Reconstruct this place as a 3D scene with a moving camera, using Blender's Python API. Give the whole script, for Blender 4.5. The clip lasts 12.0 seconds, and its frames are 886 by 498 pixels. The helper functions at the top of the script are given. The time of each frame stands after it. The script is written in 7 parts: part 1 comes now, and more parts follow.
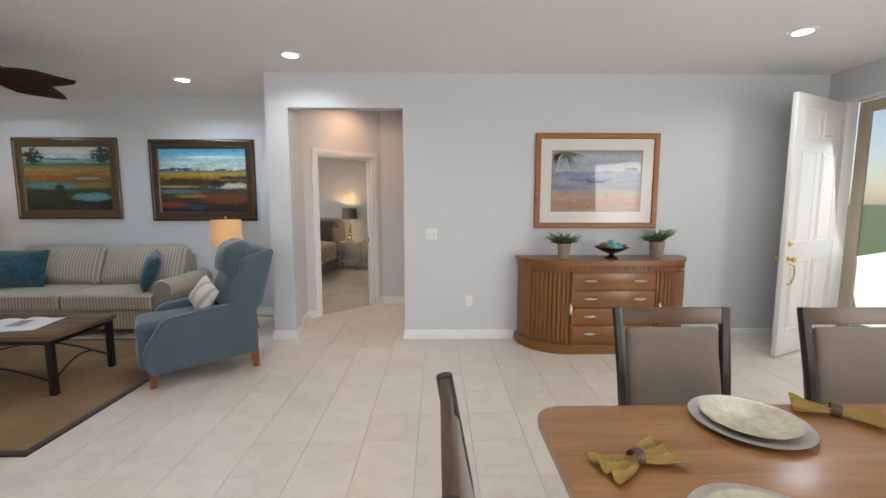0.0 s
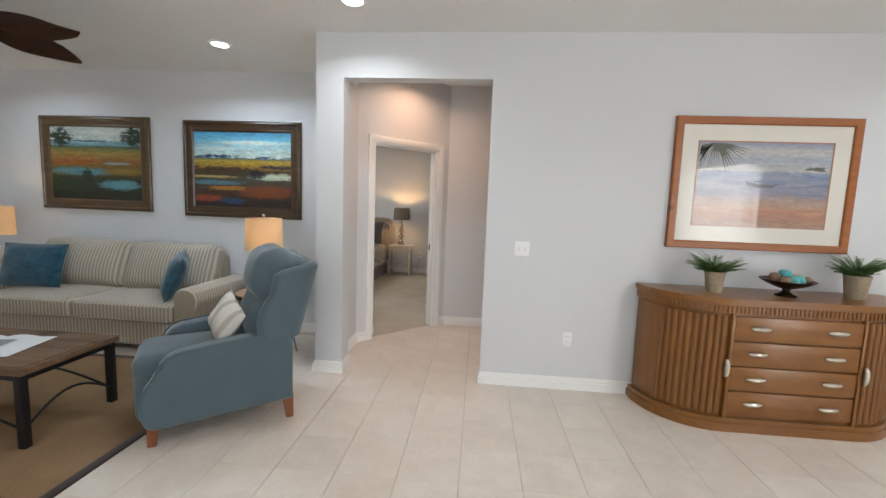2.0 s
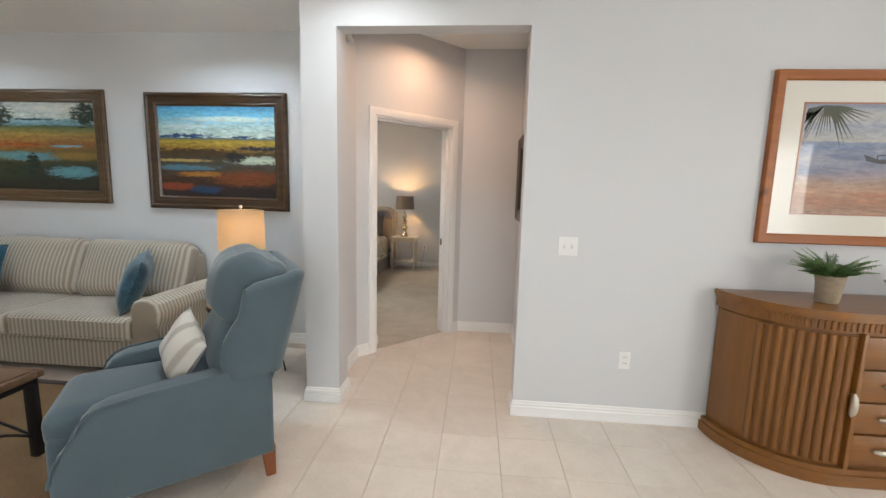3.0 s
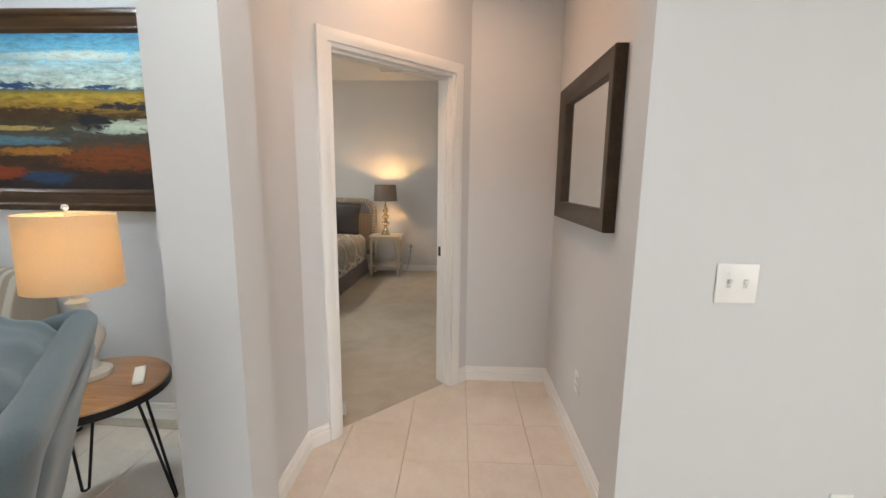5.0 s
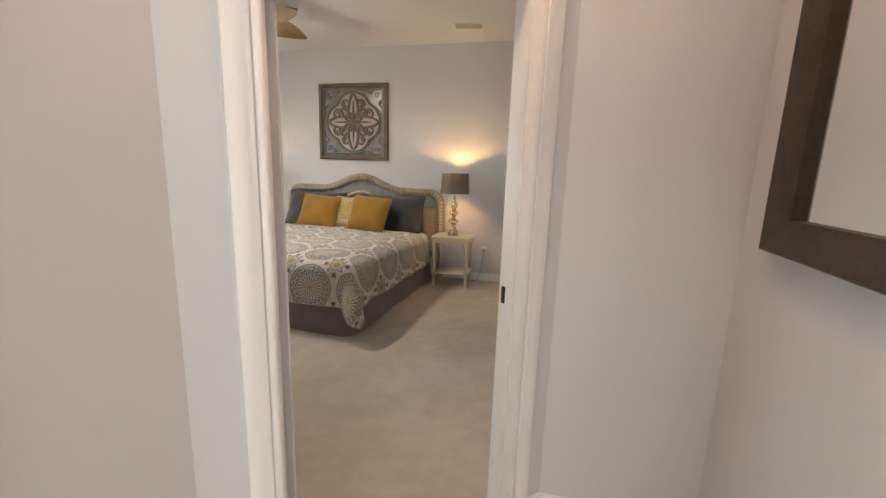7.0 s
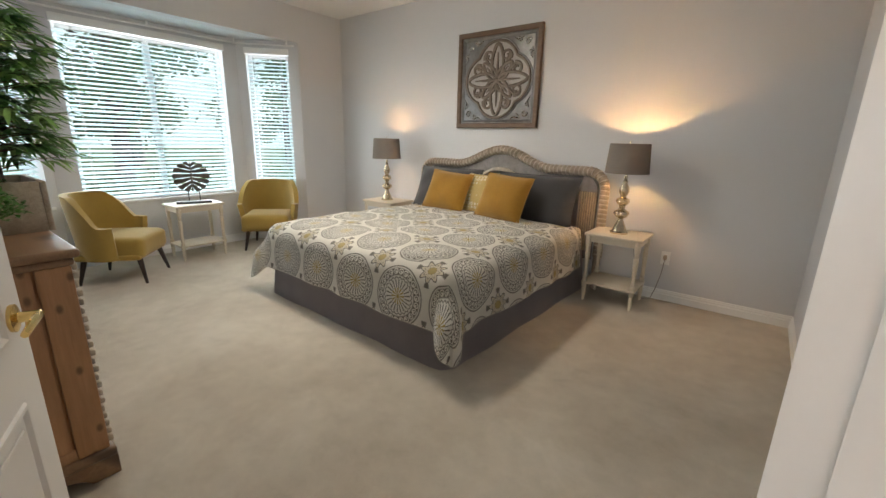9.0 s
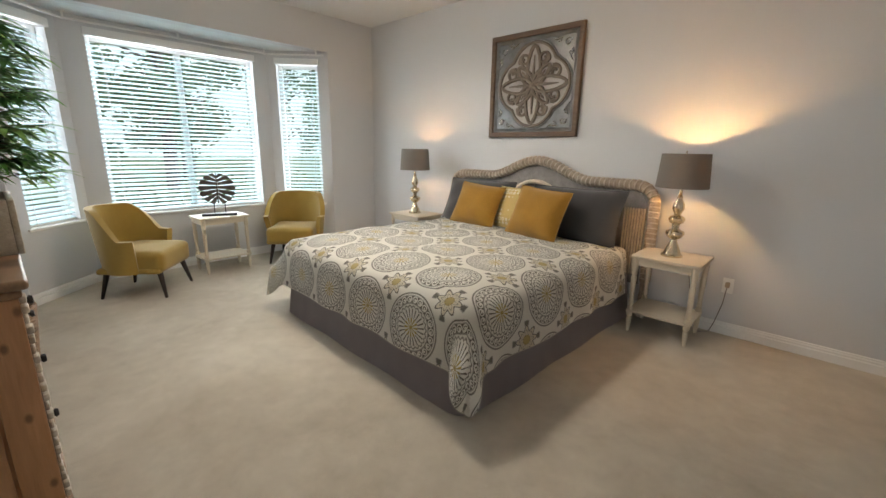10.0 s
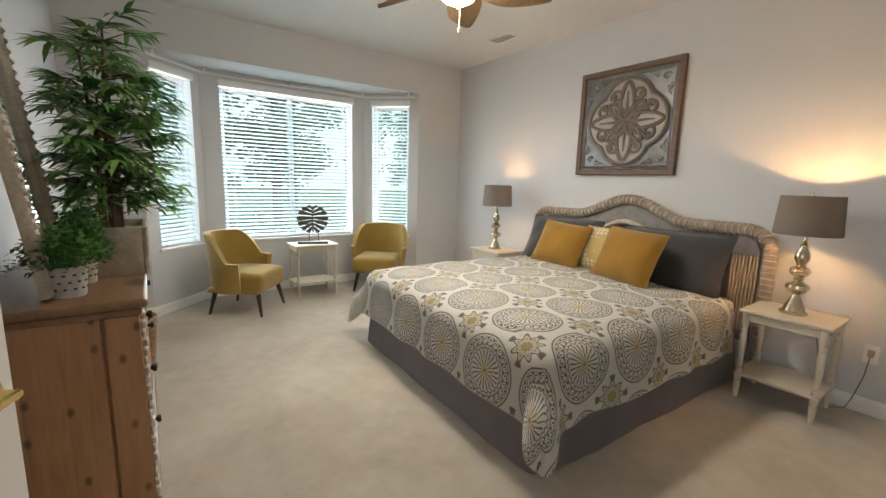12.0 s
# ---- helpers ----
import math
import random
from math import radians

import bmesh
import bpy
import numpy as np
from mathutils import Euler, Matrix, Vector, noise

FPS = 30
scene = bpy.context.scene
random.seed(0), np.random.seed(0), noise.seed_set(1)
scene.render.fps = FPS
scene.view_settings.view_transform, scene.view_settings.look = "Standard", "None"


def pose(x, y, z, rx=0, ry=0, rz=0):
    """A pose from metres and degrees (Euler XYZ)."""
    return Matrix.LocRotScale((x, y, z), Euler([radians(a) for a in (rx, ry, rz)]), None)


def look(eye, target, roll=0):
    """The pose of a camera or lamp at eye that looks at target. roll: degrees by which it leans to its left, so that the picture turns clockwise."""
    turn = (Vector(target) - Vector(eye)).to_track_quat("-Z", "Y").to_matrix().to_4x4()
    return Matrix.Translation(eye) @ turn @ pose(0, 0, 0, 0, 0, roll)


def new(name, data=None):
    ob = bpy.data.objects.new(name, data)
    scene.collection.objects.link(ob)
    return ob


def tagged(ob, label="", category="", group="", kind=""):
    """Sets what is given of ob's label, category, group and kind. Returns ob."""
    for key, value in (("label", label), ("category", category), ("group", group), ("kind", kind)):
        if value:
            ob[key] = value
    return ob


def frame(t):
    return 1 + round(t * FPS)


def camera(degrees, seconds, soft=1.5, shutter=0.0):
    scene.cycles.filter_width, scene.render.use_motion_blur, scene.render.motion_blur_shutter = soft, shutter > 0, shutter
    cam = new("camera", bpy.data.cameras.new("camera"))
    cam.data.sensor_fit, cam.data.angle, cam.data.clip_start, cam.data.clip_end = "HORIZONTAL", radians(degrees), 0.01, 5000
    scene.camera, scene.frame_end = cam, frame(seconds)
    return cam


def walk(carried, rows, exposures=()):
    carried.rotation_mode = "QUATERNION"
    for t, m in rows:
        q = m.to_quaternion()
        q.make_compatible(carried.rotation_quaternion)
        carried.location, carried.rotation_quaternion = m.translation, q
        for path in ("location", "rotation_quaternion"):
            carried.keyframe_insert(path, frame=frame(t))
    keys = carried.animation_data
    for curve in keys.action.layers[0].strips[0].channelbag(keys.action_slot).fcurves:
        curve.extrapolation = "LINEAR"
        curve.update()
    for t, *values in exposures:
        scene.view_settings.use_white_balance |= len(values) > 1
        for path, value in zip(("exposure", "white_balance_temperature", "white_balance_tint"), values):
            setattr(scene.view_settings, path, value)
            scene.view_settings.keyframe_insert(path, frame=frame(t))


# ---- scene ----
cam = camera(94.1, 12.0)
EXPOSURES = [(0.0, -0.12, 6600, 10), (1.0, -0.05, 6480, 10), (2.0, 0.04, 6550, 10), (3.0, 0.18, 6750, 10), (5.0, 0.20, 6900, 10), (6.0, 0.29, 6900, 10), (6.6, 0.32, 6900, 10), (7.2, 0.24, 6900, 10), (9.3, 0.30, 6800, 10), (12.0, 0.39, 6850, 10)]
PATH = [
    (0, (0.343, -4.300, 1.435), (0.372, -2.312, 1.218), -0.0),
    (0.5, (0.212, -4.107, 1.473), (0.194, -2.117, 1.272), -0.5),
    (1, (0.110, -3.883, 1.442), (0.017, -1.895, 1.247), -0.0),
    (1.5, (0.046, -3.556, 1.475), (-0.114, -1.570, 1.304), 0.6),
    (2, (-0.066, -3.265, 1.443), (-0.230, -1.283, 1.228), 2.1),
    (2.5, (-0.204, -2.931, 1.453), (-0.337, -0.950, 1.213), 1.4),
    (3, (-0.277, -2.568, 1.430), (-0.435, -0.593, 1.157), 1.5),
    (3.2, (-0.303, -2.424, 1.424), (-0.466, -0.448, 1.155), 1.6),
    (5, (-0.501, -1.173, 1.398), (-0.577, 0.799, 1.074), 0.6),
    (5.5, (-0.547, -0.816, 1.397), (-0.542, 1.153, 1.043), 1.2),
    (6, (-0.536, -0.506, 1.391), (-0.575, 1.459, 1.021), 1.4),
    (6.5, (-0.466, -0.192, 1.406), (-0.770, 1.752, 1.044), 1.5),
    (7, (-0.488, 0.072, 1.387), (-0.972, 1.975, 1.006), 1.8),
    (7.7, (-0.567, 0.449, 1.387), (-1.279, 2.272, 0.976), 1.1),
    (9.3, (-0.728, 1.355, 1.326), (-1.959, 2.838, 0.795), 0.9),
    (9.5, (-0.762, 1.415, 1.327), (-2.017, 2.876, 0.789), 0.5),
    (10, (-0.811, 1.549, 1.344), (-2.133, 2.974, 0.873), 1.0),
    (10.5, (-0.821, 1.609, 1.349), (-2.218, 2.981, 0.943), 1.2),
    (11, (-0.822, 1.618, 1.353), (-2.302, 2.910, 0.981), 1.2),
    (11.5, (-0.836, 1.595, 1.357), (-2.388, 2.808, 1.008), 1.5),
    (12, (-0.845, 1.582, 1.362), (-2.444, 2.738, 1.040), 1.7),
]
walk(cam, [(t, look(eye, target, roll)) for t, eye, target, roll in PATH], EXPOSURES)

# ---- world, sun, lamps ----
world = bpy.data.worlds.new("sky")
scene.world = world
world.use_nodes = True
wn = world.node_tree
sky = wn.nodes.new("ShaderNodeTexSky")
sky.sky_type, sky.sun_disc = "NISHITA", False
sky.sun_elevation, sky.sun_rotation = radians(56), radians(11)
wn.nodes["Background"].inputs[1].default_value = 0.15
wn.links.new(sky.outputs[0], wn.nodes["Background"].inputs[0])


def lamp(name, kind, m, watts, colour, size=0.1, spread=None, angle=None):
    data = bpy.data.lights.new(name, kind)
    data.energy, data.color = watts, colour
    if kind == "AREA":
        data.shape = "RECTANGLE" if isinstance(size, tuple) else "DISK"
        data.size = size[0] if isinstance(size, tuple) else size
        if isinstance(size, tuple):
            data.size_y = size[1]
        if spread:
            data.spread = radians(spread)
    elif kind == "SUN":
        data.angle = angle
    else:
        data.shadow_soft_size = size
        if kind == "SPOT":
            data.spot_size, data.spot_blend = radians(spread), 0.9
    ob = new(name, data)
    ob.matrix_world = m
    return tagged(ob, kind="structure")


lamp("sun_light", "SUN", look((2, 12, 15), (0, 2, 0)), 4.5, (1, 0.95, 0.88), angle=radians(0.5))
DAY = (0.86, 0.94, 1.0)
# daylight through the bay windows of the bedroom
lamp("bay_daylight", "AREA", look((-6.081, 3.055, 1.475), (0, 3.055, 1.475)), 54, DAY, (1.48, 1.62))
lamp("bay_daylight_side", "AREA", look((-5.817, 4.288, 1.475), (-5.093, 3.598, 1.475)), 12, DAY, (0.46, 1.62))
lamp("bay_daylight_other_side", "AREA", look((-5.817, 1.802, 1.475), (-5.093, 2.492, 1.475)), 12, DAY, (0.46, 1.62))
# added fill behind the walker; daylight through dining glass doors and open front door
lamp("patio_daylight", "AREA", look((0.3, -7.85, 1.3), (0.3, 0, 1.2)), 106, (0.93, 0.97, 1.0), (3.4, 2.1))
lamp("dining_daylight", "AREA", look((4.30, -4.6, 1.3), (0.0, -3.2, 1.0)), 84, (0.98, 0.97, 0.96), (1.6, 2.0))
lamp("door_daylight", "AREA", look((4.47, -0.67, 1.1), (2.0, -0.9, 0.3)), 7, (0.95, 0.98, 1.0), (0.9, 1.9))
CANS = [(-2.335, 0.25), (-0.94, -0.5), (3.12, -1.05), (-4.6, 0.25), (0.9, -2.6), (-0.94, -3.2), (-4.0, -3.2)]
for cx, cy in CANS:
    lamp("can_light", "AREA", look((cx, cy, 2.715), (cx, cy, 0)), (14 if cx > -3 else 7) if cy > 0 else 8, (0.70, 0.86, 1.0) if cy > 0 else (0.88, 0.94, 1.0), 0.13, 150)
lamp("hall_can_light", "AREA", look((-0.60, 0.90, 2.765), (-0.60, 0.90, 0)), 6.8, (1.0, 0.60, 0.38), 0.13, 150)
WARM, AMBER = (1.0, 0.68, 0.38), (1.0, 0.56, 0.24)

# ---- mesh helpers ----
def mesh_of(name, bm, mat, angle=38):
    bmesh.ops.recalc_face_normals(bm, faces=bm.faces[:])
    me = bpy.data.meshes.new(name)
    bm.to_mesh(me)
    bm.free()
    for p in me.polygons:
        p.use_smooth = True
    me.set_sharp_from_angle(angle=radians(angle))
    me.materials.append(mat)
    return me


def part(name, bm, mat, parent, label=""):
    """One mesh object under a thing or a part."""
    ob = new(name, mesh_of(name, bm, mat))
    ob.parent = parent
    return tagged(ob, label)


def thing(name, m, label, category, group=""):
    ob = new(name)
    ob.empty_display_size = 0.1
    ob.matrix_world = m
    return tagged(ob, label, category, group)


def solid(name, bm, mat, label="", category="", kind="", group="", m=None):
    """A top-level thing of one mesh."""
    ob = new(name, mesh_of(name, bm, mat))
    if m is not None:
        ob.matrix_world = m
    return tagged(ob, label, category, group, kind)


def merge(bm, other):
    me = bpy.data.meshes.new("tmp")
    other.to_mesh(me)
    other.free()
    bm.from_mesh(me)
    bpy.data.meshes.remove(me)
    return bm


def box(bm, x0, x1, y0, y1, z0, z1, bev=0.0, seg=2, m=None):
    b = bmesh.new()
    bmesh.ops.create_cube(b, size=1)
    for v in b.verts:
        v.co = Vector((x0 + (v.co.x + 0.5) * (x1 - x0), y0 + (v.co.y + 0.5) * (y1 - y0), z0 + (v.co.z + 0.5) * (z1 - z0)))
    if bev:
        bmesh.ops.bevel(b, geom=b.edges[:] + b.verts[:], offset=bev, segments=seg, affect="EDGES", profile=0.5)
    if m is not None:
        b.transform(m)
    return merge(bm, b)


def boxes(*specs, bev=0.0, seg=2):
    bm = bmesh.new()
    for s in specs:
        box(bm, *s, bev=bev, seg=seg)
    return bm


def lathe(bm, prof, cx=0, cy=0, seg=24, m=None):
    """Turned solid: prof is radius, height from the bottom up."""
    b = bmesh.new()
    rings = []
    for r, z in prof:
        if r < 1e-5:
            rings.append([b.verts.new((cx, cy, z))])
        else:
            rings.append([b.verts.new((cx + r * math.cos(2 * math.pi * i / seg), cy + r * math.sin(2 * math.pi * i / seg), z)) for i in range(seg)])
    for a, c in zip(rings, rings[1:]):
        for i in range(seg):
            j = (i + 1) % seg
            q = [a[i % len(a)], a[j % len(a)], c[j % len(c)], c[i % len(c)]]
            q = [v for k, v in enumerate(q) if v not in q[:k]]
            if len(q) > 2:
                b.faces.new(q)
    if m is not None:
        b.transform(m)
    return merge(bm, b)


def tube(bm, pts, r, seg=8, closed=False, flat=1.0):
    """A tube along a path; r is one radius or one for each point."""
    pts = [Vector(p) for p in pts]
    n = len(pts)
    rs = r if isinstance(r, (list, tuple)) else [r] * n
    rings, up = [], None
    for i, p in enumerate(pts):
        a = pts[(i - 1) % n] if closed or i else p
        c = pts[(i + 1) % n] if closed or i < n - 1 else p
        d = (c - a).normalized()
        if up is None:
            up = d.orthogonal().normalized() if abs(d.z) > 0.9 else Vector((0, 0, 1))
        side = d.cross(up).normalized()
        up = side.cross(d).normalized()
        rings.append([bm.verts.new(p + rs[i] * (side * math.cos(2 * math.pi * k / seg) + flat * up * math.sin(2 * math.pi * k / seg))) for k in range(seg)])
    for i in range(n if closed else n - 1):
        a, c = rings[i], rings[(i + 1) % n]
        for k in range(seg):
            bm.faces.new((a[k], a[(k + 1) % seg], c[(k + 1) % seg], c[k]))
    if not closed:
        bm.faces.new(rings[0])
        bm.faces.new(rings[-1][::-1])
    return bm


def prism(bm, outline, a, b, axis="y", bev=0.0):
    """An outline in two dimensions, pushed from a to b along an axis."""
    put = {"x": lambda u, v, w: (w, u, v), "y": lambda u, v, w: (u, w, v), "z": lambda u, v, w: (u, v, w)}[axis]
    t = bmesh.new()
    lo = [t.verts.new(put(u, v, a)) for u, v in outline]
    hi = [t.verts.new(put(u, v, b)) for u, v in outline]
    t.faces.new(lo)
    t.faces.new(hi[::-1])
    n = len(outline)
    sides = []
    for i in range(n):
        t.faces.new((lo[i], lo[(i + 1) % n], hi[(i + 1) % n], hi[i]))
    if bev:
        rim = [e for e in t.edges if (e.verts[0] in lo) == (e.verts[1] in lo)]
        bmesh.ops.bevel(t, geom=rim, offset=bev, segments=3, affect="EDGES", profile=0.5)
    return merge(bm, t)


def puff(bm, w, h, t, m, n=14, pinch=0.06, seed=0.0, wob=0.012):
    """A stuffed pillow, w by h, t thick in the middle, lying in its own x-z plane."""
    b = bmesh.new()
    grids = []
    for side in (1, -1):
        g = []
        for i in range(n + 1):
            row = []
            for j in range(n + 1):
                u, v = 2 * i / n - 1, 2 * j / n - 1
                x = w / 2 * u * (1 - pinch * (1 - v * v))
                z = h / 2 * v * (1 - pinch * (1 - u * u))
                d = t / 2 * ((1 - abs(u) ** 2.6) * (1 - abs(v) ** 2.6)) ** 0.55
                wave = wob * noise.noise((x * 7 + seed, z * 7, side * 3.0)) * min(1, d / t * 5)
                row.append(b.verts.new((x, side * d + wave, z)))
            g.append(row)
        for i in range(n):
            for j in range(n):
                b.faces.new((g[i][j], g[i + 1][j], g[i + 1][j + 1], g[i][j + 1]))
        grids.append(g)
    bmesh.ops.remove_doubles(b, verts=b.verts[:], dist=0.0006)
    b.transform(m)
    return merge(bm, b)


def seam(w, h, pinch, m, n=12):
    """The piped edge of such a pillow, as a closed path."""
    pts = []
    for k in range(4 * n):
        s, f = divmod(k, n)
        q = 2 * f / n - 1
        u, v = [(q, -1), (1, q), (-q, 1), (-1, -q)][s]
        pts.append(m @ Vector((w / 2 * u * (1 - pinch * (1 - v * v)), 0, h / 2 * v * (1 - pinch * (1 - u * u)))))
    return pts


# ---- materials ----
def node_mat(name):
    mat = bpy.data.materials.new(name)
    mat.use_nodes = True
    return mat, mat.node_tree, mat.node_tree.nodes["Principled BSDF"]


def nd(nt, kind, **sockets):
    node = nt.nodes.new("ShaderNode" + kind)
    for key, value in sockets.items():
        sock = node.inputs[int(key[1:])] if key[0] == "i" and key[1:].isdigit() else node.inputs[key.replace("_", " ")]
        if hasattr(value, "default_value"):
            nt.links.new(value, sock)
        else:
            sock.default_value = value
    return node


def mth(nt, op, a, b=0.0, c=0.0):
    node = nt.nodes.new("ShaderNodeMath")
    node.operation = op
    for i, value in enumerate((a, b, c)):
        if hasattr(value, "default_value"):
            nt.links.new(value, node.inputs[i])
        else:
            node.inputs[i].default_value = value
    return node.outputs[0]


def mixc(nt, fac, a, b, blend="MIX"):
    node = nt.nodes.new("ShaderNodeMix")
    node.data_type, node.blend_type = "RGBA", blend
    for sock, value in ((node.inputs[0], fac), (node.inputs[6], a), (node.inputs[7], b)):
        if hasattr(value, "default_value"):
            nt.links.new(value, sock)
        else:
            sock.default_value = (*value, 1) if isinstance(value, tuple) and len(value) == 3 else value
    return node.outputs[2]


def coords(nt, scale=(1, 1, 1), uv=False):
    tc = nt.nodes.new("ShaderNodeTexCoord")
    return nd(nt, "Mapping", Vector=tc.outputs["UV" if uv else "Object"], Scale=scale).outputs[0]


def noise_of(nt, vec, scale, detail=4.0, rough=0.55, distort=0.0):
    return nd(nt, "TexNoise", Vector=vec, Scale=scale, Detail=detail, Roughness=rough, Distortion=distort).outputs[0]


def ramp(nt, fac, *stops):
    node = nt.nodes.new("ShaderNodeValToRGB")
    nt.links.new(fac, node.inputs[0])
    els = node.color_ramp.elements
    while len(els) < len(stops):
        els.new(0.5)
    for e, (p, c) in zip(els, stops):
        e.position, e.color = p, (*c, 1)
    return node.outputs[0]


def bump(nt, bsdf, height, strength, dist=0.002):
    b = nd(nt, "Bump", Height=height, Strength=strength, Distance=dist)
    nt.links.new(b.outputs[0], bsdf.inputs["Normal"])


def tint(c, k):
    return tuple(min(1, v * k) for v in c)


def surface(name, colour, rough=0.5, metal=0.0, big=2.0, fine=60.0, var=0.06, relief=0.15, dist=0.001, rvar=0.1, coat=0.0, spec=0.5):
    """A plain surface with variation at two scales and a fine relief."""
    mat, nt, b = node_mat(name)
    v = coords(nt)
    n1, n2 = noise_of(nt, v, big), noise_of(nt, v, fine, 3.0)
    mix = mth(nt, "ADD", mth(nt, "MULTIPLY", n1, 0.6), mth(nt, "MULTIPLY", n2, 0.4))
    nt.links.new(ramp(nt, mix, (0.3, tint(colour, 1 - var)), (0.7, tint(colour, 1 + var))), b.inputs["Base Color"])
    nt.links.new(mth(nt, "ADD", mth(nt, "MULTIPLY", n2, rvar), rough - rvar / 2), b.inputs["Roughness"])
    b.inputs["Metallic"].default_value = metal
    b.inputs["Specular IOR Level"].default_value = spec
    b.inputs["Coat Weight"].default_value = coat
    b.inputs["Coat Roughness"].default_value = 0.15
    if relief:
        bump(nt, b, n2, relief, dist)
    return mat


def wood(name, dark, light, axis="x", rough=0.4, scale=1.0, coat=0.0, knots=0.0, relief=0.12):
    mat, nt, b = node_mat(name)
    s = {"x": (1.2, 14, 14), "y": (14, 1.2, 14), "z": (14, 14, 1.2)}[axis]
    v = coords(nt, tuple(k * scale for k in s))
    n1 = noise_of(nt, v, 1.6, 6.0, 0.6, 0.6)
    n2 = noise_of(nt, v, 9.0, 4.0, 0.6)
    mix = mth(nt, "ADD", mth(nt, "MULTIPLY", n1, 0.65), mth(nt, "MULTIPLY", n2, 0.35))
    col = ramp(nt, mix, (0.28, dark), (0.52, tuple((a + c) / 2 for a, c in zip(dark, light))), (0.74, light))
    if knots:
        sep = nd(nt, "SeparateXYZ", Vector=coords(nt))
        x, y, z = sep.outputs
        run, across = {"x": (x, mth(nt, "ADD", y, z)), "y": (y, mth(nt, "ADD", x, z)), "z": (z, mth(nt, "ADD", x, y))}[axis]
        flat = nd(nt, "CombineXYZ", X=mth(nt, "MULTIPLY", run, 0.6), Y=across).outputs[0]
        vor = nd(nt, "TexVoronoi", Vector=flat, Scale=knots)
        vor.voronoi_dimensions = "2D"
        spot = ramp(nt, vor.outputs["Distance"], (0.045, (1, 1, 1)), (0.115, (0, 0, 0)))
        col = mixc(nt, mth(nt, "MULTIPLY", spot, 0.8), col, tint(dark, 0.35))
    nt.links.new(col, b.inputs["Base Color"])
    nt.links.new(mth(nt, "ADD", mth(nt, "MULTIPLY", n2, 0.15), rough - 0.07), b.inputs["Roughness"])
    b.inputs["Coat Weight"].default_value = coat
    b.inputs["Coat Roughness"].default_value = 0.2
    bump(nt, b, mix, relief, 0.002)
    return mat


def fabric(name, colour, weave=700.0, var=0.12, relief=0.35, sheen=0.3, big=5.0):
    mat, nt, b = node_mat(name)
    v = coords(nt)
    n1, n2 = noise_of(nt, v, big, 5.0), noise_of(nt, v, weave * 0.35, 2.0)
    mix = mth(nt, "ADD", mth(nt, "MULTIPLY", n1, 0.5), mth(nt, "MULTIPLY", n2, 0.5))
    nt.links.new(ramp(nt, mix, (0.3, tint(colour, 1 - var)), (0.7, tint(colour, 1 + var))), b.inputs["Base Color"])
    b.inputs["Roughness"].default_value = 0.9
    b.inputs["Specular IOR Level"].default_value = 0.2
    b.inputs["Sheen Weight"].default_value = sheen
    b.inputs["Sheen Roughness"].default_value = 0.5
    bump(nt, b, n2, relief, 0.0015)
    return mat


def glowing(name, colour, strength, base=(0.8, 0.8, 0.8)):
    mat, nt, b = node_mat(name)
    b.inputs["Base Color"].default_value = (*base, 1)
    b.inputs["Emission Color"].default_value = (*colour, 1)
    b.inputs["Emission Strength"].default_value = strength
    return mat


PAINT = surface("wall_paint", (0.62, 0.63, 0.645), 0.6, big=0.8, fine=180, var=0.012, relief=0.12, dist=0.0006, spec=0.3)
BEDPAINT = surface("bedroom_wall_paint", (0.60, 0.605, 0.62), 0.6, big=0.8, fine=180, var=0.012, relief=0.12, dist=0.0006, spec=0.3)
CEILPAINT = surface("ceiling_paint", (0.80, 0.80, 0.79), 0.8, big=0.7, fine=120, var=0.012, relief=0.25, dist=0.0012, spec=0.2)
TRIM = surface("white_trim_paint", (0.80, 0.80, 0.79), 0.35, big=3, fine=90, var=0.015, relief=0.03)
# Ceiling white, darkened and blued to carry the bedroom's dimmer daylight in its colour.
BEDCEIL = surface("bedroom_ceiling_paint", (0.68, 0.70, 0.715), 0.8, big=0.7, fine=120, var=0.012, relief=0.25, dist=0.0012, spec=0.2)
GROUT = surface("tile_grout", (0.44, 0.39, 0.34), 0.9, fine=220, var=0.12, relief=0.4)

# ---- structure ----
CEIL, BCEIL = 2.74, 2.85
HALL = -0.055  # how far the little hall and the bedroom stand in towards the living room


def wall(name, specs, mat=PAINT):
    return solid(name, boxes(*specs), mat, kind="structure")


wall("wall_main", [(0, 4.47, 0, 0.13, 0, 2.79), (-1.16, 0, 0, 0.13, 2.40, 2.79), (-1.386, -1.16, 0, 0.18, 0, 2.79)])
wall("wall_pier", [(-1.386, -1.27, 0.18, 1.0, 0, 2.79)])
wall("wall_art", [(-6.6, -1.386, 1.0, 1.058, 0, CEIL)])
wall("wall_hall_right", [(0.13, 0.25, 0.13, 1.66, 0, 2.79)])
wall("wall_hall_back", [(-0.44, 0.25, 1.66, 1.78, 0, 2.79)])
wall("wall_left", [(-6.72, -6.6, -8.1, 1.058, 0, CEIL)])
wall("wall_right", [(4.35, 4.47, -0.17, 0, 0, CEIL), (4.35, 4.47, -1.16, -0.17, 2.44, CEIL), (4.35, 4.47, -3.75, -1.16, 0, CEIL), (4.35, 4.47, -5.45, -3.75, 2.3, CEIL), (4.35, 4.47, -8.1, -5.45, 0, CEIL)])
wall("wall_behind", [(-6.6, -1.5, -8.1, -8.0, 0, CEIL), (2.1, 4.35, -8.1, -8.0, 0, CEIL), (-1.5, 2.1, -8.1, -8.0, 2.4, CEIL)])


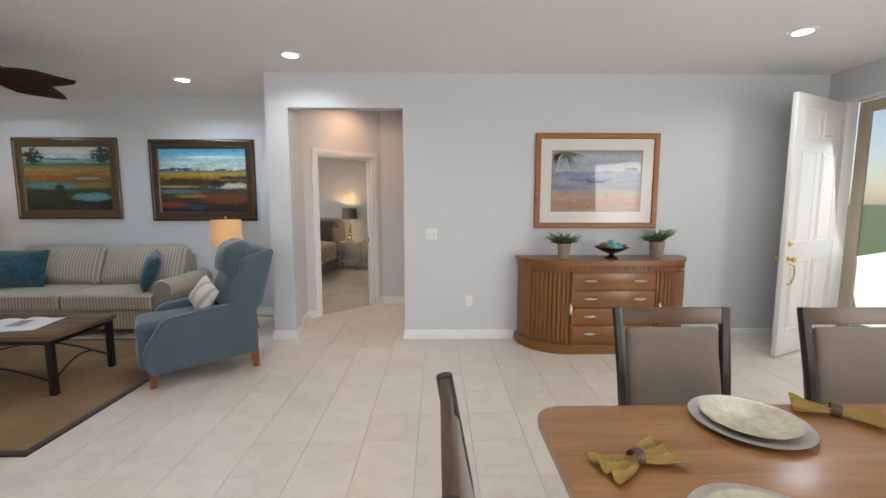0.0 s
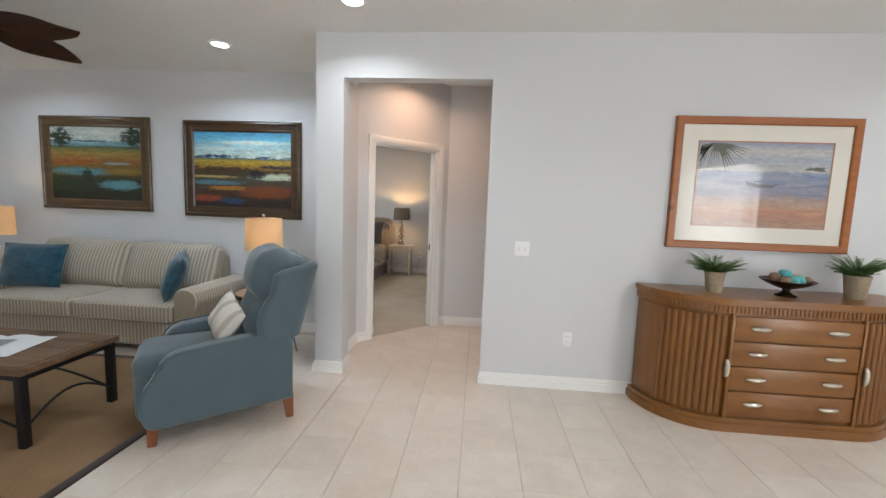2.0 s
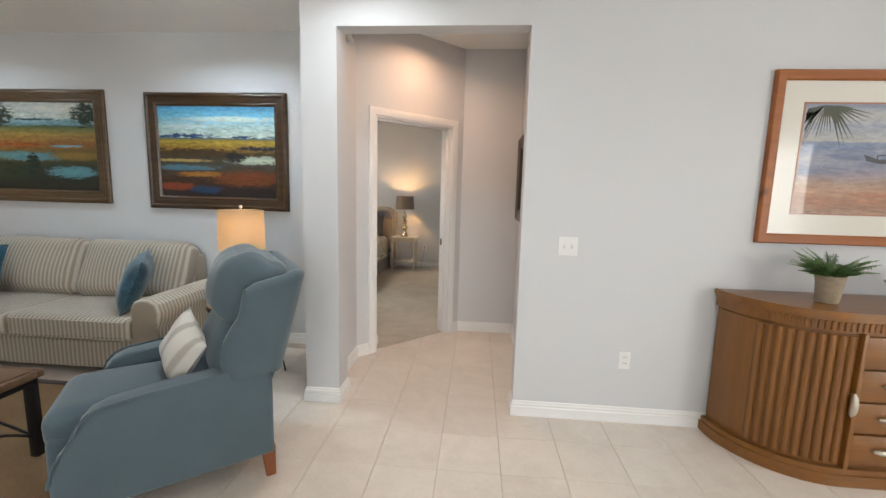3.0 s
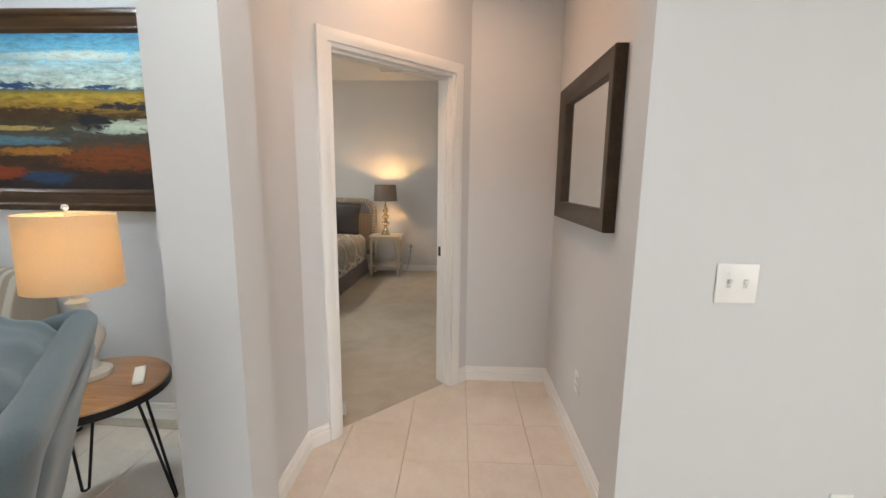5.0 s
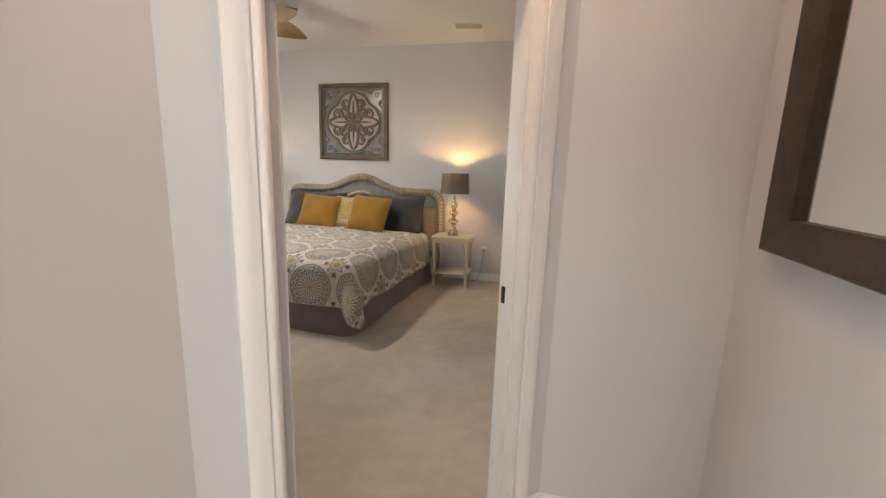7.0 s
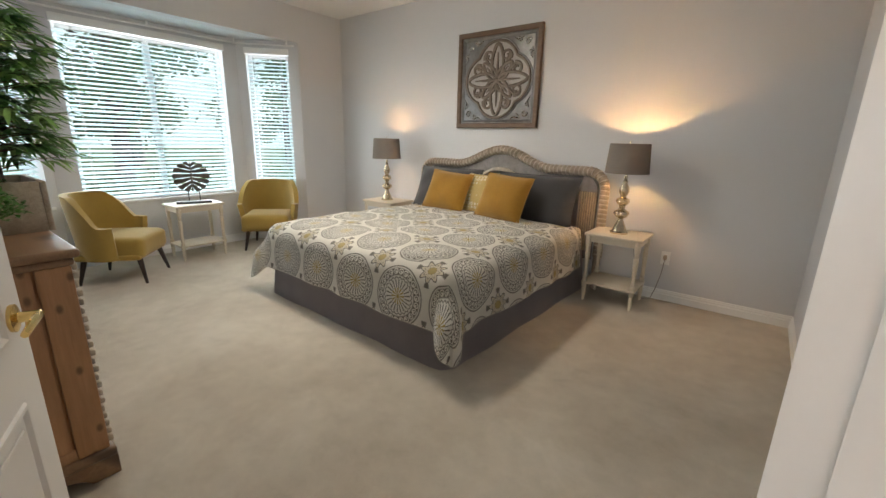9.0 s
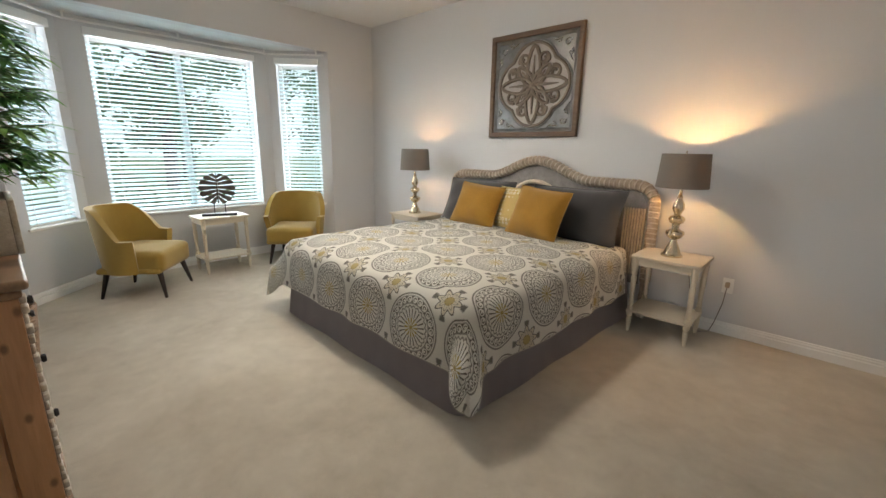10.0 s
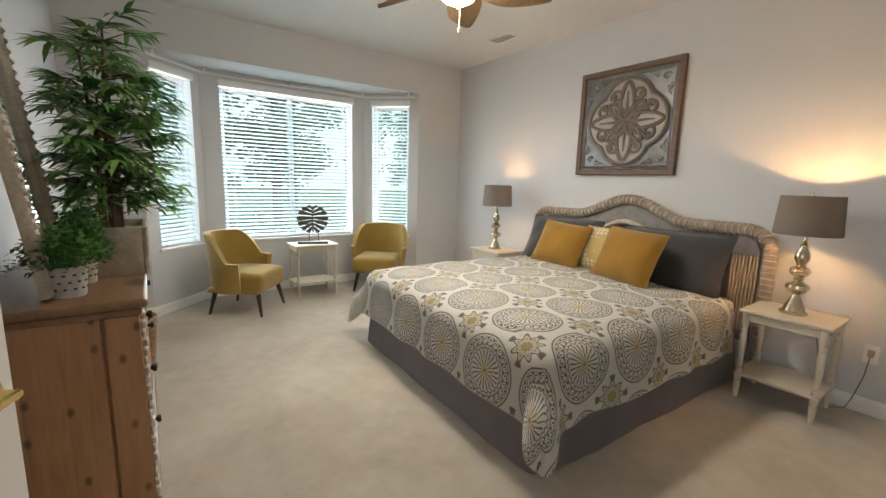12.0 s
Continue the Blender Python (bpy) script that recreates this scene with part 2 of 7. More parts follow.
def along(s, d):
    """A place on the slanted wall of the little hall: s along it, d through it."""
    k = math.sqrt(0.5)
    return (-1.27 + k * (s - d), 0.83 + k * (s + d))


def nearer(s):
    p = along(s, 0)
    return (p[0], p[1] + HALL)


SLANT = Matrix.Translation((-1.27, 0.83, 0)) @ Matrix.Rotation(radians(45), 4, "Z")
DOOR0, DOOR1, DOORTOP = 0.180, 1.030, 2.050
bm = boxes((0, DOOR0, 0, 0.12, 0, 2.79), (DOOR1, 1.174, 0, 0.12, 0, 2.79), (DOOR0, DOOR1, 0, 0.12, DOORTOP, 2.79))
bm.transform(SLANT)
solid("wall_slanted", bm, PAINT, kind="structure")

# bedroom shell
wall("wall_bed_head", [(-5.62, -0.21, 5.22, 5.34, 0, BCEIL)], BEDPAINT)
wall("wall_bed_right", [(-0.33, -0.21, 1.785, 5.22, 0, BCEIL)], BEDPAINT)
wall("wall_bed_door_side", [(-5.62, -1.2, 1.117, 1.127, 0, BCEIL)], BEDPAINT)
bm = boxes((0.03, DOOR0, 0.121, 0.131, 0, BCEIL), (DOOR1, 1.32, 0.121, 0.131, 0, BCEIL), (DOOR0, DOOR1, 0.121, 0.131, DOORTOP, BCEIL))
bm.transform(SLANT)
solid("wall_bed_slanted", bm, BEDPAINT, kind="structure")
wall("wall_bed_window", [(-5.62, -5.5, 4.56, 5.22, 0, BCEIL), (-5.62, -5.5, 1.127, 1.64, 0, BCEIL), (-5.62, -5.5, 1.64, 4.56, 2.45, BCEIL)], BEDPAINT)

BAY = [((-5.5, 1.64), (-6.0, 2.165)), ((-6.0, 2.165), (-6.0, 4.035)), ((-6.0, 4.035), (-5.5, 4.56))]


def bay_frame(k):
    """Pose of one bay side: x along the wall, y outwards, origin at its start."""
    a, b = BAY[k]
    m = Matrix.Translation((a[0], a[1], 0)) @ Matrix.Rotation(math.atan2(b[1] - a[1], b[0] - a[0]), 4, "Z")
    return m, math.dist(a, b)


WINDOWS = [(0.13, 0.62, 0.64, 2.31), (0.19, 1.70, 0.64, 2.31), (0.105, 0.595, 0.64, 2.31)]
for k in range(3):
    m, ln = bay_frame(k)
    x0, x1, z0, z1 = WINDOWS[k]
    t = 0.14
    bm = boxes((0, x0, 0, t, 0, 2.6), (x1, ln, 0, t, 0, 2.6), (x0, x1, 0, t, 0, z0), (x0, x1, 0, t, z1, 2.6))
    bm.transform(m)
    solid("wall_bay_%d" % (k + 1), bm, BEDPAINT, kind="structure")

solid("ceiling_living", boxes((-6.72, 4.47, -8.1, 0.0, CEIL, CEIL + 0.1), (-6.72, -1.386, 0.0, 1.058, CEIL, CEIL + 0.1)), CEILPAINT, kind="structure")
solid("ceiling_hall", boxes((-1.386, 0.25, 0.13, 1.78, 2.79, 2.89)), CEILPAINT, kind="structure")
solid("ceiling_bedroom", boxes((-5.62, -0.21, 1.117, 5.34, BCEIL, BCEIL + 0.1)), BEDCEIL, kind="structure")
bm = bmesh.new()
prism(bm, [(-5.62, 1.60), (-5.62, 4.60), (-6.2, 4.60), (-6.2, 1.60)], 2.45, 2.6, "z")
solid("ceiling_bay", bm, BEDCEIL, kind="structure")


def carpet():
    mat, nt, b = node_mat("beige_carpet")
    v = coords(nt)
    soft = noise_of(nt, v, 1.3, 5.0, 0.6, 0.4)
    mid = noise_of(nt, v, 9.0, 4.0, 0.6)
    pile = noise_of(nt, v, 330.0, 2.0, 0.7)
    mix = mth(nt, "ADD", mth(nt, "ADD", mth(nt, "MULTIPLY", soft, 0.60), mth(nt, "MULTIPLY", mid, 0.25)), mth(nt, "MULTIPLY", pile, 0.3))
    nt.links.new(ramp(nt, mix, (0.42, (0.38, 0.325, 0.25)), (0.72, (0.60, 0.54, 0.445))), b.inputs["Base Color"])
    b.inputs["Roughness"].default_value = 0.95
    b.inputs["Specular IOR Level"].default_value = 0.1
    b.inputs["Sheen Weight"].default_value = 0.3
    bump(nt, b, mth(nt, "ADD", pile, mth(nt, "MULTIPLY", mid, 0.8)), 0.7, 0.006)
    return mat


CARPET = carpet()
bm = bmesh.new()
lo, hi = along(DOOR0, 0.05), along(DOOR1, 0.05)
prism(bm, [along(0.0, 0.12), along(DOOR0, 0.12), lo, hi, along(DOOR1, 0.12), along(1.33, 0.12), (-0.21, 5.3), (-5.6, 5.3), (-5.6, 4.56), (-6.1, 4.05), (-6.1, 2.15), (-5.6, 1.64), (-5.6, 1.12)], -0.1, 0.004, "z")
solid("floor_bedroom", bm, CARPET, kind="structure")
floor = solid("floor", boxes((-6.72, 4.6, -8.1, 1.9, -0.12, -0.006)), GROUT, kind="structure")


# ---- baseboards, door casing ----
def skirting(name, pts, h=0.10, side=1, mat=TRIM):
    """A moulded baseboard along a line of plan points, standing on the given side of it."""
    bm = bmesh.new()
    prof = [(0.0, 0.0), (0.017, 0.0), (0.017, h * 0.60), (0.011, h * 0.66), (0.011, h * 0.80), (0.007, h * 0.84), (0.006, h * 0.95), (0.0, h)]
    n = len(pts)
    rows = []
    for i, p in enumerate(pts):
        p = Vector(p)
        d0 = (p - Vector(pts[i - 1])).normalized() if i else None
        d1 = (Vector(pts[i + 1]) - p).normalized() if i < n - 1 else None
        n0 = Vector((-d0.y, d0.x)) * side if d0 else None
        n1 = Vector((-d1.y, d1.x)) * side if d1 else None
        nn = n0 if n1 is None else n1 if n0 is None else (n0 + n1).normalized()
        k = 1 if n0 is None or n1 is None else 1 / max(0.3, nn.dot(n1))
        rows.append([bm.verts.new((p.x + nn.x * k * u, p.y + nn.y * k * u, w)) for u, w in prof])
    for a, c in zip(rows, rows[1:]):
        for j in range(len(prof) - 1):
            bm.faces.new((a[j], a[j + 1], c[j + 1], c[j]))
    bm.faces.new(rows[0])
    bm.faces.new(rows[-1][::-1])
    return solid(name, bm, mat, kind="structure")


skirting("baseboard_main", [(4.35, -0.001), (0, -0.001), (0, 0.13), (0.13, 0.13), (0.13, 1.66 + HALL), (-0.44, 1.66 + HALL), nearer(DOOR1 + 0.067)], side=1)
skirting("baseboard_pier", [nearer(DOOR0 - 0.067), (-1.27, 0.83 + HALL), (-1.27, 0.18), (-1.16, 0.18), (-1.16, 0), (-1.386, 0), (-1.386, 1.0), (-6.6, 1.0), (-6.6, -8.0)], side=1)
skirting("baseboard_right", [(4.35, -8.0), (4.35, -1.22)], side=1)
skirting("baseboard_bedroom", [along(DOOR1 + 0.067, 0.131), (-0.33, 1.96), (-0.33, 5.22), (-5.5, 5.22), (-5.5, 4.56), (-6.0, 4.035), (-6.0, 2.165), (-5.5, 1.64), (-5.5, 1.127), (-1.16, 1.127)], side=1)


def casing_profile():
    return [(0, 0), (0.0, 0.010), (0.006, 0.013), (0.016, 0.013), (0.022, 0.017), (0.050, 0.019), (0.057, 0.016), (0.060, 0.0)]


def casing(bm, x0, x1, top, d, out):
    """A mitred casing round an opening x0 to x1; d is the wall's face, out the way it stands off."""
    rows = []
    for cx, cz, sx, sz in ((x0, 0, -1, 0), (x0, top, -1, 1), (x1, top, 1, 1), (x1, 0, 1, 0)):
        rows.append([bm.verts.new((cx + sx * (u + 0.005), d + out * w, cz + sz * (u + 0.005))) for u, w in casing_profile()])
    for a, c in zip(rows, rows[1:]):
        for j in range(len(a) - 1):
            bm.faces.new((a[j], a[j + 1], c[j + 1], c[j]))
    return bm


door_frame = tagged(new("door_1"), "white painted casing and jamb of the bedroom doorway", "door frame", kind="structure")
door_frame.matrix_world = SLANT
part("casing", casing(bmesh.new(), DOOR0, DOOR1, DOORTOP, 0.0, -1), TRIM, door_frame)
part("casing", casing(bmesh.new(), DOOR0, DOOR1, DOORTOP, 0.131, 1), TRIM, door_frame)
part("jamb", boxes((DOOR0 - 0.001, DOOR0 + 0.018, -0.002, 0.133, 0, DOORTOP), (DOOR1 - 0.018, DOOR1 + 0.001, -0.002, 0.133, 0, DOORTOP), (DOOR0 + 0.018, DOOR1 - 0.018, -0.002, 0.133, DOORTOP - 0.018, DOORTOP + 0.001), bev=0.002), TRIM, door_frame)
part("door_stop", boxes((DOOR0 + 0.018, DOOR0 + 0.029, 0.045, 0.085, 0.004, DOORTOP - 0.018), (DOOR1 - 0.029, DOOR1 - 0.018, 0.045, 0.085, 0.004, DOORTOP - 0.018), (DOOR0 + 0.029, DOOR1 - 0.029, 0.045, 0.085, DOORTOP - 0.029, DOORTOP - 0.018), bev=0.002), TRIM, door_frame)

MOVED = ("wall_hall", "wall_slanted", "wall_bed", "wall_bay", "ceiling_hall", "ceiling_bedroom", "ceiling_bay", "floor_bedroom", "baseboard_bedroom", "door_1")
for ob in list(scene.objects):
    if ob.parent is None and ob.name.startswith(MOVED):
        ob.location.y += HALL

# ---- living room materials ----
HONEY = wood("honey_wood", (0.165, 0.060, 0.010), (0.285, 0.118, 0.022), "x", 0.34, 0.8, 0.22, relief=0.04)
HONEY_UP = wood("honey_wood_upright", (0.16, 0.058, 0.010), (0.275, 0.114, 0.021), "z", 0.36, 0.8, 0.2, relief=0.04)
PINE = wood("amber_pine", (0.24, 0.062, 0.008), (0.40, 0.128, 0.020), "x", 0.42, 1.0, 0.08, 3.5)
PINE_UP = wood("amber_pine_upright", (0.24, 0.068, 0.010), (0.42, 0.145, 0.028), "z", 0.35, 1.0, 0.3, 2.2)
PEWTER = surface("brushed_pewter", (0.62, 0.58, 0.50), 0.33, 1.0, fine=200, var=0.1)
IRON = surface("black_iron", (0.022, 0.020, 0.020), 0.45, 0.6, fine=150, var=0.3, relief=0.2)
BRONZE = surface("dark_bronze", (0.06, 0.04, 0.025), 0.35, 0.8, fine=80, var=0.4)
TOPWOOD = wood("brown_table_wood", (0.075, 0.038, 0.018), (0.21, 0.12, 0.062), "x", 0.62, 0.7, 0.0, 1.6)
ROUNDWOOD = wood("acacia_wood", (0.14, 0.055, 0.016), (0.42, 0.21, 0.075), "x", 0.3, 0.6, 0.3)
BLUEFAB = fabric("slate_blue_fabric", (0.078, 0.112, 0.130), 700, 0.1)
TEAL = fabric("teal_chenille", (0.018, 0.07, 0.105), 300, 0.75, 0.5, 0.4, 14.0)
LEGWOOD = wood("reddish_leg_wood", (0.15, 0.042, 0.014), (0.27, 0.09, 0.03), "z", 0.35, 1.0, 0.3)
CREAM = surface("cream_ceramic", (0.60, 0.56, 0.49), 0.4, fine=40, var=0.12)
WHITEPLASTIC = surface("white_plastic", (0.78, 0.78, 0.77), 0.3, var=0.01, relief=0.0)
DARKSLOT = surface("dark_slot", (0.03, 0.03, 0.03), 0.6, var=0.1, relief=0.0)


def striped(name, axis, light, dark, pitch=0.028, duty=0.5):
    mat, nt, b = node_mat(name)
    tc = nt.nodes.new("ShaderNodeTexCoord")
    sep = nd(nt, "SeparateXYZ", Vector=tc.outputs["Object"])
    wob = noise_of(nt, tc.outputs["Object"], 60.0, 3.0)
    x = mth(nt, "ADD", sep.outputs["XYZ".index(axis)], mth(nt, "MULTIPLY", wob, 0.004))
    f = mth(nt, "FRACT", mth(nt, "DIVIDE", mth(nt, "ADD", x, 50.0), pitch))
    tri = mth(nt, "ABSOLUTE", mth(nt, "SUBTRACT", f, 0.5))
    mask = ramp(nt, tri, (duty * 0.5 - 0.05, (0, 0, 0)), (duty * 0.5 + 0.05, (1, 1, 1)))
    fine = noise_of(nt, tc.outputs["Object"], 240.0, 2.0)
    col = mixc(nt, mask, dark, light)
    nt.links.new(mixc(nt, mth(nt, "MULTIPLY", fine, 0.35), col, tint(dark, 0.7)), b.inputs["Base Color"])
    b.inputs["Roughness"].default_value = 0.9
    b.inputs["Specular IOR Level"].default_value = 0.2
    b.inputs["Sheen Weight"].default_value = 0.2
    bump(nt, b, mth(nt, "ADD", fine, mask), 0.3, 0.001)
    return mat


SOFA_X = striped("striped_sofa_fabric", "X", (0.52, 0.475, 0.40), (0.33, 0.275, 0.215), 0.034)
SOFA_Y = striped("striped_arm_fabric", "Y", (0.52, 0.475, 0.40), (0.33, 0.275, 0.215), 0.034)
PILLOW_STRIPE = striped("cream_striped_linen", "X", (0.66, 0.63, 0.57), (0.44, 0.40, 0.35), 0.12, 0.30)


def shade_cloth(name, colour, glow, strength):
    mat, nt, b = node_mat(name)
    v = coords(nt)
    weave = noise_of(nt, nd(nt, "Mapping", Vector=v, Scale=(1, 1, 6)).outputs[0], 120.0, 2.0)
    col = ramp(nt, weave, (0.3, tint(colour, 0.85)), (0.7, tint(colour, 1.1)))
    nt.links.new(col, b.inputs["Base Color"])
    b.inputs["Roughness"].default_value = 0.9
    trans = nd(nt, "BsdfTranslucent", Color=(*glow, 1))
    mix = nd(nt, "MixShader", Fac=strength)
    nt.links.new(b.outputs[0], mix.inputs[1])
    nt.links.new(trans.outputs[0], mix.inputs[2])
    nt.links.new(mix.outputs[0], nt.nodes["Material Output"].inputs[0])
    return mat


SHADE_CREAM = shade_cloth("cream_lampshade_cloth", (0.75, 0.66, 0.52), (0.90, 0.74, 0.52), 0.6)
SHADE_TAUPE = shade_cloth("taupe_lampshade_cloth", (0.22, 0.195, 0.17), (0.20, 0.165, 0.13), 0.2)
BULB = glowing("lit_bulb", (1.0, 0.72, 0.42), 12.0)
CANGLOW = glowing("lit_can_lens", (0.92, 0.97, 1.0), 9.0)


# ---- sideboard ----
def side_outline(grow=0.0, n=12):
    """Plan of the bow-ended sideboard, from its back left corner round the front."""
    pts = []
    for i in range(n + 1):
        a = radians(90 * i / n)
        pts.append((-0.41 - (0.435 + grow) * math.cos(a), -0.45 * math.sin(a) - (grow * math.sin(a))))
    pts += [(-p[0], p[1]) for p in reversed(pts)]
    return pts


def reed(bm, deg, z0, z1, mirror):
    a = radians(deg)
    x, y = -0.41 - 0.4285 * math.cos(a), -0.4435 * math.sin(a)
    lathe(bm, [(0.0, z0), (0.0185, z0), (0.0185, z1), (0.0, z1)], -x if mirror else x, y, 12)


def bail_handle(bm, x, y, z, upright=False):
    w = 0.06
    for sx in (-1, 1):
        o = (x + sx * w * 0.85, y, z) if not upright else (x, y, z + sx * w * 0.85)
        tube(bm, [o, (o[0], o[1] - 0.012, o[2])], 0.006, 8)
    pts, rs = [], []
    for k in range(9):
        s = -1 + 2 * k / 8
        pts.append((x, y - 0.012 - 0.010 * (1 - s * s), z + s * w) if upright else (x + s * w, y - 0.012 - 0.010 * (1 - s * s), z))
        rs.append(0.006 + 0.011 * (1 - s * s) ** 0.5)
    tube(bm, pts, rs, 10, flat=0.9)


def sideboard(m):
    t = thing("sideboard", m, "honey-stained wooden bow-ended sideboard with four drawers and reeded doors", "sideboard")
    bm = bmesh.new()
    prism(bm, side_outline(-0.012), 0.09, 0.80, "z")
    part("body", bm, HONEY_UP, t)
    bm = bmesh.new()
    prism(bm, side_outline(0.022), 0.872, 0.902, "z", 0.008)
    part("top", bm, HONEY, t)
    bm = bmesh.new()
    prism(bm, side_outline(0.004), 0.80, 0.872, "z", 0.003)
    prism(bm, side_outline(0.012), 0.858, 0.8715, "z", 0.004)
    frieze = part("frieze", bm, HONEY, t)
    path = side_outline(0.004, 24)
    acc, step = 0.0, 0.026
    for (x0, y0), (x1, y1) in zip(path, path[1:]):
        ln = math.dist((x0, y0), (x1, y1))
        while acc < ln:
            f = acc / ln
            px, py = x0 + f * (x1 - x0), y0 + f * (y1 - y0)
            if abs(px) < 0.76:
                ang = math.atan2(y1 - y0, x1 - x0)
                bm = bmesh.new()
                box(bm, -0.0075, 0.0075, -0.007, 0.004, 0.806, 0.852, 0.003, 1, Matrix.Translation((px, py, 0)) @ Matrix.Rotation(ang, 4, "Z"))
                part("flute", bm, HONEY_UP, frieze)
            acc += step
        acc -= ln
    bm = bmesh.new()
    prism(bm, side_outline(0.028), 0.0, 0.062, "z", 0.006)
    prism(bm, side_outline(0.018), 0.0621, 0.092, "z", 0.010)
    part("plinth", bm, HONEY, t)
    for mirror in (False, True):
        k = -1 if mirror else 1
        bm = bmesh.new()
        n = 14
        arc = [(k * (-0.41 - 0.4325 * math.cos(radians(4 + 83 * i / n))), -0.4475 * math.sin(radians(4 + 83 * i / n))) for i in range(n + 1)]
        back = [(p[0] + k * 0.012, p[1] + 0.012) for p in reversed(arc)]
        prism(bm, arc + back, 0.112, 0.79, "z")
        door = part("door", bm, HONEY_UP, t)
        for i in range(10):
            bm = bmesh.new()
            reed(bm, 36 + 49 * i / 9, 0.115, 0.785, mirror)
            part("reed", bm, HONEY_UP, door)
        bm = bmesh.new()
        bail_handle(bm, k * -0.425, -0.462, 0.44, True)
        part("handle", bm, PEWTER, door, "brushed pewter pull")
    for k in range(4):
        z0 = 0.117 + k * 0.170
        bm = boxes((-0.388, 0.388, -0.462, -0.30, z0, z0 + 0.158), bev=0.004)
        drawer = part("drawer", bm, HONEY, t)
        for x in (-0.235, 0.235):
            bm = bmesh.new()
            bail_handle(bm, x, -0.462, z0 + 0.085)
            part("handle", bm, PEWTER, drawer, "brushed pewter pull")
    for x in (-0.402, 0.402):
        part("stile", boxes((x - 0.011, x + 0.011, -0.468, -0.35, 0.092, 0.80), bev=0.004), HONEY_UP, t)
    return t


sideboard(pose(2.03, -0.018, 0))


# ---- ferns in pots, bowl of balls ----
LEAF = surface("fern_leaf", (0.095, 0.20, 0.045), 0.5, big=25, fine=90, var=0.45)
STONEPOT = surface("rough_stone_pot", (0.34, 0.27, 0.19), 0.85, big=12, fine=70, var=0.25, relief=0.5, dist=0.004)


def leaf(bm, base, way, length, width, up, bend=0.3, n=4):
    """One pointed, folded leaf blade."""
    way, up = Vector(way).normalized(), Vector(up)
    side = way.cross(up)
    side = side.normalized() if side.length > 1e-4 else Vector((1, 0, 0))
    nrm = side.cross(way).normalized()
    rows = []
    for i in range(n + 1):
        f = i / n
        c = Vector(base) + way * length * f - Vector((0, 0, 1)) * bend * length * f * f
        w = width * 0.5 * math.sin(math.pi * min(1, 0.12 + 0.88 * f)) ** 0.8 if i < n else 0.0005
        rows.append((bm.verts.new(c - side * w + nrm * w * 0.3), bm.verts.new(c), bm.verts.new(c + side * w + nrm * w * 0.3)))
    for a, c in zip(rows, rows[1:]):
        bm.faces.new((a[0], a[1], c[1], c[0]))
        bm.faces.new((a[1], a[2], c[2], c[1]))


def fern(m, seed, label):
    rng = random.Random(seed)
    t = thing("potted_fern", m, label, "potted plant", "ferns on the sideboard")
    bm = bmesh.new()
    lathe(bm, [(0, 0), (0.047, 0), (0.052, 0.01), (0.060, 0.10), (0.062, 0.128), (0.066, 0.130), (0.066, 0.145), (0.058, 0.146), (0.055, 0.12), (0, 0.12)], seg=20)
    for v in bm.verts:
        v.co += Vector((noise.noise(v.co * 30), noise.noise(v.co * 30 + Vector((5, 0, 0))), 0)) * 0.003
    part("pot", bm, STONEPOT, t, "rough tan stone pot")
    stems, fr = bmesh.new(), bmesh.new()
    for k in range(115):
        a, ln = rng.uniform(0, 2 * math.pi), rng.uniform(0.09, 0.185)
        lift = rng.uniform(0.45, 1.5)
        pts = []
        for i in range(7):
            f = i / 6
            pts.append(Vector((math.cos(a) * (0.02 + ln * f * math.cos(lift * (1 - 0.9 * f))), math.sin(a) * (0.02 + ln * f * math.cos(lift * (1 - 0.9 * f))) * 0.8, 0.13 + ln * (math.sin(lift) * f * 1.1 - 0.28 * f * f))))
        tube(stems, pts, [0.0016] * 6 + [0.0006], 4)
        for i in range(1, 7):
            d = (pts[i] - pts[i - 1]).normalized()
            s = d.cross(Vector((0, 0, 1))).normalized()
            for h in (0.0, 0.5):
                c = pts[i - 1].lerp(pts[i], h)
                w = 0.029 * (1 - 0.08 * i) * rng.uniform(0.7, 1.2)
                for sg in (-1, 1):
                    leaf(fr, c, d * 0.6 + s * sg, w, 0.014, (0, 0, 1), 0.3, 2)
    part("stems", stems, LEAF, t)
    part("fronds", fr, LEAF, t, "feathery green fern fronds")
    return t


fern(pose(1.60, -0.26, 0.902), 3, "small green fern in a rough stone pot on the sideboard")
fern(pose(2.53, -0.25, 0.902, 0, 0, 70) @ Matrix.Scale(1.12, 4), 8, "bushy green fern in a rough stone pot on the sideboard")

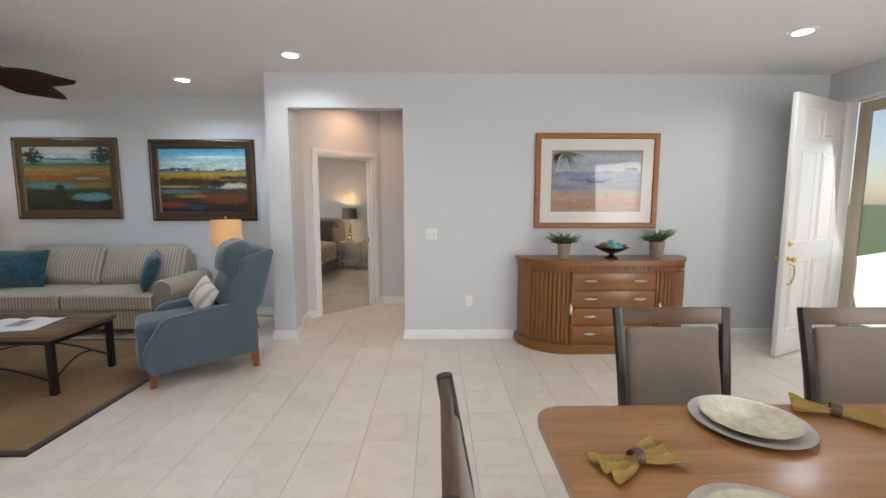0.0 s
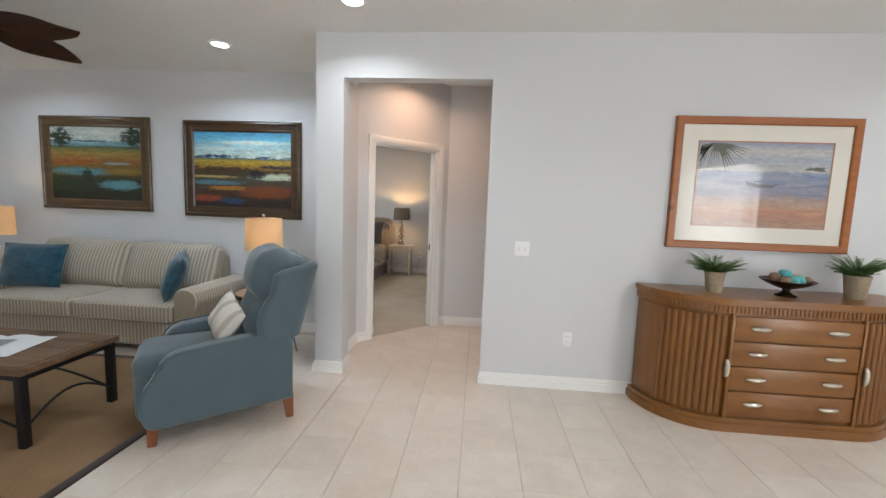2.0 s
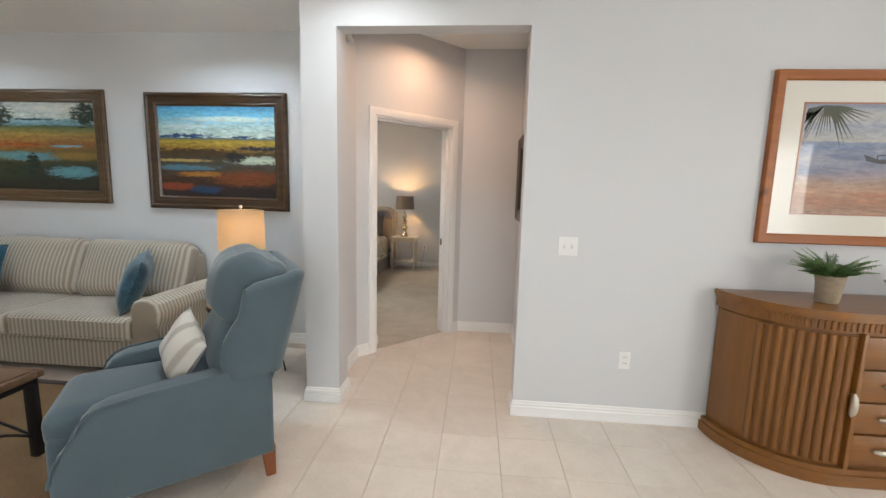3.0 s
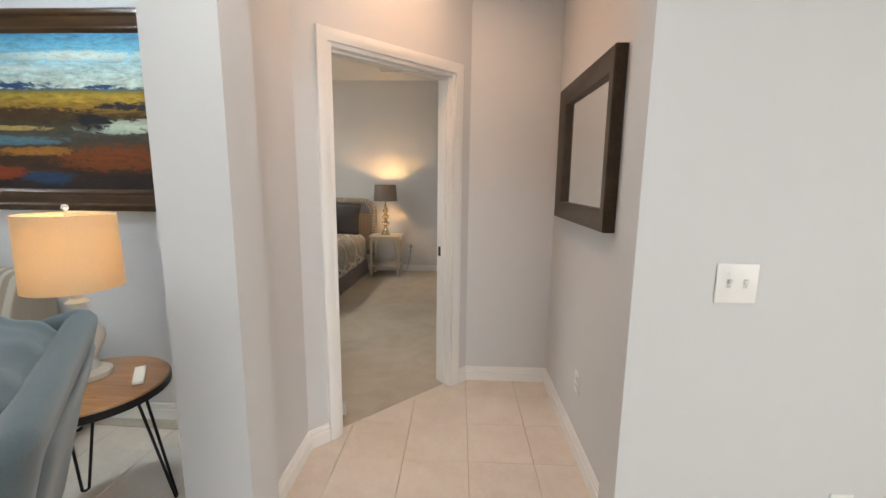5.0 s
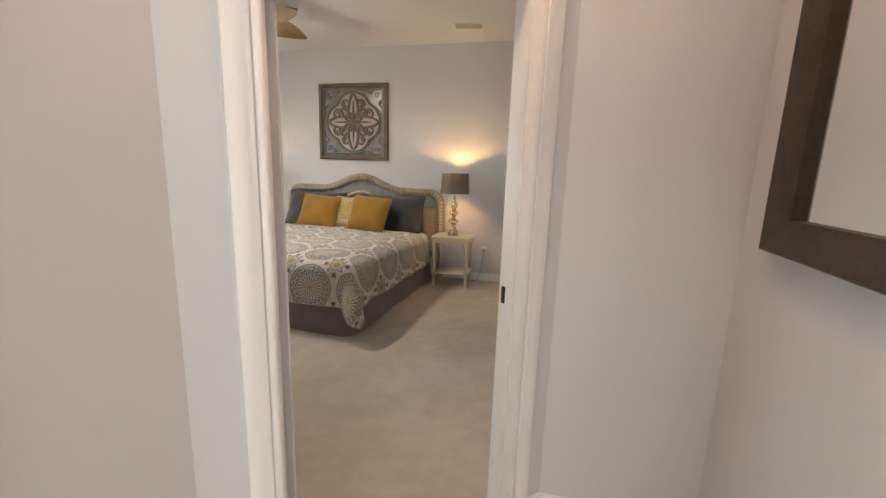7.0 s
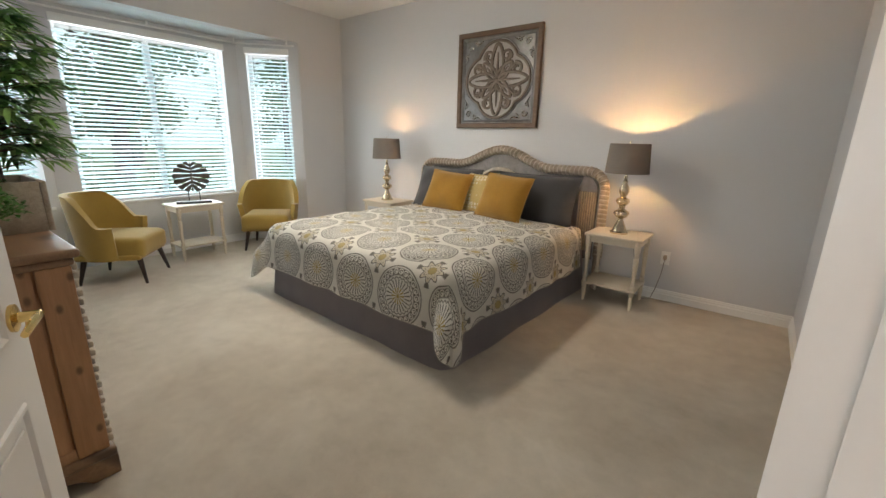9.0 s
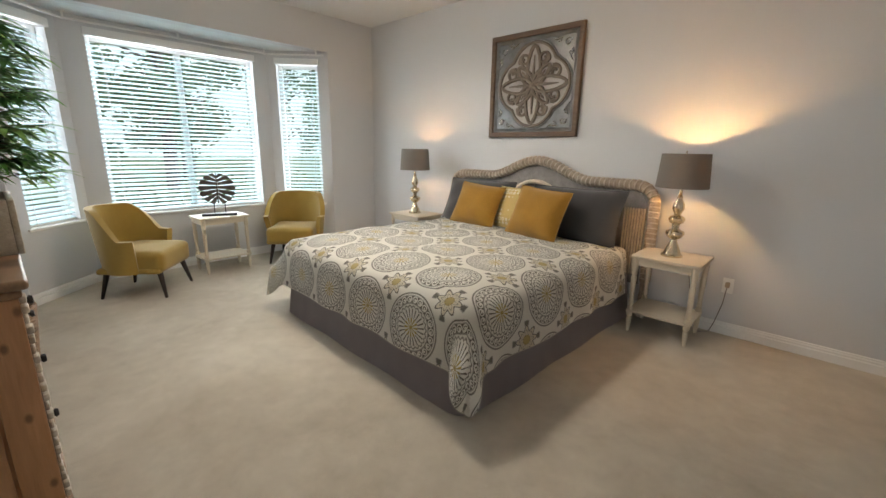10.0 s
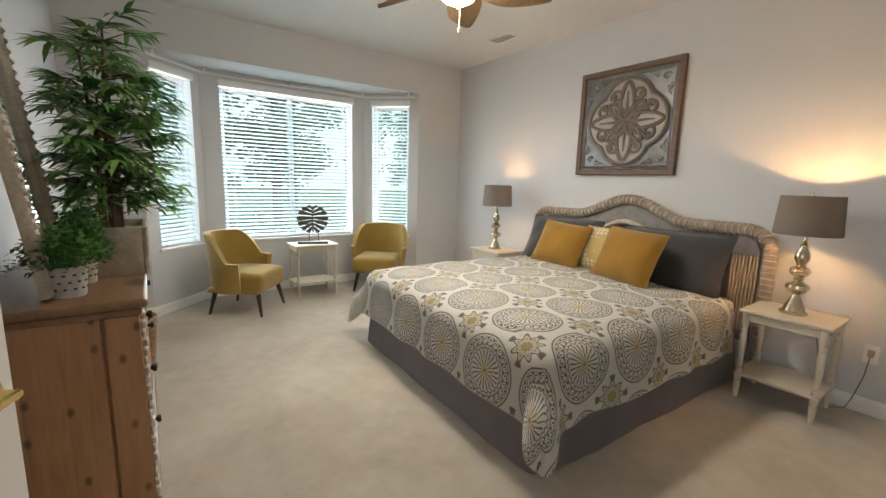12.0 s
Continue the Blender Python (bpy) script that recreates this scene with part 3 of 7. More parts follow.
bowl = thing("footed_bowl", pose(2.07, -0.27, 0.902), "dark bronze footed bowl on the sideboard", "bowl")
bm = bmesh.new()
lathe(bm, [(0, 0), (0.062, 0), (0.064, 0.008), (0.035, 0.02), (0.022, 0.032), (0.024, 0.048), (0.05, 0.055), (0.11, 0.078), (0.158, 0.108), (0.162, 0.112), (0.157, 0.113), (0.108, 0.086), (0.05, 0.066), (0, 0.062)], seg=36)
part("bowl", bm, BRONZE, bowl)
BALLS = [((-0.075, 0.01, 0.116), 0.040, (0.20, 0.12, 0.07)), ((0.0, -0.055, 0.108), 0.036, (0.10, 0.38, 0.40)), ((0.055, -0.03, 0.112), 0.037, (0.10, 0.42, 0.44)), ((0.005, 0.045, 0.142), 0.036, (0.12, 0.42, 0.44)), ((0.085, 0.03, 0.118), 0.037, (0.52, 0.42, 0.32)), ((-0.05, -0.06, 0.112), 0.030, (0.26, 0.17, 0.11)), ((0.115, -0.02, 0.115), 0.028, (0.24, 0.15, 0.09)), ((-0.035, 0.075, 0.118), 0.034, (0.34, 0.24, 0.16)), ((-0.01, 0.0, 0.150), 0.033, (0.10, 0.40, 0.42))]
for c, r, col in BALLS:
    bm = bmesh.new()
    bmesh.ops.create_icosphere(bm, subdivisions=3, radius=r)
    for v in bm.verts:
        v.co *= 1 + 0.10 * noise.noise(v.co * 90 + Vector(c) * 40)
    name = "teal" if col[2] > col[0] else "brown"
    solid("decor_ball", bm, surface(name + "_ball", col, 0.7, big=30, fine=160, var=0.3, relief=0.6, dist=0.003), "textured %s decorative ball lying in the bronze bowl" % name, "decorative ball", group="balls in the bowl", m=pose(2.07 + c[0], -0.27 + c[1], 0.902 + c[2]))


# ---- pictures ----
def scape(name, stops, other, seed, blotch=0.45, coat=0.3, spots=(), reach=0.62):
    """A painted landscape: bands of colour up the canvas; patches of a second set of bands break in below the horizon."""
    mat, nt, b = node_mat(name)
    tc = nt.nodes.new("ShaderNodeTexCoord")
    gen = tc.outputs["Generated"]
    sep = nd(nt, "SeparateXYZ", Vector=gen)

    def field(scale, sx, sz, detail=5.0, rough=0.6, shift=0.0, distort=0.5):
        v = nd(nt, "Mapping", Vector=gen, Location=(seed + shift, 0, seed * 0.7), Scale=(sx, 1, sz)).outputs[0]
        return noise_of(nt, v, scale, detail, rough, distort)

    def around(x, amount):
        return mth(nt, "MULTIPLY", mth(nt, "SUBTRACT", x, 0.5), amount)

    broad, strokes, dabs = field(1.6, 1.4, 4.0), field(5.0, 1.3, 5.5, 4.0, 0.7, 3.0), field(16.0, 1.2, 2.2, 4.0, 0.75, 7.0)
    z = mth(nt, "ADD", mth(nt, "ADD", sep.outputs[2], around(strokes, 0.07)), around(dabs, 0.035))
    low = mth(nt, "ADD", z, around(broad, 0.16))
    sea = ramp(nt, z, (reach - 0.03, (1, 1, 1)), (reach + 0.03, (0, 0, 0)))
    patch = ramp(nt, mth(nt, "ADD", field(2.2, 1.1, 3.2, 4.0, 0.55, 11.0), around(dabs, 0.10)), (0.47, (0, 0, 0)), (0.53, (1, 1, 1)))
    col = mixc(nt, mth(nt, "MULTIPLY", sea, patch), ramp(nt, mixc(nt, sea, z, low), *stops), ramp(nt, low, *other))
    tone = ramp(nt, mth(nt, "ADD", mth(nt, "MULTIPLY", strokes, 0.5), mth(nt, "MULTIPLY", dabs, 0.5)), (0.36, (0.30, 0.30, 0.32)), (0.50, (0.85, 0.85, 0.85)), (0.66, (1.55, 1.5, 1.4)))
    col = mixc(nt, blotch, col, tone, "MULTIPLY")
    for cx, cz, rx, rz, c in spots:
        dx = mth(nt, "DIVIDE", mth(nt, "SUBTRACT", sep.outputs[0], cx), rx)
        dz = mth(nt, "DIVIDE", mth(nt, "SUBTRACT", sep.outputs[2], cz), rz)
        rr = mth(nt, "ADD", mth(nt, "ADD", mth(nt, "MULTIPLY", dx, dx), mth(nt, "MULTIPLY", dz, dz)), mth(nt, "ADD", around(dabs, 4.0), around(strokes, 2.5)))
        col = mixc(nt, ramp(nt, rr, (0.40, (1, 1, 1)), (1.05, (0, 0, 0))), col, mixc(nt, 0.6, c, tone, "MULTIPLY"))
    nt.links.new(col, b.inputs["Base Color"])
    b.inputs["Roughness"].default_value = 0.45
    b.inputs["Coat Weight"].default_value = coat
    b.inputs["Coat Roughness"].default_value = 0.02 if coat > 0.5 else 0.2
    if coat < 0.5:
        bump(nt, b, dabs, 0.35, 0.002)
    return mat


def moulding(bm, w, h, prof, y=0.0):
    """A mitred picture frame, w by h outside, in the x-z plane; prof: inwards, forwards."""
    rows = []
    for sx, sz in ((-1, -1), (1, -1), (1, 1), (-1, 1)):
        rows.append([bm.verts.new((sx * (w / 2 - u), y - d, sz * (h / 2 - u))) for u, d in prof])
    for i in range(4):
        a, c = rows[i], rows[(i + 1) % 4]
        for j in range(len(prof)):
            k = (j + 1) % len(prof)
            bm.faces.new((a[j], a[k], c[k], c[j]))
    return bm


FRAME_DARK = wood("dark_gilt_frame", (0.022, 0.010, 0.004), (0.085, 0.042, 0.015), "x", 0.35, 1.2, 0.3)
FRAME_GOLD = wood("worn_gilt_frame", (0.04, 0.021, 0.008), (0.14, 0.08, 0.03), "x", 0.38, 1.2, 0.3)
GREENBLACK, RUST = (0.014, 0.026, 0.013), (0.30, 0.085, 0.016)
MARSH1 = scape(
    "marsh_oil_painting",
    [(0.0, (0.012, 0.012, 0.008)), (0.28, (0.03, 0.034, 0.014)), (0.42, (0.13, 0.10, 0.024)), (0.54, (0.27, 0.11, 0.026)), (0.64, (0.30, 0.20, 0.045)), (0.70, (0.15, 0.16, 0.05)), (0.73, (0.07, 0.10, 0.05)), (0.755, (0.14, 0.28, 0.33)), (0.80, (0.22, 0.36, 0.40)), (0.83, (0.48, 0.53, 0.49)), (1.0, (0.40, 0.46, 0.45))],
    [(0.0, GREENBLACK), (1.0, GREENBLACK)], 1.7, 0.62, coat=0.06, reach=-0.5,
    spots=((0.70, 0.93, 0.35, 0.05, (0.55, 0.56, 0.50)), (0.45, 0.805, 0.30, 0.012, (0.05, 0.10, 0.12)), (0.11, 0.85, 0.15, 0.13, GREENBLACK), (0.92, 0.86, 0.14, 0.15, GREENBLACK), (0.25, 0.515, 0.34, 0.035, RUST), (0.74, 0.505, 0.17, 0.018, (0.20, 0.37, 0.42)), (0.34, 0.385, 0.42, 0.06, (0.085, 0.24, 0.28)), (0.82, 0.395, 0.28, 0.055, (0.25, 0.15, 0.03)), (0.76, 0.21, 0.26, 0.075, (0.12, 0.31, 0.35)), (0.18, 0.20, 0.28, 0.10, (0.024, 0.036, 0.012)), (0.40, 0.31, 0.07, 0.13, GREENBLACK), (0.55, 0.06, 0.5, 0.06, (0.025, 0.022, 0.01))))
MARSH2 = scape(
    "bright_marsh_oil_painting",
    [(0.0, (0.014, 0.010, 0.010)), (0.22, (0.05, 0.022, 0.010)), (0.36, (0.06, 0.06, 0.045)), (0.48, (0.05, 0.030, 0.012)), (0.54, (0.28, 0.16, 0.022)), (0.615, (0.42, 0.29, 0.04)), (0.64, (0.20, 0.18, 0.05)), (0.652, (0.03, 0.10, 0.22)), (0.67, (0.50, 0.60, 0.54)), (0.78, (0.42, 0.61, 0.62)), (0.88, (0.17, 0.47, 0.64)), (1.0, (0.055, 0.29, 0.52))],
    [(0.0, GREENBLACK), (1.0, GREENBLACK)], 6.3, 0.72, coat=0.06, reach=-0.5,
    spots=((0.62, 0.86, 0.42, 0.035, (0.60, 0.72, 0.66)), (0.25, 0.78, 0.25, 0.02, (0.55, 0.68, 0.66)), (0.22, 0.675, 0.26, 0.026, (0.012, 0.055, 0.16)), (0.72, 0.665, 0.10, 0.016, (0.012, 0.055, 0.16)), (0.32, 0.495, 0.42, 0.05, (0.055, 0.028, 0.010)), (0.90, 0.545, 0.24, 0.028, (0.022, 0.022, 0.035)), (0.84, 0.415, 0.28, 0.05, (0.46, 0.56, 0.46)), (0.20, 0.405, 0.30, 0.018, (0.46, 0.33, 0.11)), (0.65, 0.44, 0.10, 0.055, (0.010, 0.012, 0.016)), (0.22, 0.325, 0.32, 0.035, (0.08, 0.19, 0.26)), (0.76, 0.215, 0.36, 0.10, (0.19, 0.048, 0.011)), (0.34, 0.255, 0.22, 0.035, (0.38, 0.16, 0.028)), (0.13, 0.115, 0.22, 0.05, (0.24, 0.045, 0.014)), (0.40, 0.085, 0.15, 0.05, (0.016, 0.055, 0.13)), (0.82, 0.06, 0.25, 0.05, (0.02, 0.012, 0.012))))
BEACH = scape("beach_print_under_glass", [(0.0, (0.266, 0.163, 0.118)), (0.10, (0.385, 0.178, 0.104)), (0.22, (0.444, 0.259, 0.163)), (0.32, (0.340, 0.229, 0.192)), (0.40, (0.178, 0.192, 0.266)), (0.50, (0.281, 0.296, 0.370)), (0.60, (0.148, 0.200, 0.318)), (0.655, (0.222, 0.274, 0.385)), (0.67, (0.429, 0.414, 0.392)), (0.80, (0.318, 0.355, 0.429)), (0.90, (0.459, 0.444, 0.422)), (1.0, (0.207, 0.252, 0.355))], [(0.0, (0.340, 0.222, 0.148)), (0.16, (0.429, 0.178, 0.096)), (0.28, (0.407, 0.281, 0.207)), (0.40, (0.252, 0.237, 0.311)), (0.52, (0.148, 0.178, 0.281)), (0.64, (0.340, 0.348, 0.400))], 3.1, 0.45, coat=1.0, spots=((0.90, 0.70, 0.08, 0.03, (0.074, 0.081, 0.059)),))
MATBOARD = surface("cream_mat_board", (0.66, 0.63, 0.56), 0.5, fine=150, var=0.02, coat=1.0)
MATLINE = surface("terracotta_mat_line", (0.34, 0.15, 0.09), 0.5, var=0.05, coat=1.0)


def painting(m, w, h, face, frame_mat, label, fw=0.115):
    t = thing("painting", m, label, "painting", "marsh paintings above the sofa")
    prof = [(0, 0.0), (0, 0.022), (0.012, 0.036), (0.03, 0.040), (0.042, 0.030), (0.062, 0.030), (0.085, 0.020), (0.098, 0.024), (fw, 0.014), (fw, 0.0)]
    part("frame", moulding(bmesh.new(), w, h, prof), frame_mat, t, "broad moulded dark wooden frame")
    iw, ih = w / 2 - fw + 0.004, h / 2 - fw + 0.004
    part("canvas", boxes((-iw, iw, -0.011, -0.002, -ih, ih)), face, t, "oil painting of a river marsh")
    return t


painting(pose(-4.268, 0.997, 1.75), 1.288, 1.008, MARSH1, FRAME_GOLD, "muted river marsh oil painting in a worn gilt frame")
painting(pose(-2.590, 0.997, 1.7275), 1.302, 1.012, MARSH2, FRAME_DARK, "bright river marsh oil painting in a dark brown frame")

beach = thing("framed_print", pose(1.990, -0.003, 1.669), "framed beach print with a cream mat in an amber pine frame", "framed print")
prof = [(0, 0.0), (0, 0.028), (0.006, 0.034), (0.048, 0.030), (0.056, 0.022), (0.056, 0.0)]
part("frame", moulding(bmesh.new(), 1.274, 0.965, prof), PINE, beach, "amber pine frame with small knots")
part("mat_board", boxes((-0.583, 0.583, -0.014, -0.004, -0.428, 0.428)), MATBOARD, beach)
part("mat_line", moulding(bmesh.new(), 0.936, 0.624, [(0, 0.0), (0, 0.0165), (0.010, 0.0165), (0.010, 0.0)]), MATLINE, beach, "terracotta line round the opening")
part("print", boxes((-0.4575, 0.4575, -0.0155, -0.0142, -0.3015, 0.3015)), BEACH, beach, "pastel beach scene with a rowing boat")
BOATINK = surface("boat_ink", (0.05, 0.05, 0.06), 0.5, var=0.3, coat=1.0)
bm = bmesh.new()
prism(bm, [(-0.12, 0.03), (-0.10, -0.005), (-0.03, -0.02), (0.07, -0.02), (0.12, 0.012), (0.06, 0.0), (-0.04, 0.004)], -0.0162, -0.0156)
prism(bm, [(-0.05, 0.004), (-0.05, 0.028), (0.01, 0.032), (0.012, 0.027), (-0.043, 0.022), (-0.043, 0.004)], -0.0162, -0.0156)
part("boat", bm, BOATINK, beach, "small dark boat on the water")
bm = bmesh.new()
rng = random.Random(4)
for k in range(26):
    a = radians(-160 + 155 * k / 25)
    ln = rng.uniform(0.15, 0.29)
    x, z = -0.36, 0.295
    dx, dz = math.cos(a) * ln, min(0, math.sin(a) * ln * 0.9)
    prism(bm, [(max(-0.455, x), z), (max(-0.455, x + dx * 0.5 - dz * 0.05), z + dz * 0.35 + 0.003), (max(-0.455, x + dx), z + dz), (max(-0.455, x + dx * 0.5), z + dz * 0.35 - 0.006)], -0.0162, -0.0156)
part("palm_fronds", bm, surface("palm_ink", (0.07, 0.08, 0.05), 0.5, var=0.3, coat=1.0), beach, "dark palm fronds")


# ---- switch and outlets ----
def plate(name, m, w, h, label, category, toggles=0, sockets=0):
    t = thing(name, m, label, category)
    part("plate", boxes((-w / 2, w / 2, -0.006, -0.0005, -h / 2, h / 2), bev=0.003), WHITEPLASTIC, t)
    for k in range(toggles):
        x = (k - (toggles - 1) / 2) * 0.046
        part("slot", boxes((x - 0.006, x + 0.006, -0.0068, -0.0058, -0.013, 0.013)), surface("slot_grey", (0.55, 0.55, 0.54), 0.5), t)
        tg = bmesh.new()
        box(tg, -0.0045, 0.0045, -0.014, 0.0, -0.005, 0.005, 0.0015, 1, pose(x, -0.006, 0.002, -25))
        part("toggle", tg, WHITEPLASTIC, t)
        for z in (-0.045, 0.045):
            sc = bmesh.new()
            lathe(sc, [(0, 0), (0.003, 0), (0.0028, 0.001), (0, 0.0012)], seg=8, m=pose(x, -0.006, z * 0.68, 90))
            part("screw", sc, WHITEPLASTIC, t)
    for k in range(sockets):
        z = (k - (sockets - 1) / 2) * 0.039
        sk = part("socket", boxes((-0.0165, 0.0165, -0.008, -0.0058, z - 0.0145, z + 0.0145), bev=0.003), WHITEPLASTIC, t)
        for x in (-0.0065, 0.0065):
            part("slot", boxes((x - 0.0013, x + 0.0013, -0.0086, -0.0078, z - 0.002, z + 0.007)), DARKSLOT, sk)
    return t


plate("light_switch", pose(0.287, 0, 1.121), 0.116, 0.114, "white double toggle light switch on the grey wall", "light switch", toggles=2)
plate("wall_outlet", pose(0.681, 0, 0.411), 0.070, 0.114, "white double electrical outlet low on the grey wall", "electrical outlet", sockets=2)
plate("wall_outlet", pose(0.13, 0.92 + HALL, 0.37, 0, 0, -90), 0.070, 0.114, "white electrical outlet low on the hall wall", "electrical outlet", sockets=2)
plate("wall_outlet", pose(-1.247, 5.22 + HALL, 0.385), 0.070, 0.114, "white electrical outlet low beside the night stand", "electrical outlet", sockets=2)

sensor = thing("alarm_sensor", pose(-1.2695, 0.60 + HALL, 2.55), "small white alarm sensor high on the hall wall", "sensor")
part("housing", boxes((0.0, 0.045, -0.03, 0.03, -0.05, 0.05), bev=0.008), WHITEPLASTIC, sensor)
part("lens", boxes((0.0445, 0.047, -0.018, 0.018, -0.03, 0.005), bev=0.001), surface("milky_lens", (0.66, 0.66, 0.65), 0.25), sensor)

# ---- hall mirror ----
MIRROR = bpy.data.materials.new("mirror_silver")
MIRROR.use_nodes = True
mb = MIRROR.node_tree.nodes["Principled BSDF"]
mb.inputs["Base Color"].default_value, mb.inputs["Metallic"].default_value, mb.inputs["Roughness"].default_value = (0.86, 0.88, 0.88, 1), 1.0, 0.015
HAMMERED = surface("bronzed_mirror_frame", (0.048, 0.032, 0.019), 0.4, 0.35, big=9, fine=55, var=0.45, relief=0.35, dist=0.004)
hm = thing("wall_mirror", pose(0.1285, 1.001 + HALL, 1.5595, 0, 0, -90), "rectangular wall mirror in a broad bronzed frame", "mirror")
prof = [(0, 0.0), (0, 0.046), (0.004, 0.050), (0.082, 0.038), (0.090, 0.030), (0.090, 0.0)]
part("frame", moulding(bmesh.new(), 0.865, 0.725, prof), HAMMERED, hm, "broad mottled bronze frame")
part("glass", boxes((-0.345, 0.345, -0.012, -0.004, -0.275, 0.275)), MIRROR, hm, "clear mirror glass")


# ---- sofa ----
def softbox(x0, x1, y0, y1, z0, z1, r=0.05, crown=0.0, n=10, wob=0.006, seed=0.0):
    """A cushion: a rounded block, crowned on its broad faces, slightly uneven."""
    bm = bmesh.new()
    bmesh.ops.create_cube(bm, size=2)
    bmesh.ops.subdivide_edges(bm, edges=bm.edges[:], cuts=n, use_grid_fill=True)
    c, h = Vector(((x0 + x1) / 2, (y0 + y1) / 2, (z0 + z1) / 2)), Vector(((x1 - x0) / 2, (y1 - y0) / 2, (z1 - z0) / 2))
    rr = min(r, *h)
    thin = min(range(3), key=lambda i: h[i])
    for v in bm.verts:
        # crowd the rows towards the edges so that the rounding is smooth
        u = Vector([math.copysign(1 - (1 - abs(k)) ** 1.6, k) for k in v.co])
        p = Vector([u[i] * h[i] for i in range(3)])
        q = Vector([max(-(h[i] - rr), min(h[i] - rr, p[i])) for i in range(3)])
        d = p - q
        p = q + d.normalized() * rr if d.length > 1e-6 and d.length > rr * 0.999 or d.length > rr else p
        o = [i for i in range(3) if i != thin]
        p[thin] += math.copysign(crown, p[thin]) * (1 - u[o[0]] ** 2) * (1 - u[o[1]] ** 2)
        p += v.normal * wob * noise.noise(Vector((p.x * 5 + seed, p.y * 5, p.z * 5)))
        v.co = c + p
    return bm


def rolled_arm(mirror):
    k = -1 if mirror else 1
    prof = [(0.0, 0.07), (0.19, 0.07), (0.19, 0.40), (0.215, 0.45), (0.225, 0.52), (0.205, 0.585), (0.15, 0.62), (0.085, 0.625), (0.03, 0.60), (0.0, 0.55)]
    bm = bmesh.new()
    prism(bm, [(k * u, v) for u, v in prof], 0.0, 0.82, "y", 0.025)
    return bm


def sofa(m):
    t = thing("sofa", m, "cream and taupe striped two-cushion fabric sofa against the wall", "sofa")
    w = 1.97 / 2
    part("base", softbox(-w, w, 0.03, 0.86, 0.075, 0.30, 0.02, 0.0, 8), SOFA_X, t)
    part("back_frame", softbox(-w, w, 0.70, 0.90, 0.28, 0.84, 0.06, 0.0, 8), SOFA_X, t)
    for k in (-1, 1):
        a, b = (-w + 0.005, -0.004) if k < 0 else (0.004, w - 0.005)
        seat = part("seat_cushion", softbox(a, b, -0.015, 0.70, 0.295, 0.47, 0.045, 0.018, 12, seed=k), SOFA_X, t)
        bm = bmesh.new()
        for z in (0.318, 0.445):
            tube(bm, [(a + 0.02, 0.02, z), (a + 0.05, -0.013, z), (b - 0.05, -0.013, z), (b - 0.02, 0.02, z)], 0.006, 6)
        part("piping", bm, SOFA_X, seat)
        bm = softbox(a, b, -0.11, 0.11, -0.255, 0.255, 0.09, 0.05, 12, 0.012, seed=k + 9)
        bm.transform(Matrix.Translation((0, 0.68, 0.69)) @ Matrix.Rotation(radians(-21), 4, "X"))
        part("back_cushion", bm, SOFA_X, t)
        bm = rolled_arm(k < 0)
        bm.transform(Matrix.Translation((k * w, 0.0, 0)))
        part("arm", bm, SOFA_Y, t)
    for x in (-1.08, 1.08):
        for y in (0.08, 0.78):
            bm = bmesh.new()
            lathe(bm, [(0, 0.0), (0.024, 0.0), (0.030, 0.075), (0, 0.075)], x, y, 12)
            part("foot", bm, IRON, t, "short dark foot")
    return t


sofa(pose(-3.70, 0.08, 0))


def throw_pillow(m, w, h, t, mat, label, group="", pipe=None, name="throw_pillow"):
    p = thing(name, m, label, "pillow", group)
    bm = bmesh.new()
    puff(bm, w, h, t, Matrix.Identity(4), 16, 0.05, m.translation.x)
    part("cushion", bm, mat, p)
    part("piping", tube(bmesh.new(), seam(w, h, 0.05, Matrix.Identity(4)), 0.004, 6, True), pipe or mat, p)
    return p


throw_pillow(pose(-4.45, 0.42, 0.70, -18, 0, 6), 0.62, 0.43, 0.18, TEAL, "patterned teal chenille pillow leaning on the sofa", "teal sofa pillows")
throw_pillow(pose(-2.90, 0.36, 0.69, -22, 6, -56), 0.46, 0.43, 0.18, TEAL, "patterned teal chenille pillow against the sofa arm", "teal sofa pillows")


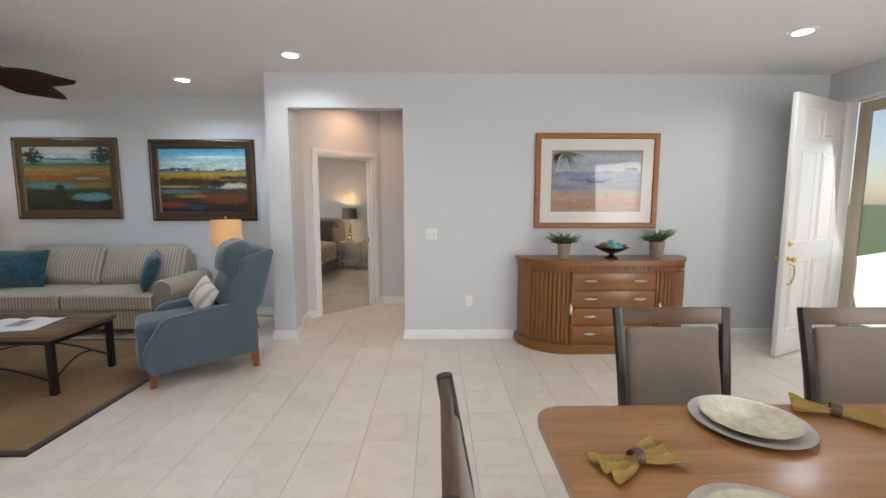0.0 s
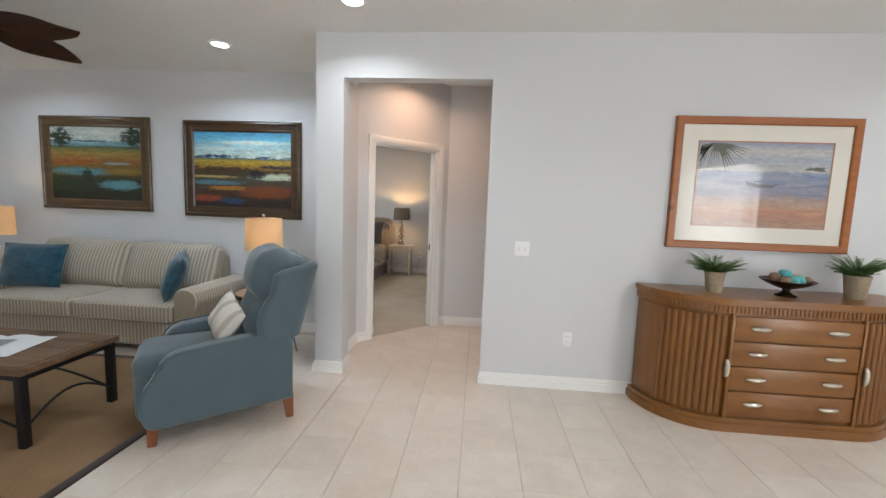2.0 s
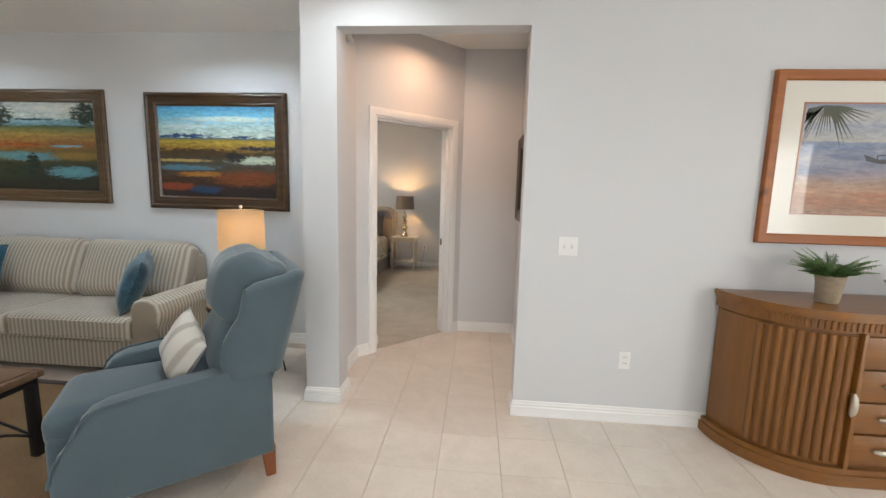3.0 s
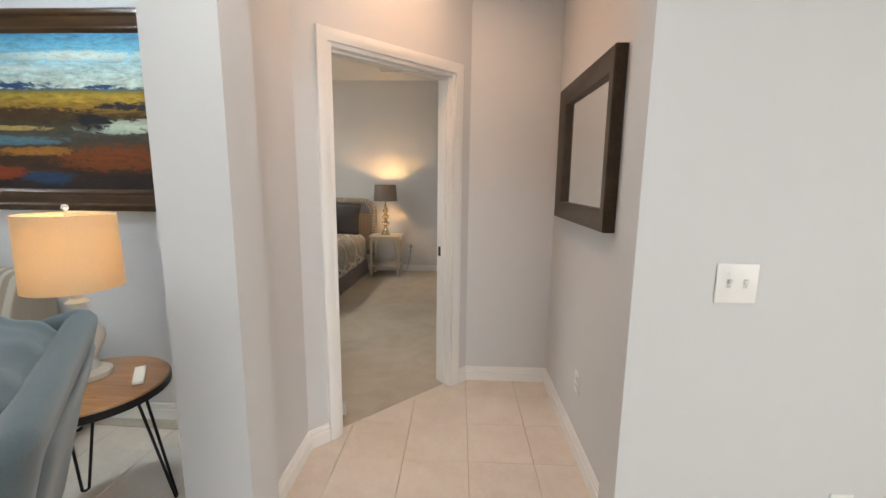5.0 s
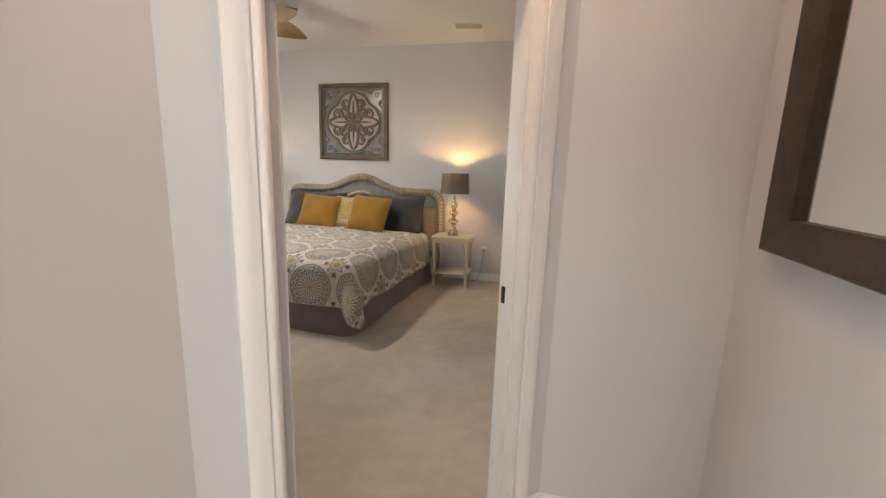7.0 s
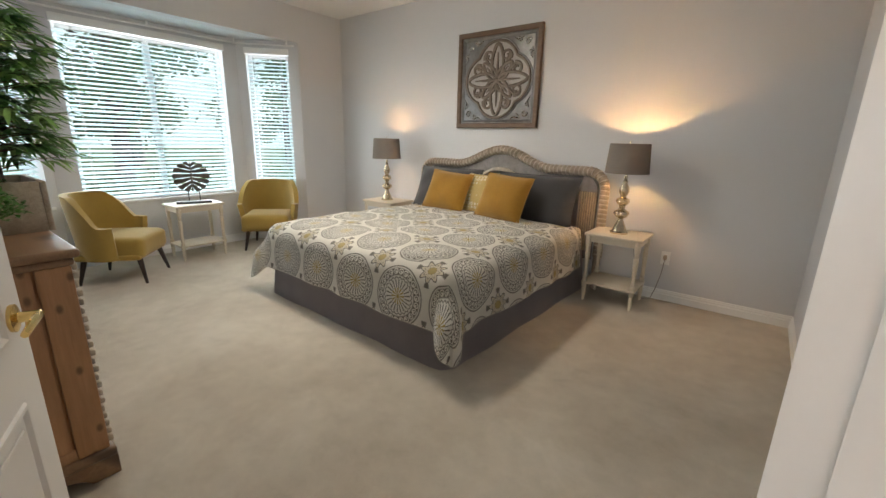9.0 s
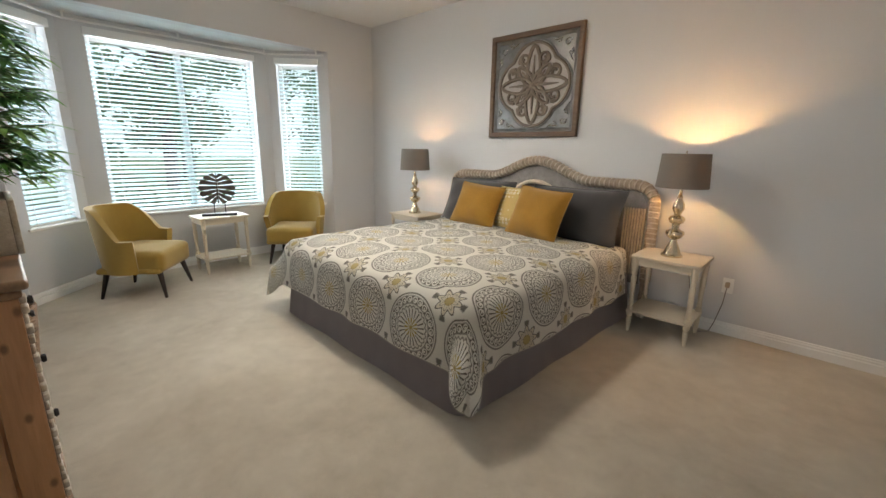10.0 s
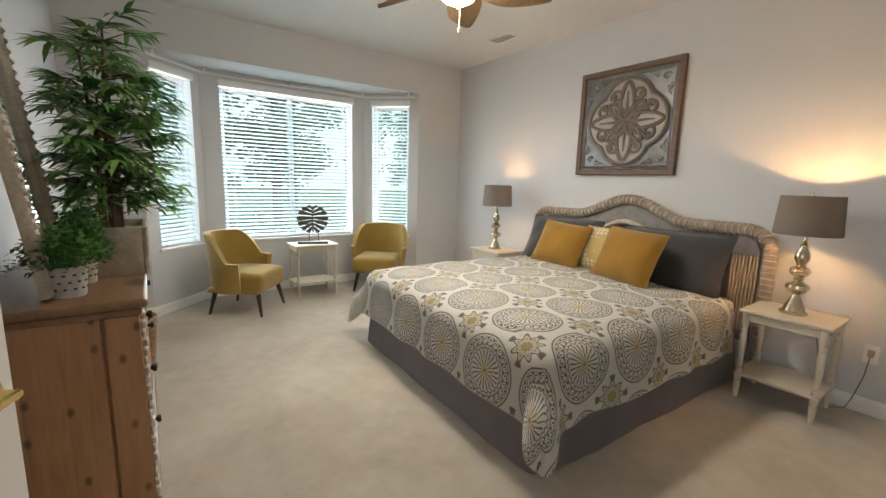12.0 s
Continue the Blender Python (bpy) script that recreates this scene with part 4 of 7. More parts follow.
# ---- recliner ----
def back_shell(thick=0.075):
    """The wing back: a thick upright sheet bent round the seat, leaning back, with a rolled top."""
    plan = [(-0.20 - 0.16 * k / 8, 0.375) for k in range(8)]
    plan += [(-0.36 - 0.085 * math.sin(radians(11.25 * k)), 0.29 + 0.085 * math.cos(radians(11.25 * k))) for k in range(9)]
    plan += [(-0.445, 0.29 - 0.29 * k / 5) for k in range(1, 6)]
    plan = plan + [(x, -y) for x, y in reversed(plan[:-1])]
    n = len(plan)
    run = [0.0]
    for a, c in zip(plan, plan[1:]):
        run.append(run[-1] + math.dist(a, c))
    bm = bmesh.new()
    rings = []
    for i, (x, y) in enumerate(plan):
        a, c = plan[max(0, i - 1)], plan[min(n - 1, i + 1)]
        d = Vector((c[0] - a[0], c[1] - a[1])).normalized()
        inward = Vector((d.y, -d.x))
        if inward.dot(Vector((-0.2 - x, -y))) < 0:
            inward = -inward
        e = min(1.0, min(run[i], run[-1] - run[i]) / 0.04)
        th = thick * max(0.25, math.sqrt(1 - (1 - e) ** 2))
        front = max(0.0, min(1.0, (x + 0.40) / 0.20))
        top = 1.045 - 0.055 * front - 0.020 * (1 - e)
        ring = []
        for side in (0, 1):
            rows = [k / 12 for k in range(13)]
            for f in rows if side == 0 else rows[::-1]:
                off = (thick - th) / 2 + (th if side else 0.0)
                ring.append((off, f * (top - 0.035 - 0.565) / (top - 0.565)))
            if side == 0:
                ring += [((thick - th) / 2 + th * (0.5 - 0.5 * math.cos(math.pi * k / 6)), None, math.sin(math.pi * k / 6)) for k in range(1, 6)]
        col = []
        for q in ring:
            if q[1] is None:
                z = top - 0.035 + 0.035 * q[2]
            else:
                z = 0.565 + q[1] * (top - 0.565)
            f = (z - 0.565) / 0.48
            lean = -0.120 * f + front * (0.025 * f + 0.045 * math.sin(math.pi * min(1, max(0, f) * 1.7)))
            flare = 1 + 0.05 * f
            p = Vector((x, y)) + inward * q[0]
            col.append(bm.verts.new((p.x + lean, p.y * flare, z)))
        rings.append(col)
    m = len(rings[0])
    for a, c in zip(rings, rings[1:]):
        for k in range(m):
            bm.faces.new((a[k], a[(k + 1) % m], c[(k + 1) % m], c[k]))
    for ends in (rings[0], rings[-1][::-1]):
        for k in range(m // 2):
            quad = [ends[k], ends[k + 1], ends[m - 2 - k], ends[m - 1 - k]]
            if len(set(quad)) == 4:
                bm.faces.new(quad)
            elif len(set(quad)) == 3:
                bm.faces.new((ends[k], ends[k + 1], ends[m - 1 - k]))
    return bm


def recliner(m):
    t = thing("recliner", m, "slate-blue fabric wingback recliner with short wooden legs", "armchair")
    side = [(-0.39, 0.15), (0.36, 0.115), (0.40, 0.135), (0.425, 0.19), (0.428, 0.28), (0.408, 0.345), (0.372, 0.39), (0.345, 0.435), (0.325, 0.485), (0.29, 0.525), (0.235, 0.548), (0.05, 0.57), (-0.22, 0.595), (-0.37, 0.60), (-0.39, 0.52)]
    for k in (-1, 1):
        bm = bmesh.new()
        prism(bm, side, k * 0.245, k * 0.365, "y", 0.022)
        arm = part("arm", bm, BLUEFAB, t)
        top = [(0.428, 0.26), (0.409, 0.347), (0.374, 0.392), (0.347, 0.437), (0.327, 0.488), (0.291, 0.528), (0.235, 0.551), (0.05, 0.573), (-0.22, 0.598), (-0.36, 0.603)]
        part("piping", tube(bmesh.new(), [(u, k * 0.362, v) for u, v in top], 0.006, 6), BLUEFAB, arm)
    part("back_shell", back_shell(), BLUEFAB, t, "rolled wing back curving round the chair")
    edge = [(-0.20 - 0.095 * f + 0.045 * math.sin(math.pi * min(1, f * 1.7)), 0.345 + 0.02 * f, 0.575 + 0.40 * f) for f in [k / 10 for k in range(11)]]
    for k in (-1, 1):
        part("wing_piping", tube(bmesh.new(), [(u + 0.004, k * v, w) for u, v, w in edge], 0.006, 6), BLUEFAB, t)
    part("seat_frame", softbox(-0.36, 0.36, -0.24, 0.24, 0.16, 0.36, 0.02, 0, 6), BLUEFAB, t)
    part("seat_cushion", softbox(-0.22, 0.47, -0.240, 0.240, 0.33, 0.50, 0.06, 0.025, 12), BLUEFAB, t)
    part("footrest", softbox(0.36, 0.455, -0.242, 0.242, 0.13, 0.41, 0.035, 0.015, 8), BLUEFAB, t)
    tilt = Matrix.Translation((-0.27, 0, 0.50)) @ Matrix.Rotation(radians(-17), 4, "Y")
    bm = softbox(-0.14, -0.02, -0.29, 0.29, 0.0, 0.545, 0.04, 0.0, 8)
    bm.transform(tilt)
    part("back_frame", bm, BLUEFAB, t)
    bm = softbox(-0.04, 0.15, -0.285, 0.285, -0.02, 0.33, 0.08, 0.04, 14, 0.02, 3.0)
    bm.transform(tilt)
    part("back_cushion", bm, BLUEFAB, t)
    bm = softbox(-0.085, 0.20, -0.30, 0.30, 0.235, 0.615, 0.12, 0.05, 34, 0.0, 5.0)
    for v in bm.verts:
        f = max(0, (v.co.z - 0.30) / 0.3)
        # gathers run back from a seam over the top of the cushion
        g = abs(math.sin(v.co.y * 40 + 1.5 * noise.noise(v.co * 6))) ** 0.5
        v.co.z -= 0.005 * f * (1 - g)
        v.co.x += 0.003 * f * math.sin(v.co.y * 40) + 0.016 * noise.noise(v.co * 6)
        v.co.z -= 0.018 * f * math.exp(-((v.co.x - 0.02) / 0.04) ** 2)
    bm.transform(tilt)
    part("head_cushion", bm, BLUEFAB, t, "gathered and puckered head cushion")
    for x, y in ((0.365, 0.295), (0.365, -0.295), (-0.365, 0.295), (-0.365, -0.295)):
        bm = bmesh.new()
        s = -1 if x < 0 else 1
        b = bmesh.new()
        bmesh.ops.create_cube(b, size=1)
        for v in b.verts:
            w = 0.044 if v.co.z < 0 else 0.066
            v.co = Vector((x + v.co.x * w + (s * 0.012 if v.co.z < 0 else 0), y + v.co.y * w, 0.0 if v.co.z < 0 else 0.165))
        bmesh.ops.bevel(b, geom=b.edges[:], offset=0.004, segments=2, affect="EDGES")
        part("leg", merge(bm, b), LEGWOOD, t, "tapered reddish wooden leg")
    return t


recliner(pose(-1.745, -0.715, 0, 0, 0, 216))
throw_pillow(pose(-1.69, -0.745, 0.645, -26, 24, -42), 0.31, 0.27, 0.13, PILLOW_STRIPE, "small cream striped pillow on the blue recliner")


# ---- rug ----
def rug_mat():
    mat, nt, b = node_mat("tan_sisal")
    v = coords(nt)
    w1 = nd(nt, "TexWave", Vector=v, Scale=90.0, Distortion=1.5).outputs[1]
    n1, n2 = noise_of(nt, v, 2.0, 4.0), noise_of(nt, v, 160.0, 2.0)
    mix = mth(nt, "ADD", mth(nt, "MULTIPLY", n1, 0.5), mth(nt, "MULTIPLY", n2, 0.5))
    nt.links.new(ramp(nt, mix, (0.3, (0.19, 0.115, 0.06)), (0.7, (0.30, 0.195, 0.11))), b.inputs["Base Color"])
    b.inputs["Roughness"].default_value = 0.95
    b.inputs["Specular IOR Level"].default_value = 0.1
    bump(nt, b, mth(nt, "ADD", w1, n2), 0.4, 0.002)
    return mat


RUGX0, RUGX1, RUGY0, RUGY1 = -5.3, -2.0, -2.06, 0.02
rug = thing("area_rug", pose(0, 0, 0), "tan woven rug with a dark brown border under the coffee table", "rug")
part("field", boxes((RUGX0 + 0.055, RUGX1 - 0.055, RUGY0 + 0.055, RUGY1 - 0.055, 0.0, 0.010), bev=0.003), rug_mat(), rug)
BORDER = fabric("dark_brown_binding", (0.030, 0.016, 0.012), 500, 0.25)
part("border", boxes((RUGX0, RUGX1, RUGY0, RUGY0 + 0.055, 0, 0.012), (RUGX0, RUGX1, RUGY1 - 0.055, RUGY1, 0, 0.012), (RUGX0, RUGX0 + 0.055, RUGY0 + 0.055, RUGY1 - 0.055, 0, 0.012), (RUGX1 - 0.055, RUGX1, RUGY0 + 0.055, RUGY1 - 0.055, 0, 0.012), bev=0.004), BORDER, rug, "dark brown woven border")


# ---- coffee table ----
def coffee_table(m):
    t = thing("coffee_table", m, "brown plank coffee table with a black iron base", "coffee table")
    top = part("top", boxes((-0.585, 0.585, -0.285, 0.285, 0.436, 0.455)), TOPWOOD, t)
    for k in range(4):
        y0 = -0.28 + k * 0.14
        part("plank", boxes((-0.58, 0.58, y0 + 0.001, y0 + 0.139, 0.4545, 0.466), bev=0.002), TOPWOOD, top)
    bm = boxes((-0.61, 0.61, -0.31, -0.281, 0.425, 0.462), (-0.61, 0.61, 0.281, 0.31, 0.425, 0.462), (-0.61, -0.581, -0.281, 0.281, 0.425, 0.462), (0.581, 0.61, -0.281, 0.281, 0.425, 0.462), bev=0.004)
    part("rim", bm, TOPWOOD, t, "dark wooden edging")
    part("apron", boxes((-0.59, 0.59, -0.292, -0.272, 0.39, 0.425), (-0.59, 0.59, 0.272, 0.292, 0.39, 0.425), (-0.59, -0.57, -0.272, 0.272, 0.39, 0.425), (0.57, 0.59, -0.272, 0.272, 0.39, 0.425), bev=0.002), IRON, t)
    for x in (-0.565, 0.565):
        for y in (-0.275, 0.275):
            part("leg", boxes((x - 0.022, x + 0.022, y - 0.022, y + 0.022, 0, 0.425), bev=0.004), IRON, t, "square black iron leg")
    for x in (-0.565, 0.565):
        pts = [(x, -0.275 + 0.55 * k / 12, 0.10 + 0.13 * math.sin(math.pi * k / 12)) for k in range(13)]
        part("stretcher", tube(bmesh.new(), pts, 0.008, 6), IRON, t, "bowed iron stretcher")
    for y in (-0.275, 0.275):
        pts = [(-0.565 + 1.13 * k / 16, y, 0.10 + 0.12 * math.sin(math.pi * k / 16)) for k in range(17)]
        part("stretcher", tube(bmesh.new(), pts, 0.008, 6), IRON, t, "bowed iron stretcher")
    return t


coffee_table(pose(-3.09, -1.025, 0.010))
PAPER = surface("white_paper", (0.78, 0.79, 0.80), 0.5, fine=30, var=0.03, relief=0.1)
papers = thing("open_magazine", pose(-3.06, -1.07, 0.477, 0, 0, 12) @ Matrix.Scale(1.2, 4), "white open magazine lying on the coffee table", "magazine")
for k in (-1, 1):
    bm = bmesh.new()
    rows = [[bm.verts.new((k * 0.24 * i / 10, y, 0.016 * math.sin(math.pi * min(1, i / 7)) * (1 - i / 14) + 0.002 + dz)) for y in (-0.15, 0.15)] for dz in (0,) for i in range(11)]
    low = [[bm.verts.new((k * 0.24 * i / 10, y, 0.0)) for y in (-0.15, 0.15)] for i in range(11)]
    for a, c in zip(rows, rows[1:]):
        bm.faces.new((a[0], a[1], c[1], c[0]))
    for a, c in zip(low, low[1:]):
        bm.faces.new((a[0], a[1], c[1], c[0]))
    for s in (0, 1):
        for i in range(10):
            bm.faces.new((rows[i][s], rows[i + 1][s], low[i + 1][s], low[i][s]))
    bm.faces.new((rows[-1][0], rows[-1][1], low[-1][1], low[-1][0]))
    part("page", bm, PAPER, papers)
part("picture_block", boxes((0.04, 0.12, -0.08, 0.06, 0.0155, 0.0165)), surface("grey_print", (0.25, 0.27, 0.27), 0.5), papers)


# ---- table lamps ----
def table_lamp(m, base_prof, base_mat, r0, r1, z0, z1, shade_mat, label, group, watts, knob=True, tone=WARM):
    t = thing("table_lamp", m, label, "table lamp", group)
    bm = bmesh.new()
    lathe(bm, base_prof, seg=28)
    part("base", bm, base_mat, t)
    bm = bmesh.new()
    top = base_prof[-1][1]
    lathe(bm, [(0.006, top), (0.006, z1 - 0.02), (0.004, z1 + 0.02), (0, z1 + 0.02)], seg=8)
    if knob:
        lathe(bm, [(0.004, z1 + 0.012), (0.013, z1 + 0.022), (0.010, z1 + 0.034), (0, z1 + 0.038)], seg=12)
    for k in range(3):
        a = 2 * math.pi * k / 3
        tube(bm, [(0, 0, z1 - 0.012), (r1 * math.cos(a), r1 * math.sin(a), z1 - 0.012)], 0.0018, 5)
    part("stem", bm, base_mat, t)
    bm = bmesh.new()
    lathe(bm, [(r0, z0), (r0 + 0.0015, z0), (r1 + 0.0015, z1), (r1, z1), (r1 - 0.0015, z1), (r0 - 0.0015, z0), (r0, z0)], seg=40)
    part("shade", bm, shade_mat, t, "drum lampshade, lit from inside")
    bm = bmesh.new()
    zc = (z0 + z1) / 2 - 0.01
    lathe(bm, [(0.0, zc - 0.035), (0.013, zc - 0.032), (0.028, zc + 0.005), (0.025, zc + 0.022), (0, zc + 0.034)], seg=14)
    part("bulb", bm, BULB, t, "lit bulb")
    ob = lamp("lamp_light", "POINT", m @ Matrix.Translation((0, 0, zc + 0.03)), watts, tone, 0.03)
    return t


TURNED_CREAM = [(0, 0), (0.085, 0), (0.085, 0.02), (0.05, 0.035), (0.035, 0.07), (0.055, 0.11), (0.075, 0.16), (0.07, 0.20), (0.04, 0.235), (0.045, 0.25), (0.03, 0.265), (0.022, 0.30), (0.04, 0.315), (0.02, 0.33), (0.015, 0.38)]
table_lamp(pose(-2.02, 0.36, 0.594), TURNED_CREAM, CREAM, 0.160, 0.154, 0.375, 0.665, SHADE_CREAM, "lit table lamp with a cream drum shade", "living room lamps", 8)
table_lamp(pose(-5.02, 0.56, 0.594), TURNED_CREAM, CREAM, 0.160, 0.154, 0.375, 0.665, SHADE_CREAM, "lit table lamp with a turned cream base", "living room lamps", 8)


def round_table(m, label):
    t = thing("end_table", m, label, "end table", "end tables beside the sofa")
    bm = bmesh.new()
    lathe(bm, [(0, 0.522), (0.262, 0.522), (0.270, 0.527), (0.270, 0.551), (0.266, 0.555), (0, 0.555)], seg=48)
    part("top", bm, ROUNDWOOD, t, "round brown wooden top")
    bm = bmesh.new()
    lathe(bm, [(0.268, 0.521), (0.2725, 0.521), (0.2725, 0.549), (0.268, 0.549)], seg=48)
    part("rim", bm, IRON, t, "thin black rim")
    for k in range(3):
        a = 2 * math.pi * k / 3 + 0.5
        c, s = math.cos(a), math.sin(a)
        pts = [(0.15 * c - 0.06 * s, 0.15 * s + 0.06 * c, 0.522), (0.245 * c - 0.012 * s, 0.245 * s + 0.012 * c, 0.012), (0.247 * c, 0.247 * s, 0.006), (0.245 * c + 0.012 * s, 0.245 * s - 0.012 * c, 0.012), (0.15 * c + 0.06 * s, 0.15 * s - 0.06 * c, 0.522)]
        part("leg", tube(bmesh.new(), pts, 0.006, 8), IRON, t, "black iron hairpin leg")
    return t


round_table(pose(-1.95, 0.29, 0) @ Matrix.Diagonal((1, 1, 1.07, 1)), "round wooden end table with black hairpin legs")
round_table(pose(-5.08, 0.52, 0, 0, 0, 40) @ Matrix.Diagonal((1, 1, 1.07, 1)), "round wooden end table beside the sofa")
GLASS = bpy.data.materials.new("clear_glass")
GLASS.use_nodes = True
gb = GLASS.node_tree.nodes["Principled BSDF"]
gb.inputs["Transmission Weight"].default_value, gb.inputs["Roughness"].default_value, gb.inputs["IOR"].default_value = 1.0, 0.02, 1.45
rem = solid("remote_control", boxes((-0.02, 0.02, -0.08, 0.08, 0, 0.016), bev=0.005), WHITEPLASTIC, "pale remote control lying on the end table", "remote control", m=pose(-1.80, 0.36, 0.594, 0, 0, 35))


# ---- ceiling lights, fans, vents ----
def can(x, y, z=CEIL):
    t = thing("recessed_light", pose(x, y, z), "lit round white recessed ceiling light", "ceiling light", "recessed ceiling lights")
    bm = bmesh.new()
    lathe(bm, [(0.070, -0.012), (0.092, -0.006), (0.095, -0.0005), (0.066, -0.0005), (0.066, -0.010)], seg=32)
    part("trim_ring", bm, TRIM, t)
    bm = bmesh.new()
    lathe(bm, [(0, -0.008), (0.066, -0.008), (0.066, -0.0006), (0, -0.0006)], seg=32)
    part("lens", bm, CANGLOW, t, "glowing white lens")


for cx, cy in CANS:
    can(cx, cy)


def palm_blade(bm, length, width, rows=18):
    """A woven palm-leaf fan blade along +x: veined, bellied and pointed."""
    grid = []
    for i in range(rows + 1):
        f = i / rows
        w = width * (math.sin(math.pi * (0.08 + 0.92 * f) ** 0.85) ** 0.7 if i < rows else 0.02)
        row = []
        for j in range(9):
            s = -1 + j / 4
            row.append(bm.verts.new((0.10 + length * f, s * w / 2, 0.004 * math.cos(s * 12 + f * 9) - 0.018 * s * s - 0.02 * f)))
        grid.append(row)
    top = [bm.faces.new((grid[i][j], grid[i + 1][j], grid[i + 1][j + 1], grid[i][j + 1])) for i in range(rows) for j in range(8)]
    bmesh.ops.solidify(bm, geom=top, thickness=0.006)
    return bm


def ceiling_fan(m, drop, blade_mat, metal, n, turn, label, lit, length=0.56, width=0.24):
    t = thing("ceiling_fan", m, label, "ceiling fan")
    bm = bmesh.new()
    lathe(bm, [(0, -0.07), (0.03, -0.065), (0.07, -0.02), (0.075, 0), (0, 0)], seg=24)
    part("canopy", bm, metal, t)
    if drop > 0.1:
        part("rod", tube(bmesh.new(), [(0, 0, -0.05), (0, 0, -drop)], 0.013, 10), metal, t)
    bm = bmesh.new()
    lathe(bm, [(0, -drop - 0.15), (0.06, -drop - 0.15), (0.09, -drop - 0.12), (0.115, -drop - 0.10), (0.12, -drop - 0.05), (0.10, -drop - 0.015), (0.05, -drop), (0, -drop)], seg=28)
    part("motor", bm, metal, t)
    for k in range(n):
        bm = palm_blade(bmesh.new(), length, width)
        bm.transform(Matrix.Translation((0, 0, -drop - 0.10)) @ Matrix.Rotation(turn + 2 * math.pi * k / n, 4, "Z") @ Matrix.Rotation(radians(3), 4, "Y") @ Matrix.Rotation(radians(-19), 4, "X"))
        blade = part("blade", bm, blade_mat, t, "leaf-shaped woven blade")
        bm = bmesh.new()
        box(bm, 0.08, 0.2, -0.018, 0.018, -0.006, 0.0, 0.002, 1, Matrix.Translation((0, 0, -drop - 0.105)) @ Matrix.Rotation(turn + 2 * math.pi * k / n, 4, "Z"))
        part("blade_arm", bm, metal, blade)
    if lit:
        bm = bmesh.new()
        z = -drop - 0.15
        lathe(bm, [(0, z - 0.10), (0.05, z - 0.096), (0.10, z - 0.072), (0.125, z - 0.03), (0.13, z), (0, z)], seg=32)
        part("light_bowl", bm, glowing("lit_frosted_bowl", (1.0, 0.86, 0.66), 5.0), t, "lit frosted glass bowl")
        bm = bmesh.new()
        lathe(bm, [(0, z - 0.125), (0.010, z - 0.122), (0.014, z - 0.108), (0.02, z - 0.099), (0, z - 0.097)], seg=12)
        part("finial", bm, metal, t)
        bm = tube(bmesh.new(), [(0.10, -0.06, z), (0.10, -0.06, z - 0.28)], 0.0015, 5)
        lathe(bm, [(0, z - 0.32), (0.008, z - 0.31), (0.006, z - 0.28), (0, z - 0.275)], 0.10, -0.06, 8)
        part("pull_chain", bm, metal, t)
    return t


BLADE_DARK = wood("dark_woven_blade", (0.035, 0.014, 0.007), (0.12, 0.052, 0.024), "x", 0.5, 2.0)
BLADE_TAN = wood("tan_woven_blade", (0.16, 0.10, 0.05), (0.34, 0.24, 0.13), "x", 0.55, 2.0)
ceiling_fan(pose(-3.26, -0.86, CEIL), 0.15, BLADE_DARK, IRON, 5, radians(10), "black ceiling fan with dark brown leaf-shaped blades", False)


# ---- front door ----
fd = tagged(new("door_2"), "white six-panel front door standing open, brass handles", "door", kind="structure")
fd.matrix_world = pose(4.335, -0.19, 0.012, 0, 0, 180 + 26)


def six_panels(w, h, t=0.044):
    bm = boxes((0, w, -t / 2, t / 2, 0, h), bev=0.002)
    k = h / 2.03
    rows = [(0.20 * k, 0.76 * k), (0.90 * k, 1.62 * k), (1.72 * k, h - 0.11)]
    panels = []
    for z0, z1 in rows:
        for x0, x1 in ((0.11, w / 2 - 0.045), (w / 2 + 0.045, w - 0.11)):
            for s in (-1, 1):
                p = bmesh.new()
                moulding(p, x1 - x0, z1 - z0, [(0, 0.0), (0.004, 0.007), (0.012, 0.008), (0.022, 0.0)], 0)
                box(p, -(x1 - x0) / 2 + 0.04, (x1 - x0) / 2 - 0.04, -0.006, 0.0, -(z1 - z0) / 2 + 0.04, (z1 - z0) / 2 - 0.04, 0.004, 1)
                p.transform(Matrix.Translation(((x0 + x1) / 2, s * (t / 2 - 0.0005), (z0 + z1) / 2)) @ (Matrix.Rotation(math.pi, 4, "Z") if s > 0 else Matrix.Identity(4)))
                panels.append(p)
    return bm, panels


DOORPAINT = surface("white_door_paint", (0.76, 0.74, 0.71), 0.35, fine=90, var=0.015, relief=0.04)
BRASS = surface("polished_brass", (0.75, 0.55, 0.22), 0.18, 1.0, fine=120, var=0.08)
leafm, pans = six_panels(0.93, 2.40)
slab = part("leaf", leafm, DOORPAINT, fd)
for p in pans:
    part("panel", p, DOORPAINT, slab)
for s in (-1, 1):
    bm = bmesh.new()
    lathe(bm, [(0, 0), (0.028, 0), (0.028, 0.008), (0.012, 0.012), (0.012, 0.03), (0.024, 0.036), (0.026, 0.05), (0.018, 0.06), (0, 0.062)], seg=20, m=pose(0.865, s * 0.022, 0.92, -90 * s))
    part("knob", bm, BRASS, fd, "polished brass knob")
    bm = bmesh.new()
    lathe(bm, [(0, 0), (0.028, 0), (0.026, 0.012), (0.012, 0.014), (0.010, 0.03), (0, 0.032)], seg=20, m=pose(0.865, s * 0.022, 1.06, -90 * s))
    part("deadbolt", bm, BRASS, fd, "polished brass deadbolt")
bm = tube(bmesh.new(), [(0.865, 0.03, 0.88), (0.865, 0.075, 0.86), (0.865, 0.08, 0.78), (0.865, 0.06, 0.70), (0.865, 0.03, 0.68)], 0.008, 8)
